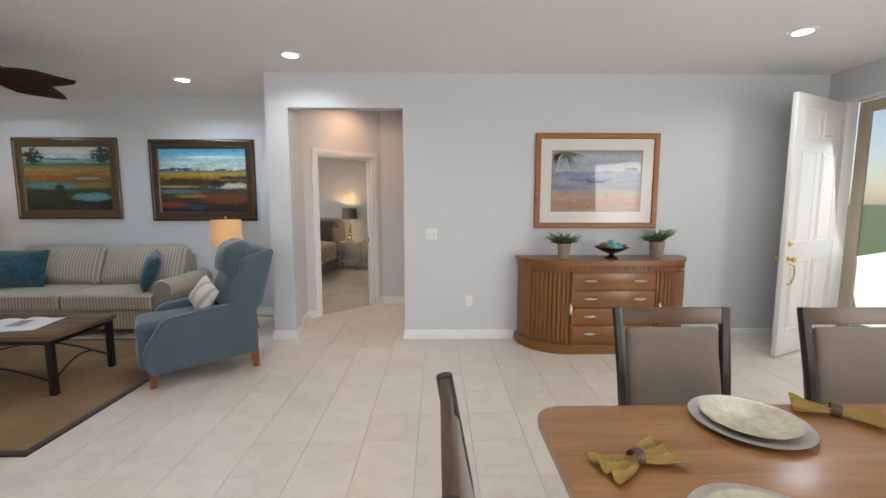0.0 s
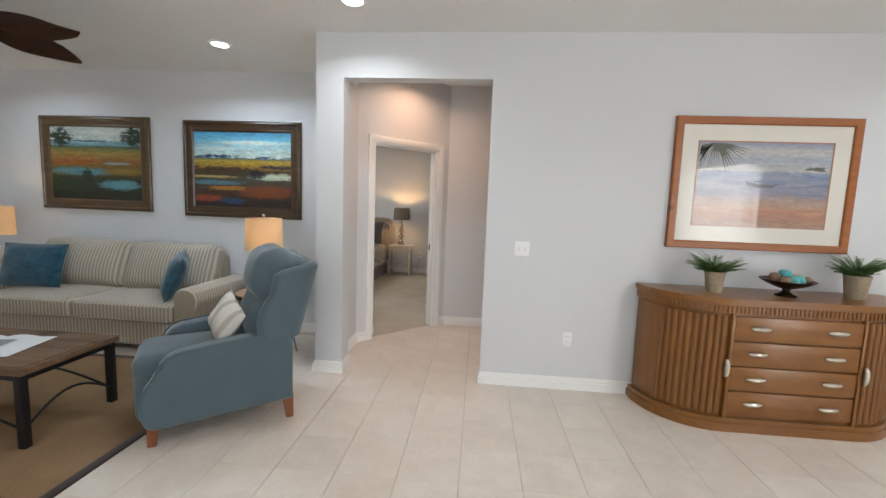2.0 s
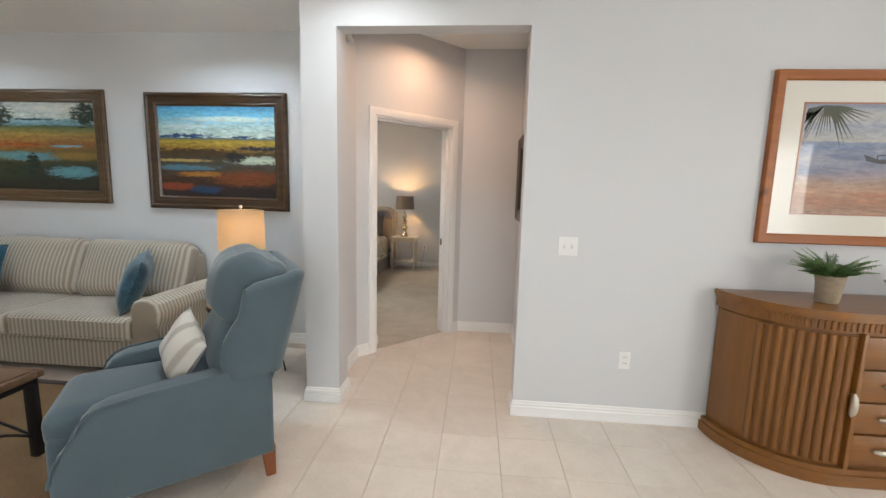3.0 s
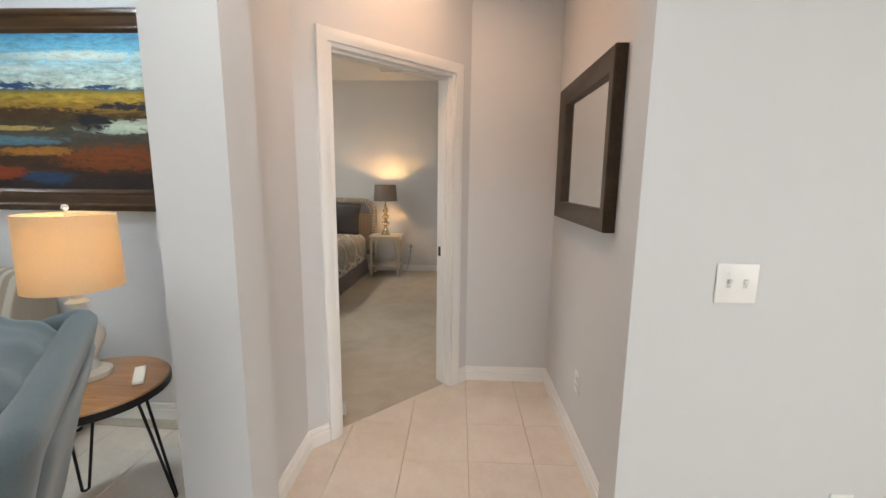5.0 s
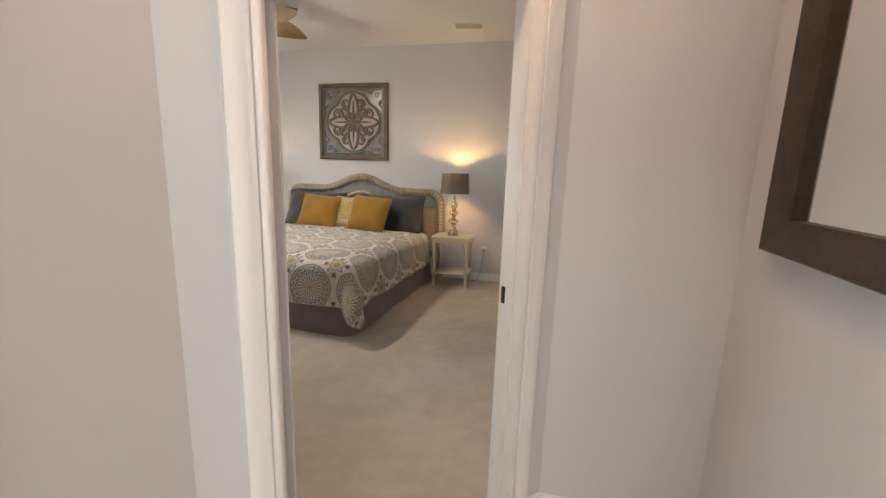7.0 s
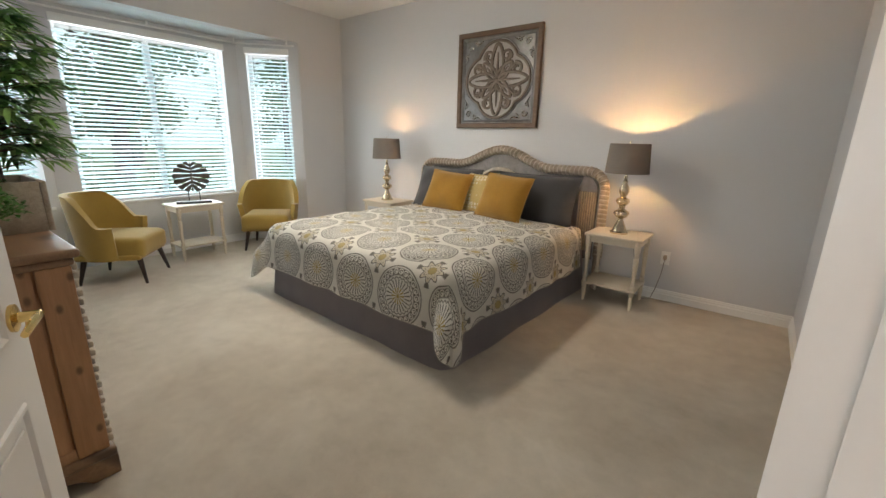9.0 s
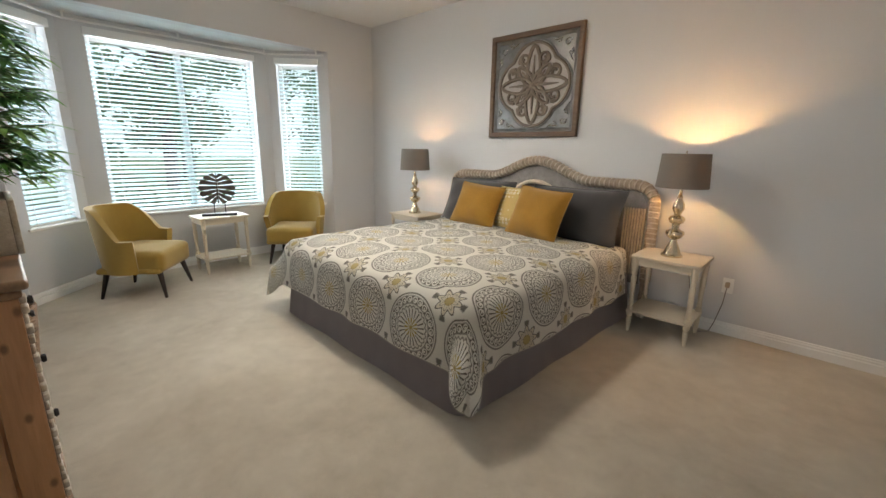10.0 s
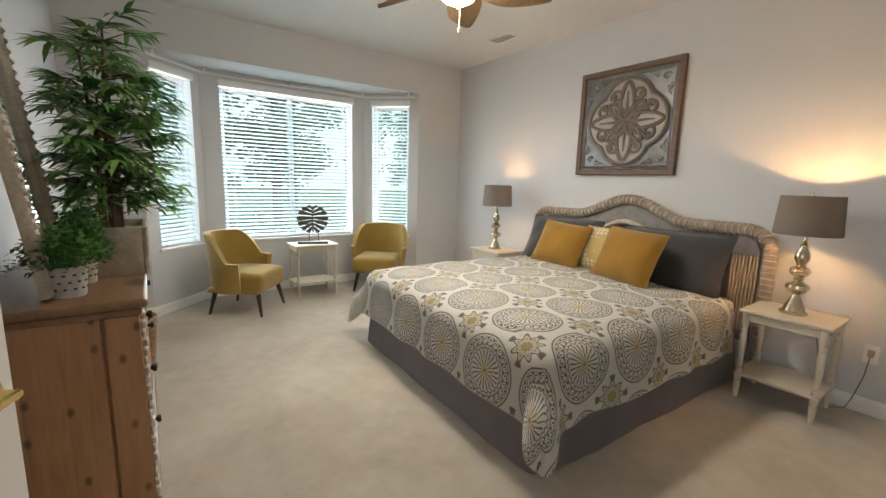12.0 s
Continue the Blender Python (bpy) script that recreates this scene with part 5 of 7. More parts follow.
part("grip", bm, BRASS, fd, "curved brass door grip")
frame2 = tagged(new("door_frame_2"), "tan frame of the front doorway with a wooden threshold", "door frame", kind="structure")
TANPAINT = surface("tan_storm_door_frame", (0.42, 0.35, 0.26), 0.45, fine=60, var=0.08)
part("jamb", boxes((4.345, 4.475, -0.195, -0.168, 0, 2.44), (4.345, 4.475, -1.165, -1.138, 0, 2.44), (4.345, 4.475, -1.138, -0.195, 2.42, 2.442), bev=0.002), TRIM, frame2)
part("threshold", boxes((4.33, 4.49, -1.138, -0.195, -0.005, 0.018), bev=0.005), wood("oak_threshold", (0.25, 0.11, 0.04), (0.45, 0.24, 0.10), "y", 0.4), frame2, "reddish wooden threshold")
bm = boxes((4.485, 4.51, -0.31, -0.195, 0.02, 2.42), (4.485, 4.51, -1.138, -1.03, 0.02, 2.42), (4.485, 4.51, -1.03, -0.31, 2.31, 2.42), (4.485, 4.51, -1.03, -0.31, 0.02, 0.16), bev=0.003)
part("storm_door", bm, TANPAINT, frame2, "tan storm door frame")
pane = part("pane", boxes((4.495, 4.499, -1.03, -0.31, 0.16, 2.31)), GLASS, frame2, "clear storm door pane")
pane.visible_shadow = False
# unseen glass doors behind the walker, added to go with the fill lamp
g = tagged(new("window_4"), "added unseen white framed sliding glass doors", "glass door", kind="structure")
part("window_frame", boxes((-1.5, -1.42, -8.07, -8.01, 0, 2.4), (2.02, 2.1, -8.07, -8.01, 0, 2.4), (0.26, 0.34, -8.07, -8.01, 0.06, 2.32), (-1.42, 2.02, -8.07, -8.01, 2.32, 2.4), (-1.42, 2.02, -8.07, -8.01, 0, 0.06), bev=0.004), TRIM, g)
for x0, x1 in ((-1.42, 0.26), (0.34, 2.02)):
    p = part("pane", boxes((x0, x1, -8.045, -8.039, 0.06, 2.32)), GLASS, g)
    p.visible_shadow = False


g = tagged(new("window_5"), "white framed glass doors beside the dining table", "glass door", kind="structure")
part("window_frame", boxes((4.38, 4.44, -5.45, -5.38, 0, 2.3), (4.38, 4.44, -3.82, -3.75, 0, 2.3), (4.38, 4.44, -4.64, -4.56, 0.06, 2.23), (4.38, 4.44, -5.38, -3.82, 2.23, 2.3), (4.38, 4.44, -5.38, -3.82, 0, 0.06), bev=0.004), TRIM, g)
for y0, y1 in ((-5.38, -4.64), (-4.56, -3.82)):
    p = part("pane", boxes((4.408, 4.414, y0, y1, 0.06, 2.23)), GLASS, g)
    p.visible_shadow = False

# ---- dining table and chairs ----
TABLEWOOD = wood("oak_dining_top", (0.20, 0.085, 0.028), (0.42, 0.21, 0.08), "x", 0.3, 0.7, 0.3)
BLACKWOOD = surface("black_chair_wood", (0.025, 0.018, 0.015), 0.4, big=20, fine=90, var=0.3)
WALNUT = wood("walnut_rail", (0.045, 0.022, 0.011), (0.13, 0.065, 0.03), "x", 0.4)
TAUPEFAB = fabric("taupe_chair_fabric", (0.17, 0.135, 0.11), 600, 0.15)


def dining_chair(m, label):
    t = thing("dining_chair", m, label, "dining chair", "chairs round the dining table")
    part("seat", softbox(-0.23, 0.23, -0.22, 0.22, 0.42, 0.49, 0.03, 0.012, 8), TAUPEFAB, t)
    part("seat_frame", boxes((-0.22, 0.22, -0.21, 0.21, 0.36, 0.425), bev=0.005), BLACKWOOD, t)
    for x in (-0.205, 0.205):
        part("leg", boxes((x - 0.02, x + 0.02, -0.215, -0.175, 0, 0.40), bev=0.004), BLACKWOOD, t)
        pts = [(x * 0.98, 0.23, 0.0), (x, 0.20, 0.30), (x, 0.20, 0.46), (x * 1.05, 0.235, 0.72), (x * 1.12, 0.285, 1.0)]
        bm = bmesh.new()
        tube(bm, pts, [0.022, 0.024, 0.026, 0.024, 0.021], 8)
        part("back_post", bm, BLACKWOOD, t)
    bm = boxes((-0.215, 0.215, -0.012, 0.012, -0.035, 0.035), bev=0.004)
    bm.transform(pose(0, 0.278, 0.965, -10))
    part("top_rail", bm, WALNUT, t, "brown wooden top rail")
    bm = softbox(-0.195, 0.195, -0.022, 0.022, -0.20, 0.20, 0.018, 0.008, 8)
    bm.transform(pose(0, 0.24, 0.72, -9))
    part("back_panel", bm, TAUPEFAB, t, "padded taupe back panel")
    return t


table = thing("dining_table", pose(1.74, -3.43, 0), "oak dining table with rounded corners", "dining table")
bm = bmesh.new()
out = []
for cx, cy, a0 in ((-1, -1, 180), (1, -1, 270), (1, 1, 0), (-1, 1, 90)):
    for k in range(7):
        a = radians(a0 + 15 * k)
        out.append((cx * 1.0 + 0.075 * math.cos(a), cy * 0.37 + 0.075 * math.sin(a)))
prism(bm, out, 0.725, 0.76, "z", 0.008)
part("tabletop", bm, TABLEWOOD, table)
part("apron", boxes((-0.92, 0.92, -0.36, -0.335, 0.63, 0.725), (-0.92, 0.92, 0.335, 0.36, 0.63, 0.725), (-0.92, -0.895, -0.335, 0.335, 0.63, 0.725), (0.895, 0.92, -0.335, 0.335, 0.63, 0.725), bev=0.003), TABLEWOOD, table)
for x in (-0.89, 0.89):
    for y in (-0.33, 0.33):
        part("leg", boxes((x - 0.035, x + 0.035, y - 0.035, y + 0.035, 0, 0.725), bev=0.006), TABLEWOOD, table)
dining_chair(pose(1.335, -2.885, 0), "black wooden dining chair with a padded taupe back")
dining_chair(pose(2.12, -2.90, 0), "black wooden dining chair with a padded taupe back")
dining_chair(pose(0.645, -3.515, 0, 0, 0, 90), "black wooden dining chair at the end of the table")
STONEWARE = surface("grey_stoneware", (0.33, 0.31, 0.28), 0.3, big=8, fine=60, var=0.25)
GLAZE = surface("cream_glazed_plate", (0.46, 0.42, 0.31), 0.25, big=9, fine=40, var=0.3)
NAPKIN = fabric("yellow_napkin_cloth", (0.55, 0.38, 0.12), 500, 0.2)
for px, py in ((1.30, -3.11), (1.02, -3.56), (2.12, -3.12)):
    bm = bmesh.new()
    lathe(bm, [(0, 0), (0.10, 0), (0.15, 0.012), (0.162, 0.018), (0.15, 0.016), (0.10, 0.006), (0, 0.006)], seg=40)
    solid("charger_plate", bm, STONEWARE, "grey stoneware charger plate on the dining table", "plate", group="place settings", m=pose(px, py, 0.7605))
    bm = bmesh.new()
    lathe(bm, [(0, 0), (0.085, 0), (0.118, 0.016), (0.128, 0.021), (0.117, 0.02), (0.08, 0.007), (0, 0.006)], seg=40)
    solid("dinner_plate", bm, GLAZE, "cream glazed dinner plate on a grey charger", "plate", group="place settings", m=pose(px, py, 0.767))
for px, py, rz in ((0.86, -3.30, 20), (1.62, -3.06, -35)):
    t = thing("napkin", pose(px, py, 0.7605, 0, 0, rz), "yellow cloth napkin gathered in a ring", "napkin", "place settings")
    bm = bmesh.new()
    grid = [[bm.verts.new((-0.11 + 0.22 * i / 16, (-1 + j / 5) * (0.012 + 0.06 * abs(-1 + i / 8) ** 0.8), 0.016 + 0.012 * math.cos(j * 2.1 + i * 0.4) * abs(-1 + i / 8))) for j in range(11)] for i in range(17)]
    fs = [bm.faces.new((grid[i][j], grid[i + 1][j], grid[i + 1][j + 1], grid[i][j + 1])) for i in range(16) for j in range(10)]
    bmesh.ops.solidify(bm, geom=fs, thickness=0.012)
    part("cloth", bm, NAPKIN, t)
    bm = bmesh.new()
    lathe(bm, [(0.02, -0.014), (0.023, 0), (0.02, 0.014), (0.017, 0)], seg=20, m=pose(0, 0, 0.021, 0, 90))
    part("ring", bm, WALNUT, t, "dark napkin ring")

BUILT = set(scene.objects)

# ---- bedroom materials ----
PINEWASH = wood("knotty_pine", (0.32, 0.155, 0.068), (0.56, 0.31, 0.155), "z", 0.5, 0.7, 0.1, 8.5)
PINEWASH_X = wood("knotty_pine_top", (0.16, 0.085, 0.043), (0.32, 0.19, 0.105), "x", 0.4, 0.7, 0.15, 2.0)
WHITEWASH = wood("whitewashed_wood", (0.34, 0.27, 0.19), (0.68, 0.62, 0.52), "x", 0.6, 1.1)
CREAMPAINT = surface("cream_painted_wood", (0.60, 0.53, 0.42), 0.4, big=6, fine=70, var=0.05, relief=0.05)
WICKER = surface("grey_wicker", (0.37, 0.30, 0.235), 0.6, big=20, fine=140, var=0.3, relief=0.4)
WICKER_LIGHT = surface("pale_wicker", (0.53, 0.45, 0.36), 0.6, big=20, fine=140, var=0.25, relief=0.4)
CHARCOAL = fabric("charcoal_pillow_cotton", (0.055, 0.054, 0.056), 600, 0.12)
SKIRT = fabric("grey_bed_skirt", (0.34, 0.305, 0.315), 600, 0.12)
MUSTARD = fabric("mustard_velvet", (0.27, 0.140, 0.02), 500, 0.18, 0.3, 0.25)
HEM = fabric("cream_hem_cotton", (0.48, 0.45, 0.39), 500, 0.1)
PIPE_TAN = fabric("mustard_piping", (0.36, 0.20, 0.045), 500, 0.1)
YELLOW = fabric("mustard_yellow_upholstery", (0.34, 0.225, 0.055), 500, 0.12)
ESPRESSO = surface("espresso_leg_wood", (0.022, 0.012, 0.010), 0.35, var=0.2)
SILVERGOLD = surface("champagne_mercury_metal", (0.60, 0.52, 0.38), 0.22, 1.0, big=20, fine=80, var=0.2)
GREYMETAL = surface("pewter_grey_metal", (0.22, 0.22, 0.22), 0.36, 0.85, big=10, fine=60, var=0.3, relief=0.3)
SHINY = surface("polished_silver_scroll", (0.55, 0.55, 0.53), 0.2, 1.0, var=0.1)
RUSTIC = wood("rustic_brown_frame", (0.075, 0.045, 0.028), (0.20, 0.13, 0.085), "x", 0.55, 1.1)
TRACERY = surface("weathered_taupe_metal", (0.19, 0.155, 0.125), 0.6, 0.1, big=12, fine=70, var=0.3, relief=0.3)


def duvet_mat():
    mat, nt, b = node_mat("medallion_print_cotton")
    tc = nt.nodes.new("ShaderNodeTexCoord")
    sep = nd(nt, "SeparateXYZ", Vector=tc.outputs["UV"])
    P = 0.43

    def cell(off):
        """Offset from the nearest lattice point, as radius and angle."""
        o = []
        for k in (0, 1):
            f = mth(nt, "FRACT", mth(nt, "ADD", mth(nt, "DIVIDE", sep.outputs[k], P), 20.0 + off))
            o.append(mth(nt, "MULTIPLY", mth(nt, "SUBTRACT", f, 0.5), 2.0))
        r = mth(nt, "SQRT", mth(nt, "ADD", mth(nt, "MULTIPLY", o[0], o[0]), mth(nt, "MULTIPLY", o[1], o[1])))
        return r, mth(nt, "ARCTAN2", o[1], o[0])

    def step(x, at, soft=0.02):
        return ramp(nt, mth(nt, "ADD", mth(nt, "MULTIPLY", mth(nt, "SUBTRACT", x, at), 0.5 / soft), 0.5), (0.0, (0, 0, 0)), (1.0, (1, 1, 1)))

    def band(x, a, c, soft=0.015):
        return mth(nt, "MULTIPLY", step(x, a, soft), mth(nt, "SUBTRACT", 1.0, step(x, c, soft)))

    def both(x, y):
        return mth(nt, "MULTIPLY", x, y)

    def either(x, y):
        return mth(nt, "MAXIMUM", x, y)

    r, a = cell(0.0)
    u = mth(nt, "SUBTRACT", mth(nt, "MULTIPLY", mth(nt, "FRACT", mth(nt, "MULTIPLY", mth(nt, "ADD", a, 4.0), 22 / (2 * math.pi))), 2.0), 1.0)
    v = mth(nt, "DIVIDE", mth(nt, "SUBTRACT", r, 0.70), 0.095)
    w = mth(nt, "SQRT", mth(nt, "ADD", mth(nt, "MULTIPLY", u, u), mth(nt, "MULTIPLY", v, v)))
    # a row of curled scrolls, dark between and inside them
    scroll = either(step(w, 0.93, 0.08), both(band(w, 0.30, 0.58, 0.06), step(mth(nt, "ADD", u, v), -0.35, 0.15)))
    petal = step(mth(nt, "SINE", mth(nt, "MULTIPLY", a, 22.0)), -0.62, 0.25)
    scallop = mth(nt, "ADD", r, mth(nt, "MULTIPLY", mth(nt, "ABSOLUTE", mth(nt, "SINE", mth(nt, "MULTIPLY", a, 11.0))), -0.05))
    dark = either(either(band(r, 0.845, 0.88), band(r, 0.79, 0.805)), band(r, 0.585, 0.61))
    dark = either(dark, both(band(r, 0.61, 0.79), scroll))
    dark = either(dark, band(scallop, 0.47, 0.50))
    dark = either(dark, both(band(r, 0.235, 0.46), mth(nt, "SUBTRACT", 1.0, petal)))
    spoke = step(mth(nt, "SINE", mth(nt, "MULTIPLY", a, 12.0)), 0.1, 0.3)
    gold = either(both(band(r, 0.03, 0.235), spoke), band(r, -1, 0.05))
    q, c = cell(0.5)
    lobes = mth(nt, "ADD", q, mth(nt, "MULTIPLY", mth(nt, "COSINE", mth(nt, "MULTIPLY", c, 8.0)), -0.075))
    star = mth(nt, "SUBTRACT", 1.0, step(lobes, 0.30))
    dark = either(dark, either(band(lobes, 0.30, 0.345), band(lobes, 0.18, 0.20)))
    curl = both(band(q, 0.40, 0.53), step(mth(nt, "COSINE", mth(nt, "MULTIPLY", c, 4.0)), 0.75, 0.12))
    dark = either(dark, both(curl, 0.9))
    weave = noise_of(nt, tc.outputs["UV"], 260.0, 2.0)
    big = noise_of(nt, tc.outputs["UV"], 3.0, 3.0)
    col = mixc(nt, either(gold, either(both(star, 0.35), both(band(q, -1, 0.14), 0.9))), (0.93, 0.91, 0.85), (0.52, 0.40, 0.13))
    col = mixc(nt, mth(nt, "MULTIPLY", dark, 0.93), col, (0.078, 0.068, 0.046))
    col = mixc(nt, mth(nt, "MULTIPLY", weave, 0.06), col, (0.35, 0.33, 0.28))
    nt.links.new(mixc(nt, mth(nt, "MULTIPLY", big, 0.06), col, (0.45, 0.42, 0.37)), b.inputs["Base Color"])
    b.inputs["Roughness"].default_value = 0.9
    b.inputs["Specular IOR Level"].default_value = 0.15
    b.inputs["Sheen Weight"].default_value = 0.15
    bump(nt, b, weave, 0.25, 0.001)
    return mat


# ---- bed ----
BED = pose(-2.975, 3.095, 0.004, 0, 0, -2.2)
HW, BEDTOP = 0.985, 0.60
bed = thing("bed", BED, "king-size bed with a woven wicker headboard and grey skirt", "bed")
part("box_spring", boxes((-HW + 0.03, HW - 0.03, 0.03, 2.0, 0.12, 0.34), bev=0.03), SKIRT, bed)
part("mattress", boxes((-HW + 0.015, HW - 0.015, 0.015, 2.0, 0.34, 0.585), bev=0.06, seg=3), CREAM, bed)


def skirt_panel(path, ztop=0.36, folds=9.0, amp=0.006):
    bm = bmesh.new()
    rows = []
    run = 0.0
    last = Vector(path[0])
    pts = []
    for a, c in zip(path, path[1:]):
        a, c = Vector(a), Vector(c)
        n = max(2, int((c - a).length / 0.02))
        d = (c - a).normalized()
        for i in range(n):
            pts.append((a.lerp(c, i / n), Vector((d.y, -d.x))))
    pts.append((Vector(path[-1]), pts[-1][1]))
    for p, nn in pts:
        run += (p - last).length
        last = p
        w = amp * (math.sin(run * folds) + 0.6 * noise.noise((run * 9, 0, 0)))
        rows.append([bm.verts.new((p.x + nn.x * (w * f + 0.045 * f), p.y + nn.y * (w * f + 0.045 * f), ztop * (1 - f) + 0.006)) for f in (0, 0.3, 0.65, 1.0)])
    fs = []
    for a, c in zip(rows, rows[1:]):
        for j in range(3):
            fs.append(bm.faces.new((a[j], a[j + 1], c[j + 1], c[j])))
    bmesh.ops.solidify(bm, geom=fs, thickness=0.004)
    return bm


part("bed_skirt", skirt_panel([(-HW + 0.01, 2.0), (-HW + 0.01, 0.04), (-HW + 0.05, 0.0), (HW - 0.05, 0.0), (HW - 0.01, 0.04), (HW - 0.01, 2.0)], 0.36), SKIRT, bed, "plain grey bed skirt reaching the carpet")


def arch(u):
    """Height of the headboard's outline at u, from -1 to 1."""
    a = abs(u)
    hump = 0.5 + 0.5 * math.cos(min(1, a / 0.62) * math.pi)
    return 1.085 + 0.165 * hump


def headboard_path(w=1.095, n=80):
    pts = [(-w, z) for z in (0.30, 0.4, 0.5, 0.6, 0.7, 0.8, 0.90)]
    for k in range(5):
        a = radians(180 - 90 * k / 4)
        pts.append((-w + 0.15 + 0.15 * math.cos(a), 0.935 + 0.15 * math.sin(a)))
    for k in range(n + 1):
        u = -1 + 2 * k / n
        x = u * (w - 0.17)
        pts.append((x, arch(u)))
    for k in range(5):
        a = radians(90 - 90 * k / 4)
        pts.append((w - 0.15 + 0.15 * math.cos(a), 0.935 + 0.15 * math.sin(a)))
    pts += [(w, z) for z in (0.90, 0.8, 0.7, 0.6, 0.5, 0.4, 0.30)]
    return pts


def resample(pts, step):
    out, acc = [Vector(pts[0])], 0.0
    for a, c in zip(pts, pts[1:]):
        a, c = Vector(a), Vector(c)
        ln = (c - a).length
        pos = step - acc
        while pos <= ln:
            out.append(a.lerp(c, pos / ln))
            pos += step
        acc = ln - (pos - step)
    return out


line = resample(headboard_path(), 0.0105)
bm = bmesh.new()
rad = [0.036 + 0.0075 * abs(math.sin(i * math.pi / 4)) for i in range(len(line))]
tube(bm, [(p.x, 2.075, p.y) for p in line], rad, 12)
roll = part("headboard_roll", bm, WICKER, bed, "thick wrapped wicker roll along the arched outline")
bm = bmesh.new()
for i in range(0, len(line) - 1, 4):
    p, q = line[i], line[i + 1]
    d = (q - p).normalized()
    s = Vector((-d.y, d.x))
    ring = [(p.x + s.x * 0.0425 * math.cos(t) + d.x * 0.008 * math.sin(t), 2.075 + 0.0425 * math.sin(t), p.y + s.y * 0.0425 * math.cos(t) + d.y * 0.008 * math.sin(t)) for t in [2 * math.pi * k / 12 for k in range(12)]]
    tube(bm, ring, 0.0062, 5, True)
part("rope_wrap", bm, WICKER_LIGHT, roll, "pale cane wraps")
bm = bmesh.new()
pts = headboard_path(1.05, 60)
outline = [(x * 0.985, z - 0.035) for x, z in pts]
prism(bm, outline, 2.085, 2.095, "y")
# The cane's grey takes in the shaded wall that shows through it.
part("cane_back", bm, surface("grey_cane_panel", (0.24, 0.225, 0.215), 0.7, big=15, fine=160, var=0.3, relief=0.5, dist=0.002), bed, "woven cane panel in the grey of the shaded wall")
bm = bmesh.new()
inner = resample([(x * 0.47, 0.62 + 0.43 * math.sin(math.pi * (x + 1) / 2) ** 0.7) for x in [-1 + k / 20 for k in range(41)]], 0.011)
tube(bm, [(p.x, 2.055, p.y) for p in inner], [0.020 + 0.005 * abs(math.sin(i * math.pi / 3)) for i in range(len(inner))], 9)
part("inner_arch", bm, WICKER_LIGHT, bed, "smaller pale wicker arch")
for k in range(8):
    x = 0.875 + k * 0.022
    for s in (-1, 1):
        part("cane_rod", tube(bmesh.new(), [(s * x, 2.06, 0.35), (s * x, 2.06, 0.90)], 0.008, 7), WICKER_LIGHT, bed)
for s in (-1, 1):
    part("leg", tube(bmesh.new(), [(s * 1.095, 2.075, 0.0), (s * 1.095, 2.075, 0.32)], 0.034, 10), WICKER, bed)


def duvet(m):
    drop, arcr, soft_edge = 0.36, 0.11, 0.06
    nu, nv = 116, 96
    smax, tmax = HW + drop, 1.80
    bm = bmesh.new()
    uvl = bm.loops.layers.uv.new("UVMap")
    grid, uv = [], {}
    for i in range(nu + 1):
        s = -smax + 2 * smax * i / nu
        col = []
        for j in range(nv + 1):
            t = -drop + (tmax + drop) * j / nv
            ds, dt = max(0.0, abs(s) - HW + soft_edge), max(0.0, soft_edge - t)
            cx, cy = max(soft_edge - HW, min(HW - soft_edge, s)), max(soft_edge, t)
            d = math.hypot(ds, dt)
            puffed = 0.018 * (noise.noise((s * 2.2, t * 2.2, 4)) + 0.6 * noise.noise((s * 5, t * 5, 9)))
            bulge = 0.028 * min(1, (HW + 0.05 - abs(s)) / 0.3 if abs(s) < HW + 0.05 else 0) * min(1, max(0, (t + 0.05) / 0.3))
            if d > 0:
                ux, uy = math.copysign(ds, s) / d, -dt / d
                # the corners of the cover are rounded
                th = math.atan2(dt, ds)
                d *= (1 + 0.30 * math.sin(2 * th) ** 2) * max(math.cos(th), math.sin(th))
                if d < arcr * math.pi / 2:
                    o, z = arcr * math.sin(d / arcr), arcr * (1 - math.cos(d / arcr))
                else:
                    e = d - arcr * math.pi / 2
                    along_edge = t if ds > dt else s
                    fold = 0.012 * math.sin(along_edge * 13 + 1.3 * math.sin(along_edge * 5)) + 0.012 * noise.noise((s * 4, t * 4, 2))
                    o = arcr + e * 0.10 + fold * min(1, e / 0.12)
                    z = arcr + e * 0.985
                    if ds > 0.02 and dt > 0.02:
                        o += 0.12 * math.sin(2 * th) ** 2 * min(1, e / 0.15)
                p = (cx + ux * o, cy + uy * o, BEDTOP + 0.012 - z + puffed * 0.3)
            else:
                tuck = max(0.0, (t - 1.52) / 0.28)
                p = (cx, cy, BEDTOP + 0.012 + puffed + bulge - 0.03 * tuck * tuck)
            v = bm.verts.new((p[0], p[1], max(0.03, p[2])))
            uv[v] = (s, t)
            col.append(v)
        grid.append(col)
    fs = []
    for i in range(nu):
        for j in range(nv):
            fs.append(bm.faces.new((grid[i][j], grid[i + 1][j], grid[i + 1][j + 1], grid[i][j + 1])))
    for f in bm.faces:
        for lp in f.loops:
            lp[uvl].uv = uv[lp.vert]
    ring = grid[0][::-1] + [c[0] for c in grid] + grid[-1]
    hem = [v.co.copy() for v in ring[::2]]
    bmesh.ops.solidify(bm, geom=fs, thickness=-0.012)
    t = thing("duvet", m, "cream duvet with grey and yellow medallion print spread over the bed", "duvet")
    part("cover", bm, duvet_mat(), t)
    part("hem", tube(bmesh.new(), hem, 0.003, 6), HEM, t, "narrow cream stitched hem")
    return t


duvet(BED)


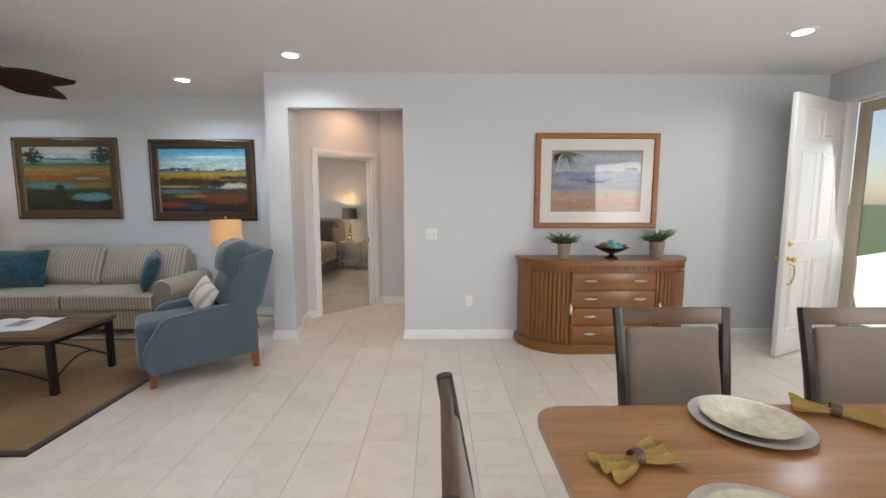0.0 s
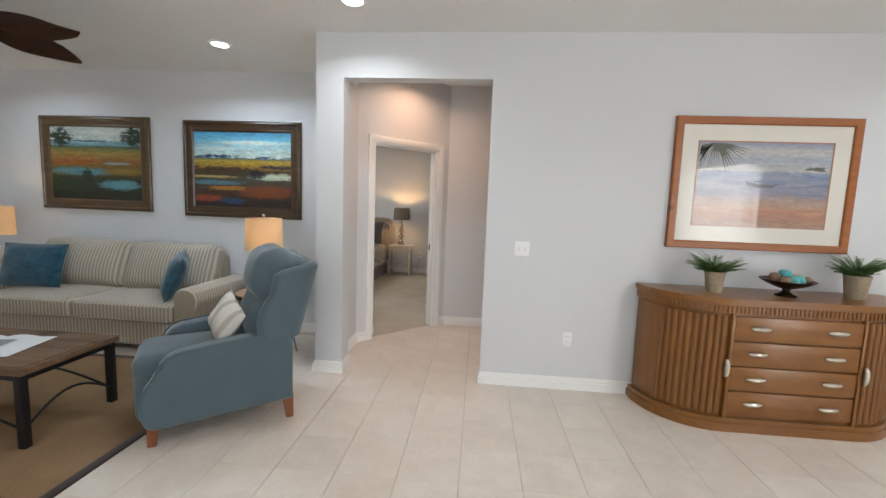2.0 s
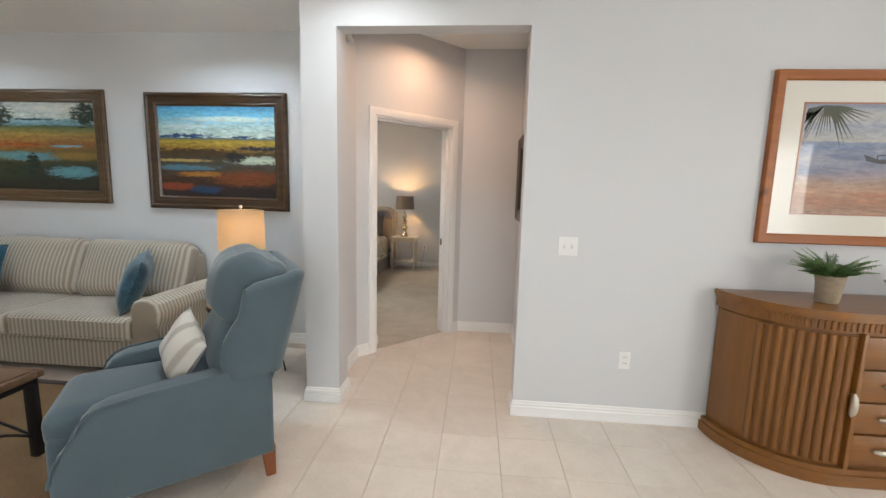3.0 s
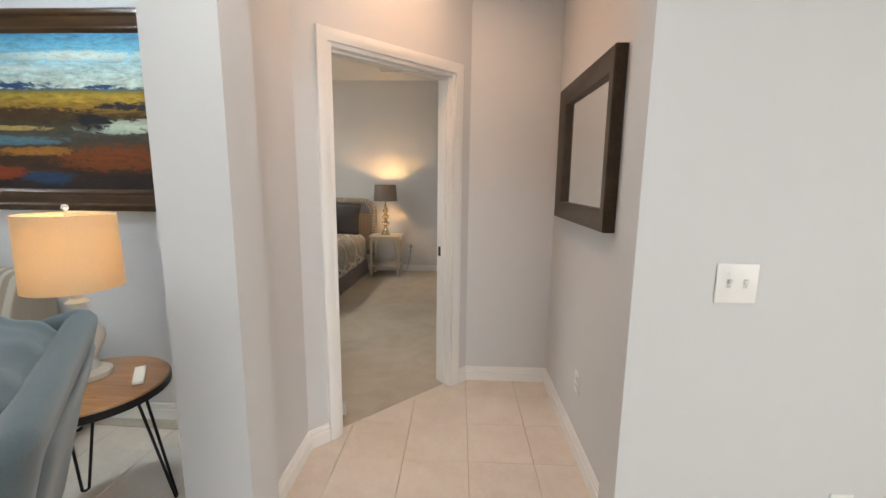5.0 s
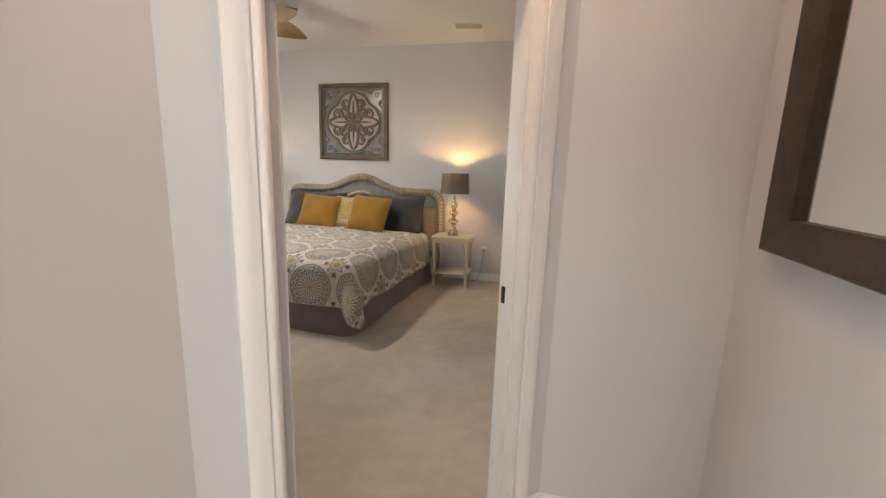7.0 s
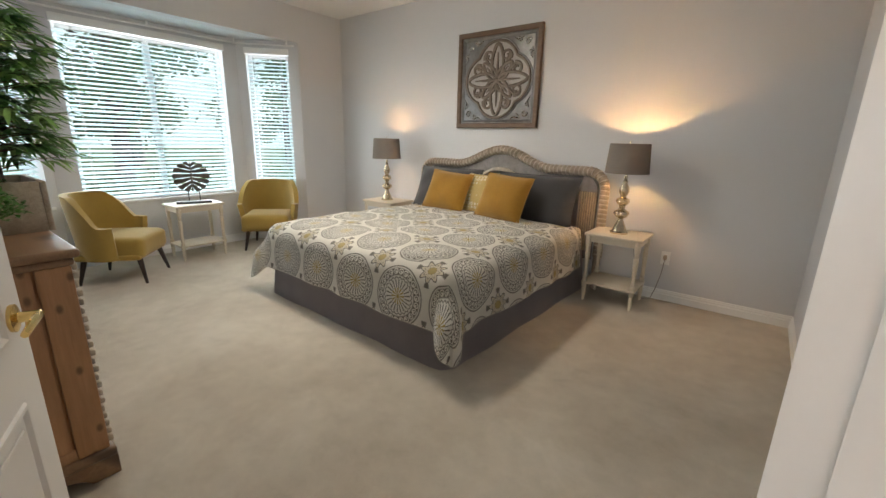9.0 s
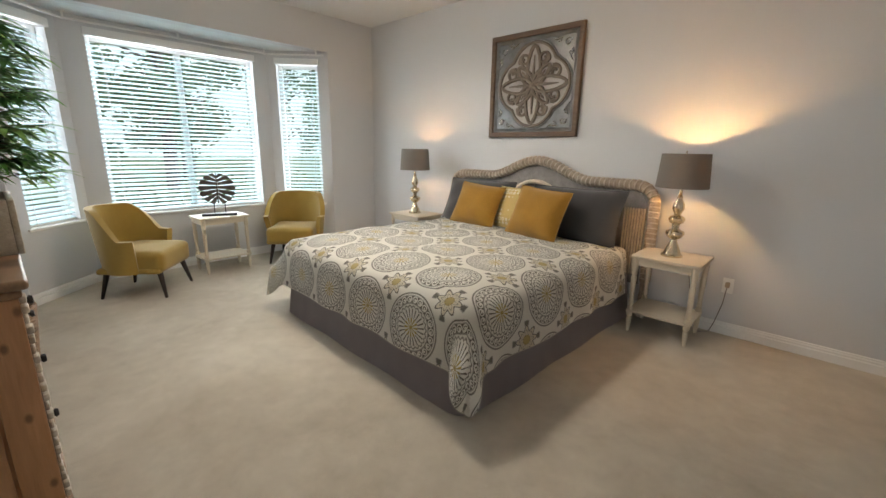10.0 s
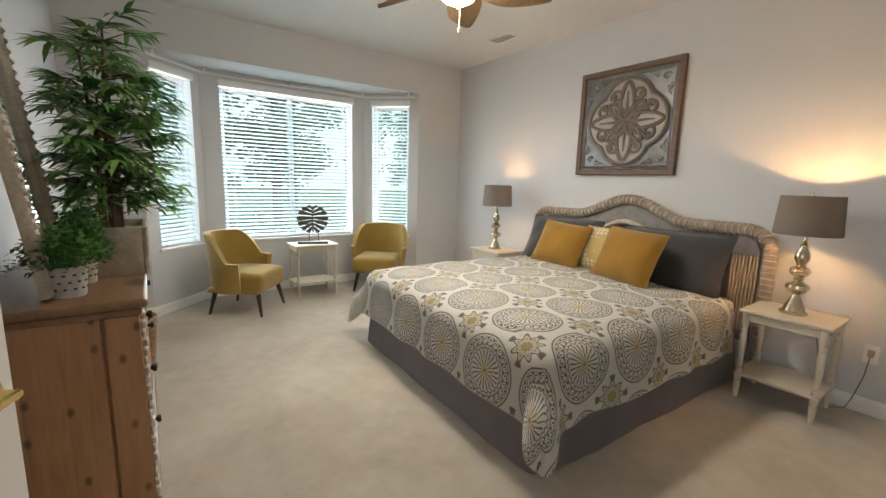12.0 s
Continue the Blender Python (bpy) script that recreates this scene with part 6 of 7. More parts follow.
def bed_pillow(x, y, z, w, h, t, lean, rz, mat, label, group, pipe=None, roll=0):
    return throw_pillow(BED @ pose(x, y, z, -lean, roll, rz), w, h, t, mat, label, group, pipe)


def lattice():
    mat, nt, b = node_mat("yellow_lattice_cotton")
    v = coords(nt, (1, 1, 1))
    vor = nd(nt, "TexVoronoi", Vector=v, Scale=24.0)
    vor.inputs["Randomness"].default_value = 0.0
    ring = ramp(nt, vor.outputs["Distance"], (0.22, (0, 0, 0)), (0.28, (1, 1, 1)), (0.40, (1, 1, 1)), (0.46, (0, 0, 0)))
    nt.links.new(mixc(nt, ring, (0.44, 0.33, 0.13), (0.62, 0.57, 0.44)), b.inputs["Base Color"])
    b.inputs["Roughness"].default_value = 0.9
    return mat


bed_pillow(-0.57, 1.86, 0.815, 0.86, 0.48, 0.20, 22, 0, CHARCOAL, "charcoal grey bed pillow against the headboard", "charcoal bed pillows")
bed_pillow(0.51, 1.84, 0.815, 0.86, 0.48, 0.22, 22, 0, CHARCOAL, "charcoal grey bed pillow against the headboard", "charcoal bed pillows")
bed_pillow(-0.02, 1.74, 0.82, 0.40, 0.40, 0.13, 24, 0, lattice(), "yellow and cream lattice pillow behind the mustard ones", "")
bed_pillow(-0.36, 1.62, 0.825, 0.50, 0.42, 0.16, 26, 4, MUSTARD, "mustard velvet throw pillow on the bed", "mustard pillows", PIPE_TAN, 4)
bed_pillow(0.35, 1.56, 0.83, 0.52, 0.44, 0.17, 24, -6, MUSTARD, "mustard velvet throw pillow on the bed", "mustard pillows", PIPE_TAN, 3)


# ---- night stands, lamps ----
def side_stand(m, w, d, h, label, group):
    t = thing("night_stand" if group else "side_table", m, label, "night stand" if group else "side table", group)
    part("top", boxes((-w / 2, w / 2, -d / 2, d / 2, h - 0.022, h), bev=0.006), CREAMPAINT, t)
    x, y = w / 2 - 0.035, d / 2 - 0.035
    part("apron", boxes((-x, x, -y - 0.008, -y + 0.008, h - 0.075, h - 0.022), (-x, x, y - 0.008, y + 0.008, h - 0.075, h - 0.022), (-x - 0.008, -x + 0.008, -y + 0.008, y - 0.008, h - 0.075, h - 0.022), (x - 0.008, x + 0.008, -y + 0.008, y - 0.008, h - 0.075, h - 0.022)), CREAMPAINT, t)
    part("shelf", boxes((-w / 2 + 0.012, w / 2 - 0.012, -d / 2 + 0.012, d / 2 - 0.012, 0.155, 0.173), bev=0.004), CREAMPAINT, t)
    prof = [(0, 0), (0.011, 0), (0.016, 0.05), (0.019, 0.11), (0.013, 0.118), (0.021, 0.128), (0.021, 0.20), (0.013, 0.208), (0.019, 0.222), (0.015, 0.25), (0.018, 0.34), (0.021, h - 0.17), (0.014, h - 0.155), (0.020, h - 0.14), (0.015, h - 0.12), (0.022, h - 0.105), (0.022, h - 0.022), (0, h - 0.022)]
    for sx in (-1, 1):
        for sy in (-1, 1):
            bm = bmesh.new()
            lathe(bm, prof, sx * x, sy * y, 14)
            part("leg", bm, CREAMPAINT, t, "turned cream leg")
    return t


side_stand(pose(-1.58, 4.925, 0.004), 0.46, 0.40, 0.602, "cream painted night stand with turned legs and a shelf", "night stands")
side_stand(pose(-4.34, 4.925, 0.004), 0.50, 0.40, 0.602, "cream painted night stand with turned legs and a shelf", "night stands")
LAMPBASE = [(0, 0), (0.072, 0), (0.072, 0.012), (0.058, 0.022), (0.05, 0.05), (0.034, 0.085), (0.022, 0.115), (0.02, 0.125), (0.045, 0.14), (0.062, 0.165), (0.06, 0.185), (0.03, 0.20), (0.02, 0.215), (0.028, 0.225), (0.022, 0.235), (0.045, 0.25), (0.055, 0.272), (0.046, 0.292), (0.022, 0.305), (0.026, 0.32), (0.040, 0.35), (0.036, 0.385), (0.018, 0.42), (0.02, 0.435), (0.013, 0.445), (0.012, 0.48)]
table_lamp(pose(-1.585, 4.92, 0.606), LAMPBASE, SILVERGOLD, 0.168, 0.152, 0.500, 0.735, SHADE_TAUPE, "lit table lamp with a taupe shade and turned champagne base", "bedside lamps", 30, False, AMBER)
table_lamp(pose(-4.35, 4.92, 0.606), LAMPBASE, SILVERGOLD, 0.168, 0.152, 0.500, 0.735, SHADE_TAUPE, "lit table lamp with a taupe shade and turned champagne base", "bedside lamps", 13, False, AMBER)


# ---- metal wall panel ----
wp = thing("wall_panel", pose(-3.03, 5.217, 1.945), "square pierced metal wall panel in a rustic wooden frame", "wall art")
part("frame", moulding(bmesh.new(), 0.962, 0.948, [(0, 0.0), (0, 0.034), (0.006, 0.040), (0.042, 0.036), (0.048, 0.028), (0.048, 0.0)]), RUSTIC, wp)
part("inner_border", moulding(bmesh.new(), 0.864, 0.850, [(0, 0.0), (0, 0.020), (0.012, 0.026), (0.030, 0.014), (0.034, 0.008), (0.034, 0.0)]), GREYMETAL, wp)


def quatrefoil(k=1.0, n=20):
    """Four broad lobes that meet on the diagonals."""
    pts = []
    for q in range(4):
        c = q * math.pi / 2
        for i in range(n + 1):
            a = c + radians(-70 + 140 * i / n)
            pts.append((k * (0.15 * math.cos(c) + 0.25 * math.cos(a)), k * (0.15 * math.sin(c) + 0.25 * math.sin(a))))
    return pts


part("quatrefoil", tube(bmesh.new(), [(x, -0.016, z) for x, z in quatrefoil(0.93)], 0.014, 8, True), TRACERY, wp, "lobed raised outline")
part("quatrefoil_rim", tube(bmesh.new(), [(x, -0.012, z) for x, z in quatrefoil(0.995)], 0.007, 6, True), GREYMETAL, wp)
# Sheet added in the tone of the shaded wall seen through the tracery.
bm = bmesh.new()
prism(bm, quatrefoil(0.95), -0.0028, -0.001)
part("ground_plate", bm, surface("dull_taupe_sheet", (0.46, 0.44, 0.42), 0.7, 0.0, big=6, fine=60, var=0.15), wp, "added taupe sheet for the shaded wall behind the tracery")
# corner plates: the square outside the lobes
bm = bmesh.new()
for sx in (-1, 1):
    for sz in (-1, 1):
        edge = [(x, z) for x, z in quatrefoil(0.99, 24) if x * sx >= -1e-6 and z * sz >= -1e-6]
        edge.sort(key=lambda p: math.atan2(p[1] * sz, p[0] * sx))
        outl = [(x, z) for x, z in edge] + [(0.0, sz * 0.40), (sx * 0.405, sz * 0.40), (sx * 0.405, 0.0)]
        prism(bm, outl, -0.008, -0.003)
part("corner_plates", bm, GREYMETAL, wp)


def scroll_curl(bm, x, z, r, a0, sgn, rad, turns=1.25, y=-0.016):
    pts = []
    for i in range(22):
        f = i / 21
        a = a0 + sgn * 2 * math.pi * turns * f
        k = r * (1 - 0.8 * f)
        pts.append((x + k * math.cos(a), y, z + k * math.sin(a)))
    tube(bm, pts, [rad * (1 - 0.3 * i / 21) for i in range(22)], 6)


petals, curls = bmesh.new(), bmesh.new()
for q in range(8):
    a = q * math.pi / 4
    ln = 0.35 if q % 2 == 0 else 0.235
    loop = []
    for i in range(24):
        f = 2 * math.pi * i / 24
        u, w = ln * (0.52 - 0.46 * math.cos(f)), ln * 0.19 * math.sin(f) * (1.0 + 0.25 * math.cos(f))
        loop.append((u * math.cos(a) - w * math.sin(a), -0.016, u * math.sin(a) + w * math.cos(a)))
    tube(petals, loop, 0.0165, 6, True)
    tube(petals, [(0.05 * math.cos(a), -0.016, 0.05 * math.sin(a)), (ln * 0.75 * math.cos(a), -0.016, ln * 0.75 * math.sin(a))], [0.017, 0.006], 6)
    if q % 2 == 0:
        for s in (-1, 1):
            b = a + s * 0.42
            scroll_curl(curls, 0.245 * math.cos(b), 0.245 * math.sin(b), 0.062, b + math.pi / 2 * s, -s, 0.0145)
            tube(curls, [(0.10 * math.cos(a + s * 0.5), -0.016, 0.10 * math.sin(a + s * 0.5)), (0.18 * math.cos(a + s * 0.56), -0.016, 0.18 * math.sin(a + s * 0.56)), (0.25 * math.cos(a + s * 0.62), -0.016, 0.25 * math.sin(a + s * 0.62)), (0.30 * math.cos(a + s * 0.45), -0.016, 0.30 * math.sin(a + s * 0.45))], 0.014, 6)
bmesh.ops.create_uvsphere(petals, u_segments=14, v_segments=8, radius=0.026, matrix=Matrix.Translation((0, -0.018, 0)))
part("petals", petals, TRACERY, wp, "pierced petal tracery")
part("scrollwork", curls, TRACERY, wp)
bm = bmesh.new()
for sx in (-1, 1):
    for sz in (-1, 1):
        x, z = sx * 0.335, sz * 0.330
        scroll_curl(bm, x, z, 0.036, 0.3, sx * sz, 0.009, 1.2, -0.013)
        scroll_curl(bm, x + sx * 0.03, z - sz * 0.085, 0.028, 1.2, -sx * sz, 0.008, 1.1, -0.013)
        scroll_curl(bm, x - sx * 0.085, z + sz * 0.03, 0.028, 2.0, sx * sz, 0.008, 1.1, -0.013)
        tube(bm, [(x + sx * 0.045, -0.013, z - sz * 0.05), (x + sx * 0.03, -0.013, z - sz * 0.12), (x + sx * 0.055, -0.013, z - sz * 0.16)], [0.006, 0.011, 0.004], 6)
        tube(bm, [(x - sx * 0.05, -0.013, z + sz * 0.045), (x - sx * 0.12, -0.013, z + sz * 0.03), (x - sx * 0.16, -0.013, z + sz * 0.055)], [0.006, 0.011, 0.004], 6)
part("corner_scrolls", bm, SHINY, wp, "shiny silver corner scrolls")


# ---- yellow chairs ----
def barrel_chair(m, label):
    t = thing("accent_chair", m, label, "armchair", "yellow chairs in the bay")
    part("seat", softbox(-0.20, 0.30, -0.265, 0.265, 0.24, 0.425, 0.05, 0.02, 12), YELLOW, t)
    part("seat_base", softbox(-0.25, 0.27, -0.275, 0.275, 0.225, 0.28, 0.025, 0.0, 8), YELLOW, t)
    n, rows = 40, 12
    bm = bmesh.new()
    sheets = []
    for off in (0.0, 0.055):
        g = []
        for i in range(n + 1):
            u = -1 + 2 * i / n
            a = math.pi + u * radians(118)
            cx, cy = math.cos(a), math.sin(a)
            ca = abs(u)
            top = 0.80 - 0.015 * ca - 0.255 * max(0, min(1, (ca - 0.42) / 0.36)) ** 1.6
            col = []
            for j in range(rows + 1):
                f = j / rows
                z = 0.232 + (top - 0.232) * f
                lean = 0.075 * f * (1 - 0.5 * ca)
                rx = 0.285 - off + lean
                ry = 0.315 - off + lean * 0.5
                wing = 0.035 * max(0, (ca - 0.5) / 0.5) * f
                col.append(bm.verts.new((-0.01 + rx * cx * (1.0 if cx < 0 else 0.85), ry * cy + wing * (1 if cy > 0 else -1), z)))
            g.append(col)
        sheets.append(g)
    o, inn = sheets
    for i in range(n):
        for j in range(rows):
            bm.faces.new((o[i][j], o[i + 1][j], o[i + 1][j + 1], o[i][j + 1]))
            bm.faces.new((inn[i][j], inn[i][j + 1], inn[i + 1][j + 1], inn[i + 1][j]))
        bm.faces.new((o[i][rows], o[i + 1][rows], inn[i + 1][rows], inn[i][rows]))
        bm.faces.new((o[i][0], inn[i][0], inn[i + 1][0], o[i + 1][0]))
    for i in (0, n):
        for j in range(rows):
            bm.faces.new((o[i][j], o[i][j + 1], inn[i][j + 1], inn[i][j]))
    rim = [e for e in bm.edges if all(abs(v.co.z - 0.232) > 0.01 for v in e.verts) and len(e.link_faces) == 2 and e.calc_face_angle(0) > 0.9]
    bmesh.ops.bevel(bm, geom=rim, offset=0.018, segments=3, affect="EDGES", profile=0.5)
    part("backrest", bm, YELLOW, t, "curved wrap-round back sloping down into arms")
    for x in (-0.20, 0.23):
        for y in (-0.20, 0.20):
            bm = bmesh.new()
            sx, sy = (1 if x > 0 else -1), (1 if y > 0 else -1)
            tube(bm, [(x + sx * 0.05, y + sy * 0.04, 0.0), (x, y, 0.24)], [0.012, 0.025], 10)
            part("leg", bm, ESPRESSO, t, "tapered espresso wooden leg")
    return t


barrel_chair(pose(-5.36, 2.42, 0.004, 0, 0, 50), "mustard-yellow barrel chair with dark tapered legs")
barrel_chair(pose(-5.49, 4.00, 0.004, 0, 0, -42), "mustard-yellow barrel chair with dark tapered legs")
side_stand(pose(-5.62, 3.20, 0.004, 0, 0, 90), 0.50, 0.36, 0.602, "cream painted side table between the yellow chairs", "")

# ---- leaf sculpture ----
sc = thing("leaf_sculpture", pose(-5.60, 3.20, 0.606, 0, 0, 70), "dark metal split-leaf sculpture on a black base", "sculpture")
part("base", boxes((-0.17, 0.17, -0.045, 0.045, 0, 0.022), bev=0.003), IRON, sc)
LEAFMETAL = surface("antique_silver_leaf", (0.16, 0.14, 0.12), 0.3, 0.9, big=14, fine=60, var=0.4)
for x in (-0.045, 0.06):
    part("rod", tube(bmesh.new(), [(x, 0, 0.02), (x, 0, 0.16)], 0.004, 6), IRON, sc)
for s in (-1, 1):
    for k in range(7):
        bm = bmesh.new()
        th0, th1 = radians(-78 + 24 * k), radians(-78 + 24 * k + 18.5 - (4 if k == 6 else 0))
        z0, z1 = 0.185 + 0.034 * k, 0.185 + 0.034 * (k + 0.85)
        outl = [(s * 0.003, z0)]
        for i in range(6):
            th = th0 + (th1 - th0) * i / 5
            outl.append((s * (0.165 + 0.012 * math.sin(math.pi * i / 5)) * math.cos(th), 0.305 + 0.165 * math.sin(th) - 0.02))
        outl.append((s * 0.003, z1))
        prism(bm, outl, -0.004 - 0.006 * (k % 2), 0.004 - 0.006 * (k % 2))
        part("blade", bm, LEAFMETAL, sc, "curved slotted leaf blade")
part("midrib", tube(bmesh.new(), [(0.0, 0, 0.13), (0.002, -0.006, 0.28), (0, 0, 0.45)], [0.008, 0.008, 0.003], 8), LEAFMETAL, sc)

# ---- dresser ----
dr = thing("dresser", pose(-3.27, 1.365, 0.004), "rustic knotty pine dresser with a carved whitewashed base", "dresser")
L, D, H = 0.70, 0.215, 0.935
part("body", boxes((-L, L - 0.008, -D, D, 0.10, H - 0.05), bev=0.003), PINEWASH, dr)
bm = bmesh.new()
box(bm, -L - 0.03, L + 0.035, -D - 0.005, D + 0.04, H - 0.032, H, 0.012, 3)
box(bm, -L - 0.015, L + 0.018, -D - 0.004, D + 0.022, H - 0.06, H - 0.0325, 0.010, 3)
part("top", bm, PINEWASH_X, dr, "thick rounded brown top")
for k in range(3):
    y0 = -D + 0.02 + k * 0.105
    part("end_board", boxes((L - 0.008, L + 0.004, y0 + 0.0002, y0 + 0.1048, 0.13, H - 0.06), bev=0.0006), PINEWASH, dr)
part("corner_post", boxes((L - 0.06, L + 0.014, D - 0.085, D + 0.012, 0.12, H - 0.06), bev=0.006), PINEWASH, dr)
part("end_rail", boxes((L - 0.006, L + 0.010, -D + 0.02, D - 0.086, 0.10, 0.165), bev=0.003), PINEWASH, dr)
bm = bmesh.new()
box(bm, -L - 0.02, L + 0.028, -D, D + 0.03, 0.085, 0.125, 0.010, 3)
for s in (-1, 1):
    prism(bm, [(-D, 0.0), (-D + 0.13, 0.0), (-D + 0.15, 0.03), (-D + 0.19, 0.05), (D - 0.12, 0.05), (D - 0.08, 0.03), (D - 0.06, 0.0), (D + 0.03, 0.0), (D + 0.03, 0.085), (-D, 0.085)], s * (L - 0.012) - 0.03, s * (L - 0.012) + 0.035, "x", 0.004)
prism(bm, [(-L + 0.02, 0.0), (-L + 0.16, 0.0), (-L + 0.2, 0.04), (L - 0.2, 0.04), (L - 0.16, 0.0), (L - 0.02, 0.0), (L - 0.02, 0.085), (-L + 0.02, 0.085)], D - 0.02, D + 0.026, "y", 0.004)
part("base_moulding", bm, PINEWASH_X, dr, "scalloped base with worn white paint")
rng = random.Random(6)
for k in range(22):
    z = 0.14 + k * 0.034
    bm = bmesh.new()
    box(bm, L - 0.045, L + 0.006, D + 0.012, D + 0.022 + 0.010 * rng.random(), z, z + 0.026, 0.007, 2)
    part("carved_bead", bm, WHITEWASH, dr, "whitewashed carved bead")
for r in range(3):
    for c in range(2):
        x0 = -L + 0.05 + c * 0.64
        dw = part("drawer", boxes((x0, x0 + 0.62, D, D + 0.016, 0.15 + r * 0.245, 0.15 + r * 0.245 + 0.23), bev=0.004), PINEWASH_X, dr)
        bm = bmesh.new()
        lathe(bm, [(0, 0), (0.008, 0), (0.008, 0.012), (0.018, 0.02), (0.015, 0.03), (0, 0.032)], seg=14, m=pose(x0 + 0.31, D + 0.016, 0.265 + r * 0.245, -90))
        part("knob", bm, IRON, dw)
TOPZ = 0.939

# ---- planter with bamboo ----
BAMBOO = surface("bamboo_leaf", (0.095, 0.26, 0.055), 0.5, big=8, fine=60, var=0.5)
BAMBOO_LIGHT = surface("young_bamboo_leaf", (0.24, 0.44, 0.12), 0.5, big=8, fine=60, var=0.35)
CANE = surface("brown_cane", (0.13, 0.08, 0.04), 0.6, big=10, fine=60, var=0.4)
bb = thing("bamboo_plant", pose(-3.17, 1.51, TOPZ), "tall green bamboo plant in a whitewashed wooden box", "potted plant")
bm = boxes((-0.21, 0.21, -0.125, -0.105, 0, 0.20), (-0.21, 0.21, 0.105, 0.125, 0, 0.20), (-0.21, -0.19, -0.105, 0.105, 0, 0.20), (0.19, 0.21, -0.105, 0.105, 0, 0.20), (-0.19, 0.19, -0.105, 0.105, 0, 0.17), bev=0.004)
part("planter_box", bm, WHITEWASH, bb, "whitewashed wooden planter box")
rng = random.Random(21)
canes, lv, lv2 = bmesh.new(), bmesh.new(), bmesh.new()
tips = []
for k in range(8):
    x, y = rng.uniform(-0.09, 0.09), rng.uniform(-0.05, 0.05)
    hgt = (0.86, 0.80, 0.74, 0.66, 0.56, 0.46, 0.34, 0.24)[k]
    bx, by = rng.uniform(-0.05, 0.05), rng.uniform(-0.03, 0.05)
    pts = [(x + bx * f * f, y + by * f * f, 0.16 + hgt * f) for f in [i / 10 for i in range(11)]]
    part("cane", tube(bmesh.new(), pts, [0.011 - 0.006 * i / 10 for i in range(11)], 7), CANE, bb)
    for i in (3, 5, 6, 7, 8, 9, 10):
        for _ in range(3 if i > 4 else 2):
            a = rng.uniform(0, 2 * math.pi)
            ln = rng.uniform(0.10, 0.23) * (1.0 if i < 9 else 0.6)
            base = Vector(pts[i])
            end = base + Vector((math.cos(a) * ln, math.sin(a) * ln * 1.1 + 0.03, rng.uniform(0.0, 0.07)))
            end.y = max(end.y, -0.18)
            tube(canes, [base, base.lerp(end, 0.5) + Vector((0, 0, 0.015)), end], [0.003, 0.002, 0.0012], 4)
            tips.append((base, end))
# each twig ends in a flat, drooping fan of leaves
for base, end in tips:
    d = (end - base).normalized()
    side = d.cross(Vector((0, 0, 1))).normalized()
    young = rng.random() < 0.42
    for j in range(12):
        u = -1 + 2 * j / 11
        c = base.lerp(end, rng.uniform(0.62, 1.0) - 0.12 * abs(u))
        w = d * (1.05 - 0.55 * abs(u)) + side * u * 1.1 + Vector((0, 0, rng.uniform(-0.30, 0.22)))
        if (c + w.normalized() * 0.12).y < -0.27:
            w.y = abs(w.y)
        leaf(lv2 if young else lv, c, w, rng.uniform(0.075, 0.135), rng.uniform(0.015, 0.025), (0, 0, 1), rng.uniform(0.15, 0.5), 3)
part("twig_growth", canes, CANE, bb)
part("leaves", lv, BAMBOO, bb, "narrow dark green leaves")
part("young_leaves", lv2, BAMBOO_LIGHT, bb, "narrow light green leaves")
HERB = surface("herb_leaf", (0.075, 0.22, 0.045), 0.5, big=20, fine=60, var=0.4)
GALV = surface("galvanised_pot", (0.62, 0.62, 0.62), 0.45, 0.2, big=15, fine=60, var=0.2)


def herb(m, r, h, seed, label, pot):
    rng = random.Random(seed)
    t = thing("potted_herb", m, label, "potted plant")
    bm = bmesh.new()
    lathe(bm, [(0, 0), (r * 0.38, 0), (r * 0.40, 0.005), (r * 0.48, 0.10), (r * 0.50, 0.105), (r * 0.46, 0.106), (r * 0.44, 0.09), (0, 0.09)], seg=24)
    part("pot", bm, pot, t, "white metal pot with dark slots")
    bm = bmesh.new()
    for row, z in enumerate((0.028, 0.052, 0.076)):
        for k in range(13):
            a = 2 * math.pi * (k + 0.5 * (row % 2)) / 13
            q = r * (0.398 + 0.80 * z) + 0.0008
            box(bm, -0.001, 0.001, -0.0048, 0.0048, z, z + 0.006, 0, 1, pose(math.cos(a) * q, math.sin(a) * q, 0, 0, 0, math.degrees(a)))
    part("slots", bm, DARKSLOT, t)
    lf, st = bmesh.new(), bmesh.new()
    for k in range(110):
        a, e = rng.uniform(0, 2 * math.pi), rng.uniform(0.05, 1.35)
        ln = r * rng.uniform(0.6, 1.05)
        tip = Vector((math.cos(a) * math.cos(e) * ln, math.sin(a) * math.cos(e) * ln, 0.10 + math.sin(e) * h * rng.uniform(0.7, 1)))
        tube(st, [(0.2 * tip.x, 0.2 * tip.y, 0.09), tip], [0.0015, 0.0008], 4)
        for _ in range(7):
            c = tip + Vector((rng.gauss(0, 0.014), rng.gauss(0, 0.014), rng.gauss(0, 0.012)))
            leaf(lf, c, (rng.uniform(-1, 1), rng.uniform(-1, 1), rng.uniform(-0.2, 0.8)), rng.uniform(0.016, 0.028), 0.016, (0, 0, 1), 0.3, 2)
    part("stems", st, HERB, t)
    part("leaves", lf, HERB, t, "small round green leaves")
    return t


herb(pose(-2.70, 1.40, TOPZ), 0.125, 0.13, 5, "bushy green herb in a slotted white metal pot", GALV)
herb(pose(-2.90, 1.43, TOPZ), 0.085, 0.21, 9, "leafy green herb in a pale pot on the dresser", CREAM)

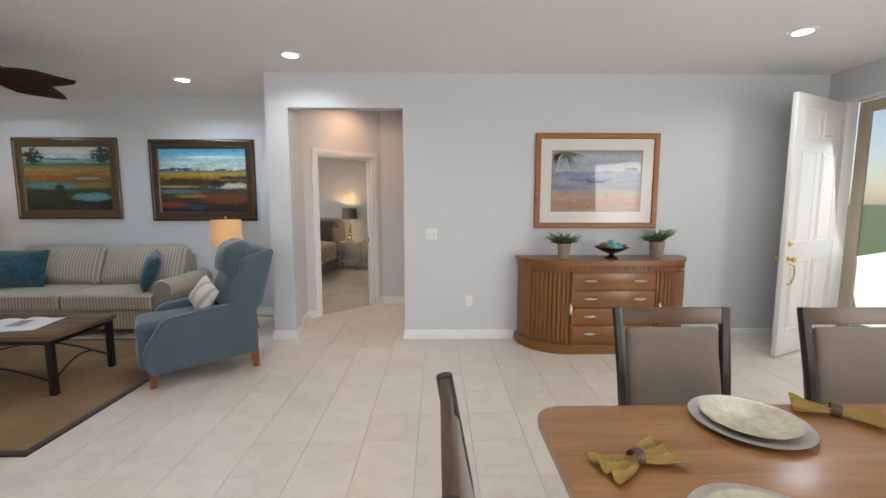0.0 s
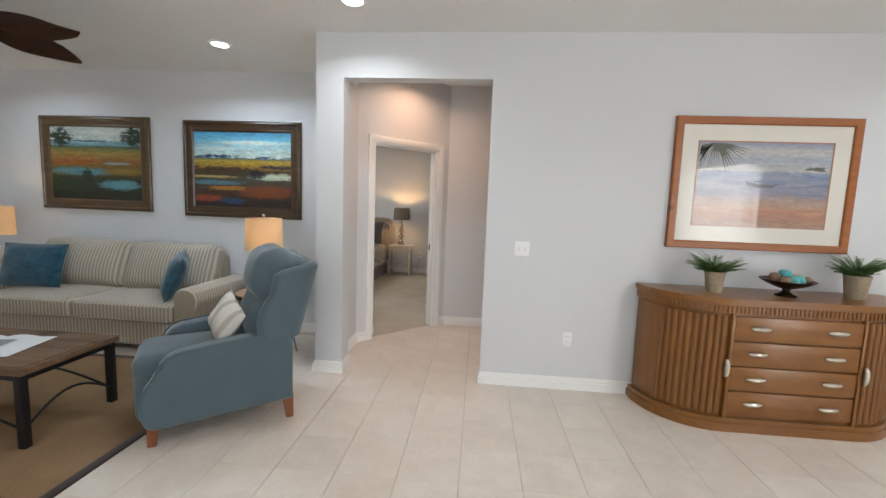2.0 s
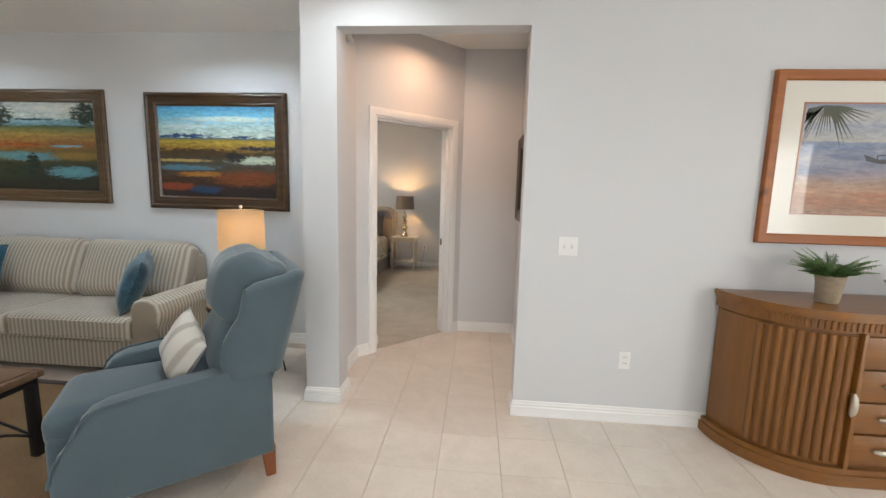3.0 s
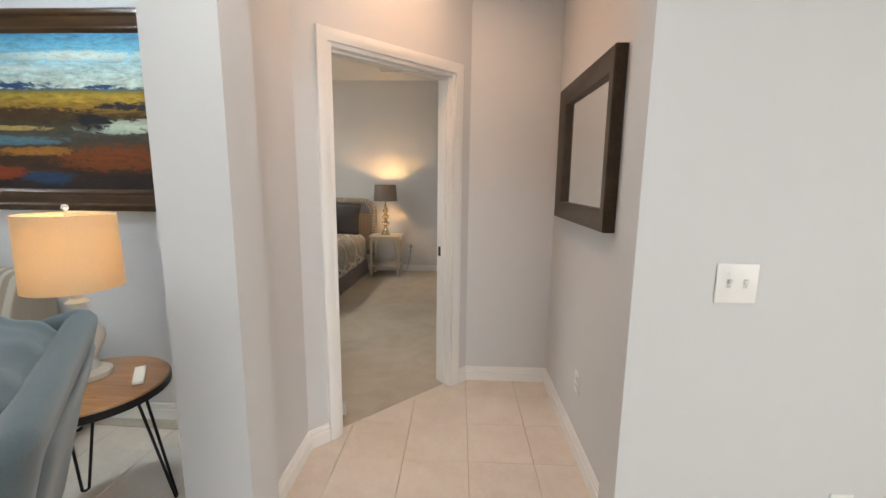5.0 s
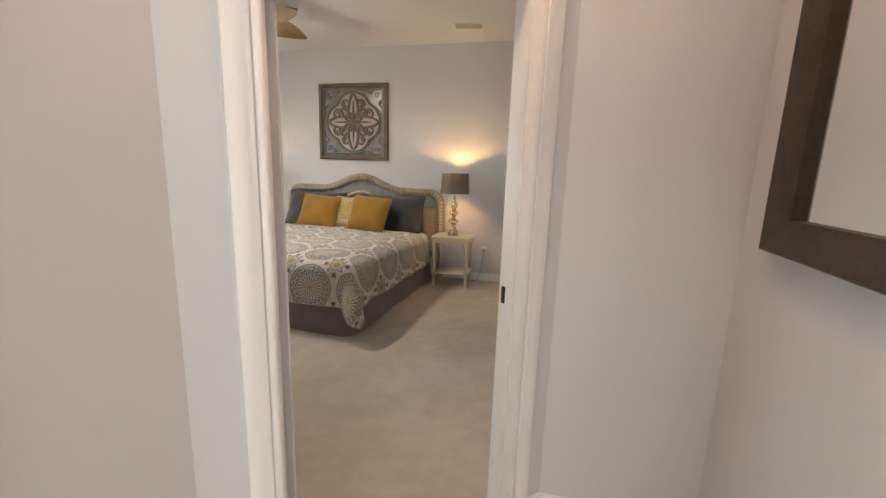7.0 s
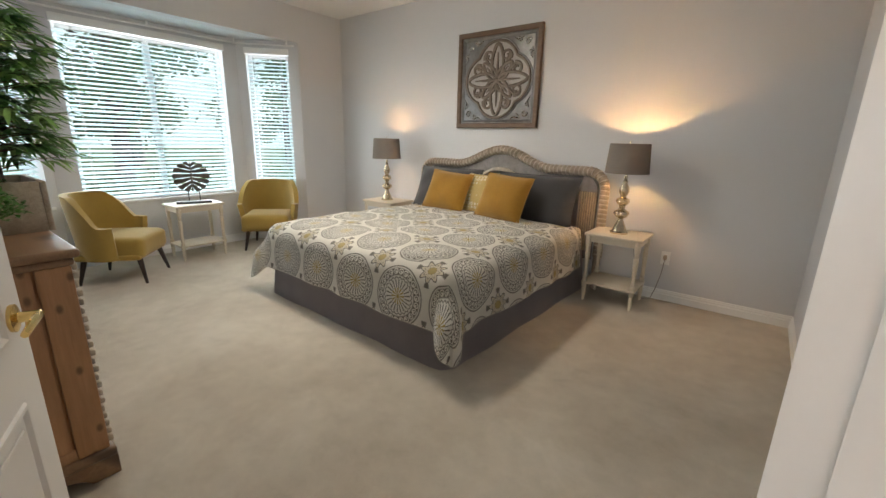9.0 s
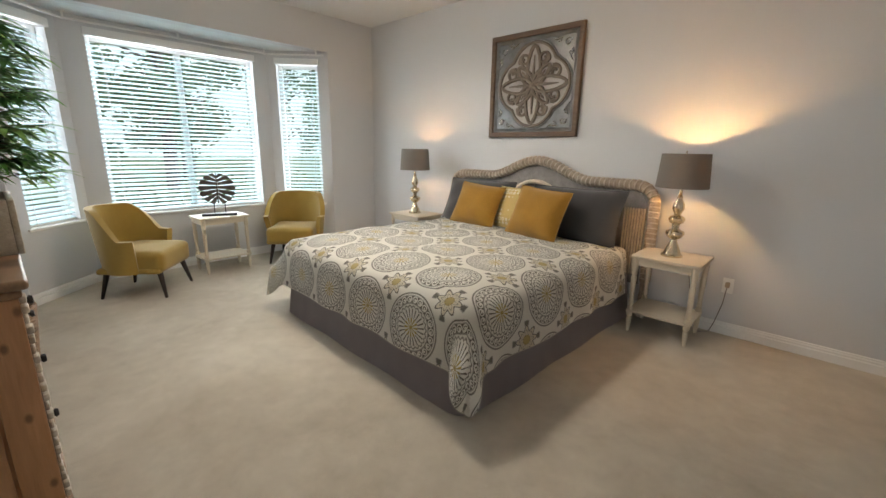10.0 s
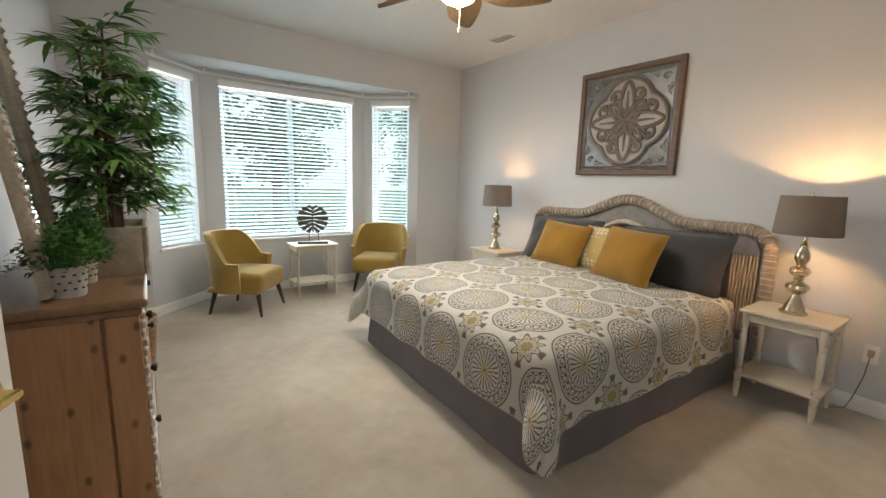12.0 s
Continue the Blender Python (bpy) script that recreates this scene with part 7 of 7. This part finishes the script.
lm = thing("leaning_mirror", pose(-2.86, 1.34, TOPZ, -7, 0, 180), "tall mirror in a carved whitewashed frame leaning on the dresser", "mirror")
bm = moulding(bmesh.new(), 0.44, 1.22, [(0, 0.0), (0, 0.02), (0.01, 0.034), (0.035, 0.030), (0.05, 0.036), (0.062, 0.026), (0.075, 0.02), (0.075, 0.0)])
bm.transform(Matrix.Translation((0, 0, 0.615)))
fr = part("frame", bm, WHITEWASH, lm, "whitewashed carved wooden frame")
bm = bmesh.new()
for k in range(34):
    for sx in (-1, 1):
        bmesh.ops.create_icosphere(bm, subdivisions=1, radius=0.011, matrix=Matrix.Translation((sx * 0.192, -0.034, 0.03 + k * 0.0353)))
for k in range(11):
    for z in (0.022, 1.208):
        bmesh.ops.create_icosphere(bm, subdivisions=1, radius=0.011, matrix=Matrix.Translation((-0.17 + k * 0.034, -0.034, z)))
part("beading", bm, WHITEWASH, fr, "row of carved whitewashed beads")
part("glass", boxes((-0.15, 0.15, -0.012, -0.006, 0.07, 1.16)), MIRROR, lm, "clear mirror glass")

bk = thing("basket", pose(-4.33, 1.46, 0.004), "brown woven basket on the carpet beside the dresser", "basket")
WILLOW = wood("basket_willow", (0.12, 0.06, 0.025), (0.30, 0.17, 0.08), "z", 0.6)
for k in range(15):
    z = 0.012 + k * 0.024
    rr = 0.145 + 0.035 * k / 14
    coil = [(rr * math.cos(a), rr * math.sin(a), z + 0.004 * math.sin(a * 12 + k * math.pi)) for a in [2 * math.pi * i / 48 for i in range(48)]]
    part("coil", tube(bmesh.new(), coil, 0.0135, 6, True), WILLOW, bk)
bm = bmesh.new()
lathe(bm, [(0, 0), (0.14, 0), (0.14, 0.012), (0, 0.012)], seg=30)
part("bottom", bm, WILLOW, bk)

# ---- bedroom fan, vents, door leaf ----
ceiling_fan(pose(-3.17, 3.38, BCEIL), 0.10, BLADE_TAN, surface("antique_brass_fan", (0.42, 0.33, 0.18), 0.35, 0.9), 5, radians(-8), "brass ceiling fan with tan leaf-shaped blades and a lit bowl", True, 0.54, 0.26)
lamp("fan_light", "AREA", look((-3.17, 3.38, BCEIL - 0.40), (-3.17, 3.38, 0)), 22, (1.0, 0.93, 0.84), 0.40, 170)
lamp("fan_bulb_light", "POINT", pose(-3.17, 3.38, BCEIL - 0.43), 17, (1.0, 0.88, 0.74), 0.12)


def vent(m):
    t = thing("ceiling_vent", m, "white louvred ceiling vent with dark slots", "vent", "ceiling vents")
    part("frame", boxes((-0.155, 0.155, -0.08, -0.062, -0.008, 0), (-0.155, 0.155, 0.062, 0.08, -0.008, 0), (-0.155, -0.137, -0.062, 0.062, -0.008, 0), (0.137, 0.155, -0.062, 0.062, -0.008, 0), bev=0.002), TRIM, t)
    part("backing", boxes((-0.137, 0.137, -0.062, 0.062, -0.002, -0.0005)), DARKSLOT, t)
    for k in range(7):
        bm = bmesh.new()
        box(bm, -0.137, 0.137, -0.006, 0.006, -0.001, 0.001, 0, 1, pose(0, -0.054 + k * 0.018, -0.006, 40))
        part("slat", bm, TRIM, t)
    return t


vent(pose(-1.44, 4.67, BCEIL, 0, 0, 10))
vent(pose(-4.23, 4.77, BCEIL))

dl = tagged(new("door_3"), "white panelled bedroom door swung open, brass lever", "door", kind="structure")
hx, hy = along(DOOR0 + 0.020, 0.134)
dl.matrix_world = pose(hx, hy, 0.014, 0, 0, 158.5)
leafm, pans = six_panels(0.805, 2.015, 0.036)
leafm.transform(Matrix.Translation((0.004, -0.018, 0)))
slab = part("leaf", leafm, DOORPAINT, dl)
for p in pans:
    p.transform(Matrix.Translation((0.004, -0.018, 0)))
    part("panel", p, DOORPAINT, slab)
for s, y in ((-1, -0.036), (1, 0.0)):
    bm = bmesh.new()
    lathe(bm, [(0, 0), (0.030, 0), (0.030, 0.007), (0.012, 0.012), (0.011, 0.045), (0, 0.046)], seg=20, m=pose(0.745, y, 0.93, 90 if s < 0 else -90))
    tube(bm, [(0.755, y + s * 0.042, 0.93), (0.70, y + s * 0.046, 0.932), (0.645, y + s * 0.044, 0.925)], [0.009, 0.0085, 0.007], 8)
    part("lever", bm, BRASS, dl, "polished brass lever handle")
for z in (0.22, 1.02, 1.80):
    bm = tube(bmesh.new(), [(-0.003, 0.004, z - 0.045), (-0.003, 0.004, z + 0.045)], 0.007, 8)
    part("hinge", bm, BRASS, dl)
sp = boxes((DOOR1 - 0.0195, DOOR1 - 0.0178, 0.090, 0.118, 0.90, 0.965))
part("strike_plate", sp, BRONZE, door_frame, "dark metal strike plate")

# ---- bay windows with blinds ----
# White slats with bluish daylight put into their base and translucent colours.
SLAT = shade_cloth("daylit_blind_slat", (0.66, 0.75, 0.77), (0.50, 0.64, 0.67), 0.36)
for k in range(3):
    m, ln = bay_frame(k)
    x0, x1, z0, z1 = WINDOWS[k]
    w = tagged(new("window_%d" % (k + 1)), "white framed bay window behind white slatted blinds", "window", kind="structure")
    w.matrix_world = m
    f = 0.045
    part("window_frame", boxes((x0, x0 + f, 0.085, 0.138, z0, z1), (x1 - f, x1, 0.085, 0.138, z0, z1), (x0 + f, x1 - f, 0.085, 0.138, z0, z0 + f), (x0 + f, x1 - f, 0.085, 0.138, z1 - f, z1), bev=0.003), TRIM, w)
    cuts = [x0 + f, x1 - f]
    if k == 1:
        mid = (x0 + x1) / 2
        part("mullion", boxes((mid - 0.03, mid + 0.03, 0.08, 0.135, z0 + f, z1 - f), bev=0.003), TRIM, w)
        cuts = [x0 + f, mid - 0.03, mid + 0.03, x1 - f]
    for a, c in zip(cuts[::2], cuts[1::2]):
        p = part("pane", boxes((a, c, 0.108, 0.112, z0 + f, z1 - f)), GLASS, w)
        p.visible_shadow = False
    part("window_sill", boxes((x0 - 0.03, x1 + 0.03, -0.022, 0.085, z0 - 0.022, z0 + 0.001), bev=0.004), TRIM, w)
    bl = tagged(new("window_blind"), "white horizontal slatted blind, lowered and half open", "window blind", "bay window blinds")
    bl.matrix_world = m
    part("headrail", boxes((x0 - 0.012, x1 + 0.012, -0.03, 0.045, z1 - 0.015, z1 + 0.055), bev=0.004), TRIM, bl)
    n = int((z1 - z0 - 0.06) / 0.043)
    for s in range(n):
        bm = bmesh.new()
        z = z0 + 0.035 + s * 0.043
        box(bm, x0 + 0.006, x1 - 0.006, -0.024, 0.024, -0.0012, 0.0012, 0, 1, pose(0, 0.052, z, 26))
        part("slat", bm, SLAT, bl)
    part("bottom_rail", boxes((x0 + 0.004, x1 - 0.004, 0.034, 0.07, z0 + 0.004, z0 + 0.022), bev=0.003), TRIM, bl)
    for x in ([x0 + 0.09, x1 - 0.09] if k != 1 else [x0 + 0.12, (x0 + x1) / 2, x1 - 0.12]):
        part("ladder_cord", boxes((x - 0.0015, x + 0.0015, 0.026, 0.028, z0 + 0.02, z1 - 0.01), (x - 0.0015, x + 0.0015, 0.076, 0.078, z0 + 0.02, z1 - 0.01)), TRIM, bl)

rod = thing("curtain_rod", pose(0, 0, 0), "slim white curtain rod following the bay below its ceiling", "curtain rod")
line = [(-5.47, 1.72, 2.395), (-5.93, 2.20, 2.395), (-5.93, 4.00, 2.395), (-5.47, 4.48, 2.395)]
part("rod", tube(bmesh.new(), line, 0.010, 8), TRIM, rod)
for x, y in ((-5.53, 1.78), (-5.93, 2.22), (-5.93, 3.10), (-5.93, 3.98), (-5.53, 4.42)):
    part("bracket", boxes((x - 0.008, x + 0.008, y - 0.008, y + 0.008, 2.385, 2.4515)), TRIM, rod)
cord = thing("lamp_cord", pose(0, 0, 0), "thin clear lamp cord hanging from a plug in the outlet", "power cord")
part("plug", boxes((-1.262, -1.232, 5.183, 5.214, 0.375, 0.415), bev=0.006), surface("clear_brown_plastic", (0.42, 0.33, 0.26), 0.35), cord)
part("cable", tube(bmesh.new(), [(-1.247, 5.19, 0.376), (-1.255, 5.175, 0.25), (-1.285, 5.17, 0.10), (-1.31, 5.16, 0.016), (-1.37, 5.12, 0.009), (-1.40, 5.16, 0.010), (-1.44, 5.185, 0.05), (-1.50, 5.187, 0.40), (-1.53, 5.17, 0.59)], 0.003, 6), surface("grey_brown_cable", (0.16, 0.13, 0.11), 0.5), cord)

for ob in list(scene.objects):
    if ob.parent is None and ob not in BUILT:
        ob.location.y += HALL

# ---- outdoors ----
# Self-lit sheet standing in for bright hazy sky beyond the trees.
bd = solid("backdrop", boxes((-60.2, -60, -70, 80, -1, 26)), glowing("glowing_haze_sheet", (0.70, 0.96, 1.0), 0.62), kind="structure")
GRASS = surface("lawn_grass", (0.075, 0.13, 0.03), 0.9, big=1.5, fine=40, var=0.4, relief=0.6, dist=0.02)
PATH_ = surface("pale_driveway", (0.42, 0.41, 0.38), 0.9, big=1.0, fine=40, var=0.1)
solid("ground", boxes((-900, 900, -900, 900, -0.35, -0.13)), GRASS, kind="structure")
solid("pavement", boxes((-14.5, -11.0, -10, 18, -0.13, -0.115)), PATH_, kind="structure")
BARK = surface("pine_bark", (0.13, 0.095, 0.07), 0.9, big=6, fine=30, var=0.35, relief=0.8, dist=0.02)
TREELEAF = surface("tree_leaf", (0.20, 0.30, 0.15), 0.6, big=0.8, fine=6, var=0.5)
SHRUBLEAF = surface("shrub_leaf", (0.14, 0.25, 0.05), 0.6, big=2, fine=12, var=0.4)


def clump(bm, c, r, n, rng, size):
    for _ in range(n):
        v = Vector((rng.gauss(0, 1), rng.gauss(0, 1), rng.gauss(0, 1))).normalized() * r * rng.uniform(0.35, 1.0)
        p = Vector(c) + Vector((v.x, v.y, v.z * 0.75))
        u = Vector((rng.uniform(-1, 1), rng.uniform(-1, 1), rng.uniform(-0.6, 0.6))).normalized()
        w = u.orthogonal().normalized()
        s = size * rng.uniform(0.6, 1.3)
        bm.faces.new([bm.verts.new(q) for q in (p - u * s, p + w * s * 0.45, p + u * s, p - w * s * 0.45)])


rng = random.Random(31)
for k in range(15):
    x, y = -rng.uniform(11, 26), -6 + k * 1.35 + rng.uniform(-0.8, 0.8)
    hgt = rng.uniform(7, 11)
    t = thing("tree", pose(x, y, -0.14), "tall green garden tree with a slender trunk", "tree", "trees beyond the bay window")
    bm = bmesh.new()
    lean = rng.uniform(-0.4, 0.4)
    tube(bm, [(lean * f * f, 0, hgt * 0.85 * f) for f in [i / 6 for i in range(7)]], [0.16 - 0.018 * i for i in range(7)], 9)
    for _ in range(9):
        z, a = rng.uniform(1.6, hgt * 0.8), rng.uniform(0, 6.28)
        tube(bm, [(0, 0, z), (math.cos(a) * 0.9, math.sin(a) * 0.9, z + 0.4), (math.cos(a) * 1.7, math.sin(a) * 1.7, z + 0.6)], [0.045, 0.03, 0.01], 5)
    part("trunk", bm, BARK, t)
    bm = bmesh.new()
    for _ in range(22):
        z = rng.uniform(1.2, hgt)
        a, q = rng.uniform(0, 6.28), rng.uniform(0.2, 1.9)
        clump(bm, (math.cos(a) * q, math.sin(a) * q, z), rng.uniform(0.5, 0.9), 90, rng, 0.13)
    part("crown", bm, TREELEAF, t)
for k in range(9):
    t = thing("shrub", pose(-rng.uniform(7.3, 9.0), 0.2 + k * 0.75, -0.14), "rounded bright green garden shrub", "shrub", "shrubs below the bay window")
    bm = bmesh.new()
    for _ in range(9):
        clump(bm, (rng.uniform(-0.35, 0.35), rng.uniform(-0.35, 0.35), rng.uniform(0.25, 0.85 if k > 3 else 0.4)), 0.33, 110, rng, 0.05)
    part("foliage", bm, SHRUBLEAF, t)
    bm = bmesh.new()
    for _ in range(5):
        tube(bm, [(0, 0, 0), (rng.uniform(-0.25, 0.25), rng.uniform(-0.25, 0.25), 0.5)], [0.02, 0.008], 5)
    part("stems", bm, BARK, t)

# ---- floor tiles ----
def tile_mat():
    mat, nt, b = node_mat("cream_stone_tile")
    v = coords(nt)
    info = nt.nodes.new("ShaderNodeObjectInfo")
    geo = nt.nodes.new("ShaderNodeNewGeometry")
    rnd = mth(nt, "FRACT", mth(nt, "ADD", info.outputs["Random"], geo.outputs["Random Per Island"]))
    gv = nd(nt, "Combine XYZ".replace(" ", ""), X=mth(nt, "MULTIPLY", rnd, 37.0), Y=mth(nt, "MULTIPLY", rnd, 11.0))
    add = nt.nodes.new("ShaderNodeVectorMath")
    nt.links.new(v, add.inputs[0])
    nt.links.new(gv.outputs[0], add.inputs[1])
    n1, n2 = noise_of(nt, add.outputs[0], 6.0, 5.0, 0.6, 0.5), noise_of(nt, add.outputs[0], 45.0, 3.0)
    mix = mth(nt, "ADD", mth(nt, "ADD", mth(nt, "MULTIPLY", n1, 0.6), mth(nt, "MULTIPLY", n2, 0.3)), mth(nt, "MULTIPLY", rnd, 0.14))
    nt.links.new(ramp(nt, mix, (0.30, (0.62, 0.54, 0.465)), (0.72, (0.76, 0.69, 0.61))), b.inputs["Base Color"])
    nt.links.new(mth(nt, "ADD", mth(nt, "MULTIPLY", n2, 0.18), 0.28), b.inputs["Roughness"])
    bump(nt, b, n2, 0.06, 0.001)
    return mat


TILE = tile_mat()
TP, TG, TGY = 0.33, 0.0024, 0.0005


def tile_bm(bm, x, y):
    a, c = TP - TG, TP - TGY
    e, g = 0.002, 0.0003
    lo = [bm.verts.new((x + u * a, y + w * c, -0.008)) for u, w in ((0, 0), (1, 0), (1, 1), (0, 1))]
    mi = [bm.verts.new((x + u * a, y + w * c, -0.0015)) for u, w in ((0, 0), (1, 0), (1, 1), (0, 1))]
    hi = [bm.verts.new((x + e + u * (a - 2 * e), y + g + w * (c - 2 * g), 0.0)) for u, w in ((0, 0), (1, 0), (1, 1), (0, 1))]
    bm.faces.new(hi)
    for a_, b_ in ((lo, mi), (mi, hi)):
        for k in range(4):
            bm.faces.new((a_[k], a_[(k + 1) % 4], b_[(k + 1) % 4], b_[k]))


one = bmesh.new()
tile_bm(one, 0, 0)
TILEMESH = mesh_of("tile", one, TILE, 8)
rest = bmesh.new()
spots = []
i0, i1 = int((-6.6 + 0.765) / TP) - 2, int((4.35 + 0.765) / TP) + 1
j0, j1 = int((-8.0 - 1.045) / TP) - 1, 3
for i in range(i0, i1):
    for j in range(j0, j1):
        x, y = -0.765 + i * TP, 1.045 + j * TP
        if x + TP < -6.6 or x > 4.35 or y > 1.0 and (x < -1.6 or x > 0.13) or y > 0.0 and x > 0.13 or y + TP < -8.0:
            continue
        if y - x > 2.45:
            if not (x < -1.386 and y < 1.0):
                continue
        spots.append((x, y))
near = sorted(spots, key=lambda p: (p[0] - 0.0) ** 2 * 0.6 + (p[1] + 1.2) ** 2)[:300]
chosen = set(near)
for x, y in spots:
    if (x, y) in chosen:
        ob = new("tile", TILEMESH)
        ob.location = (x, y, 0)
        ob.parent = floor
    else:
        tile_bm(rest, x, y)
ob = new("tiles", mesh_of("tiles", rest, TILE, 8))
ob.parent = floor
tagged(ob, kind="stuff")
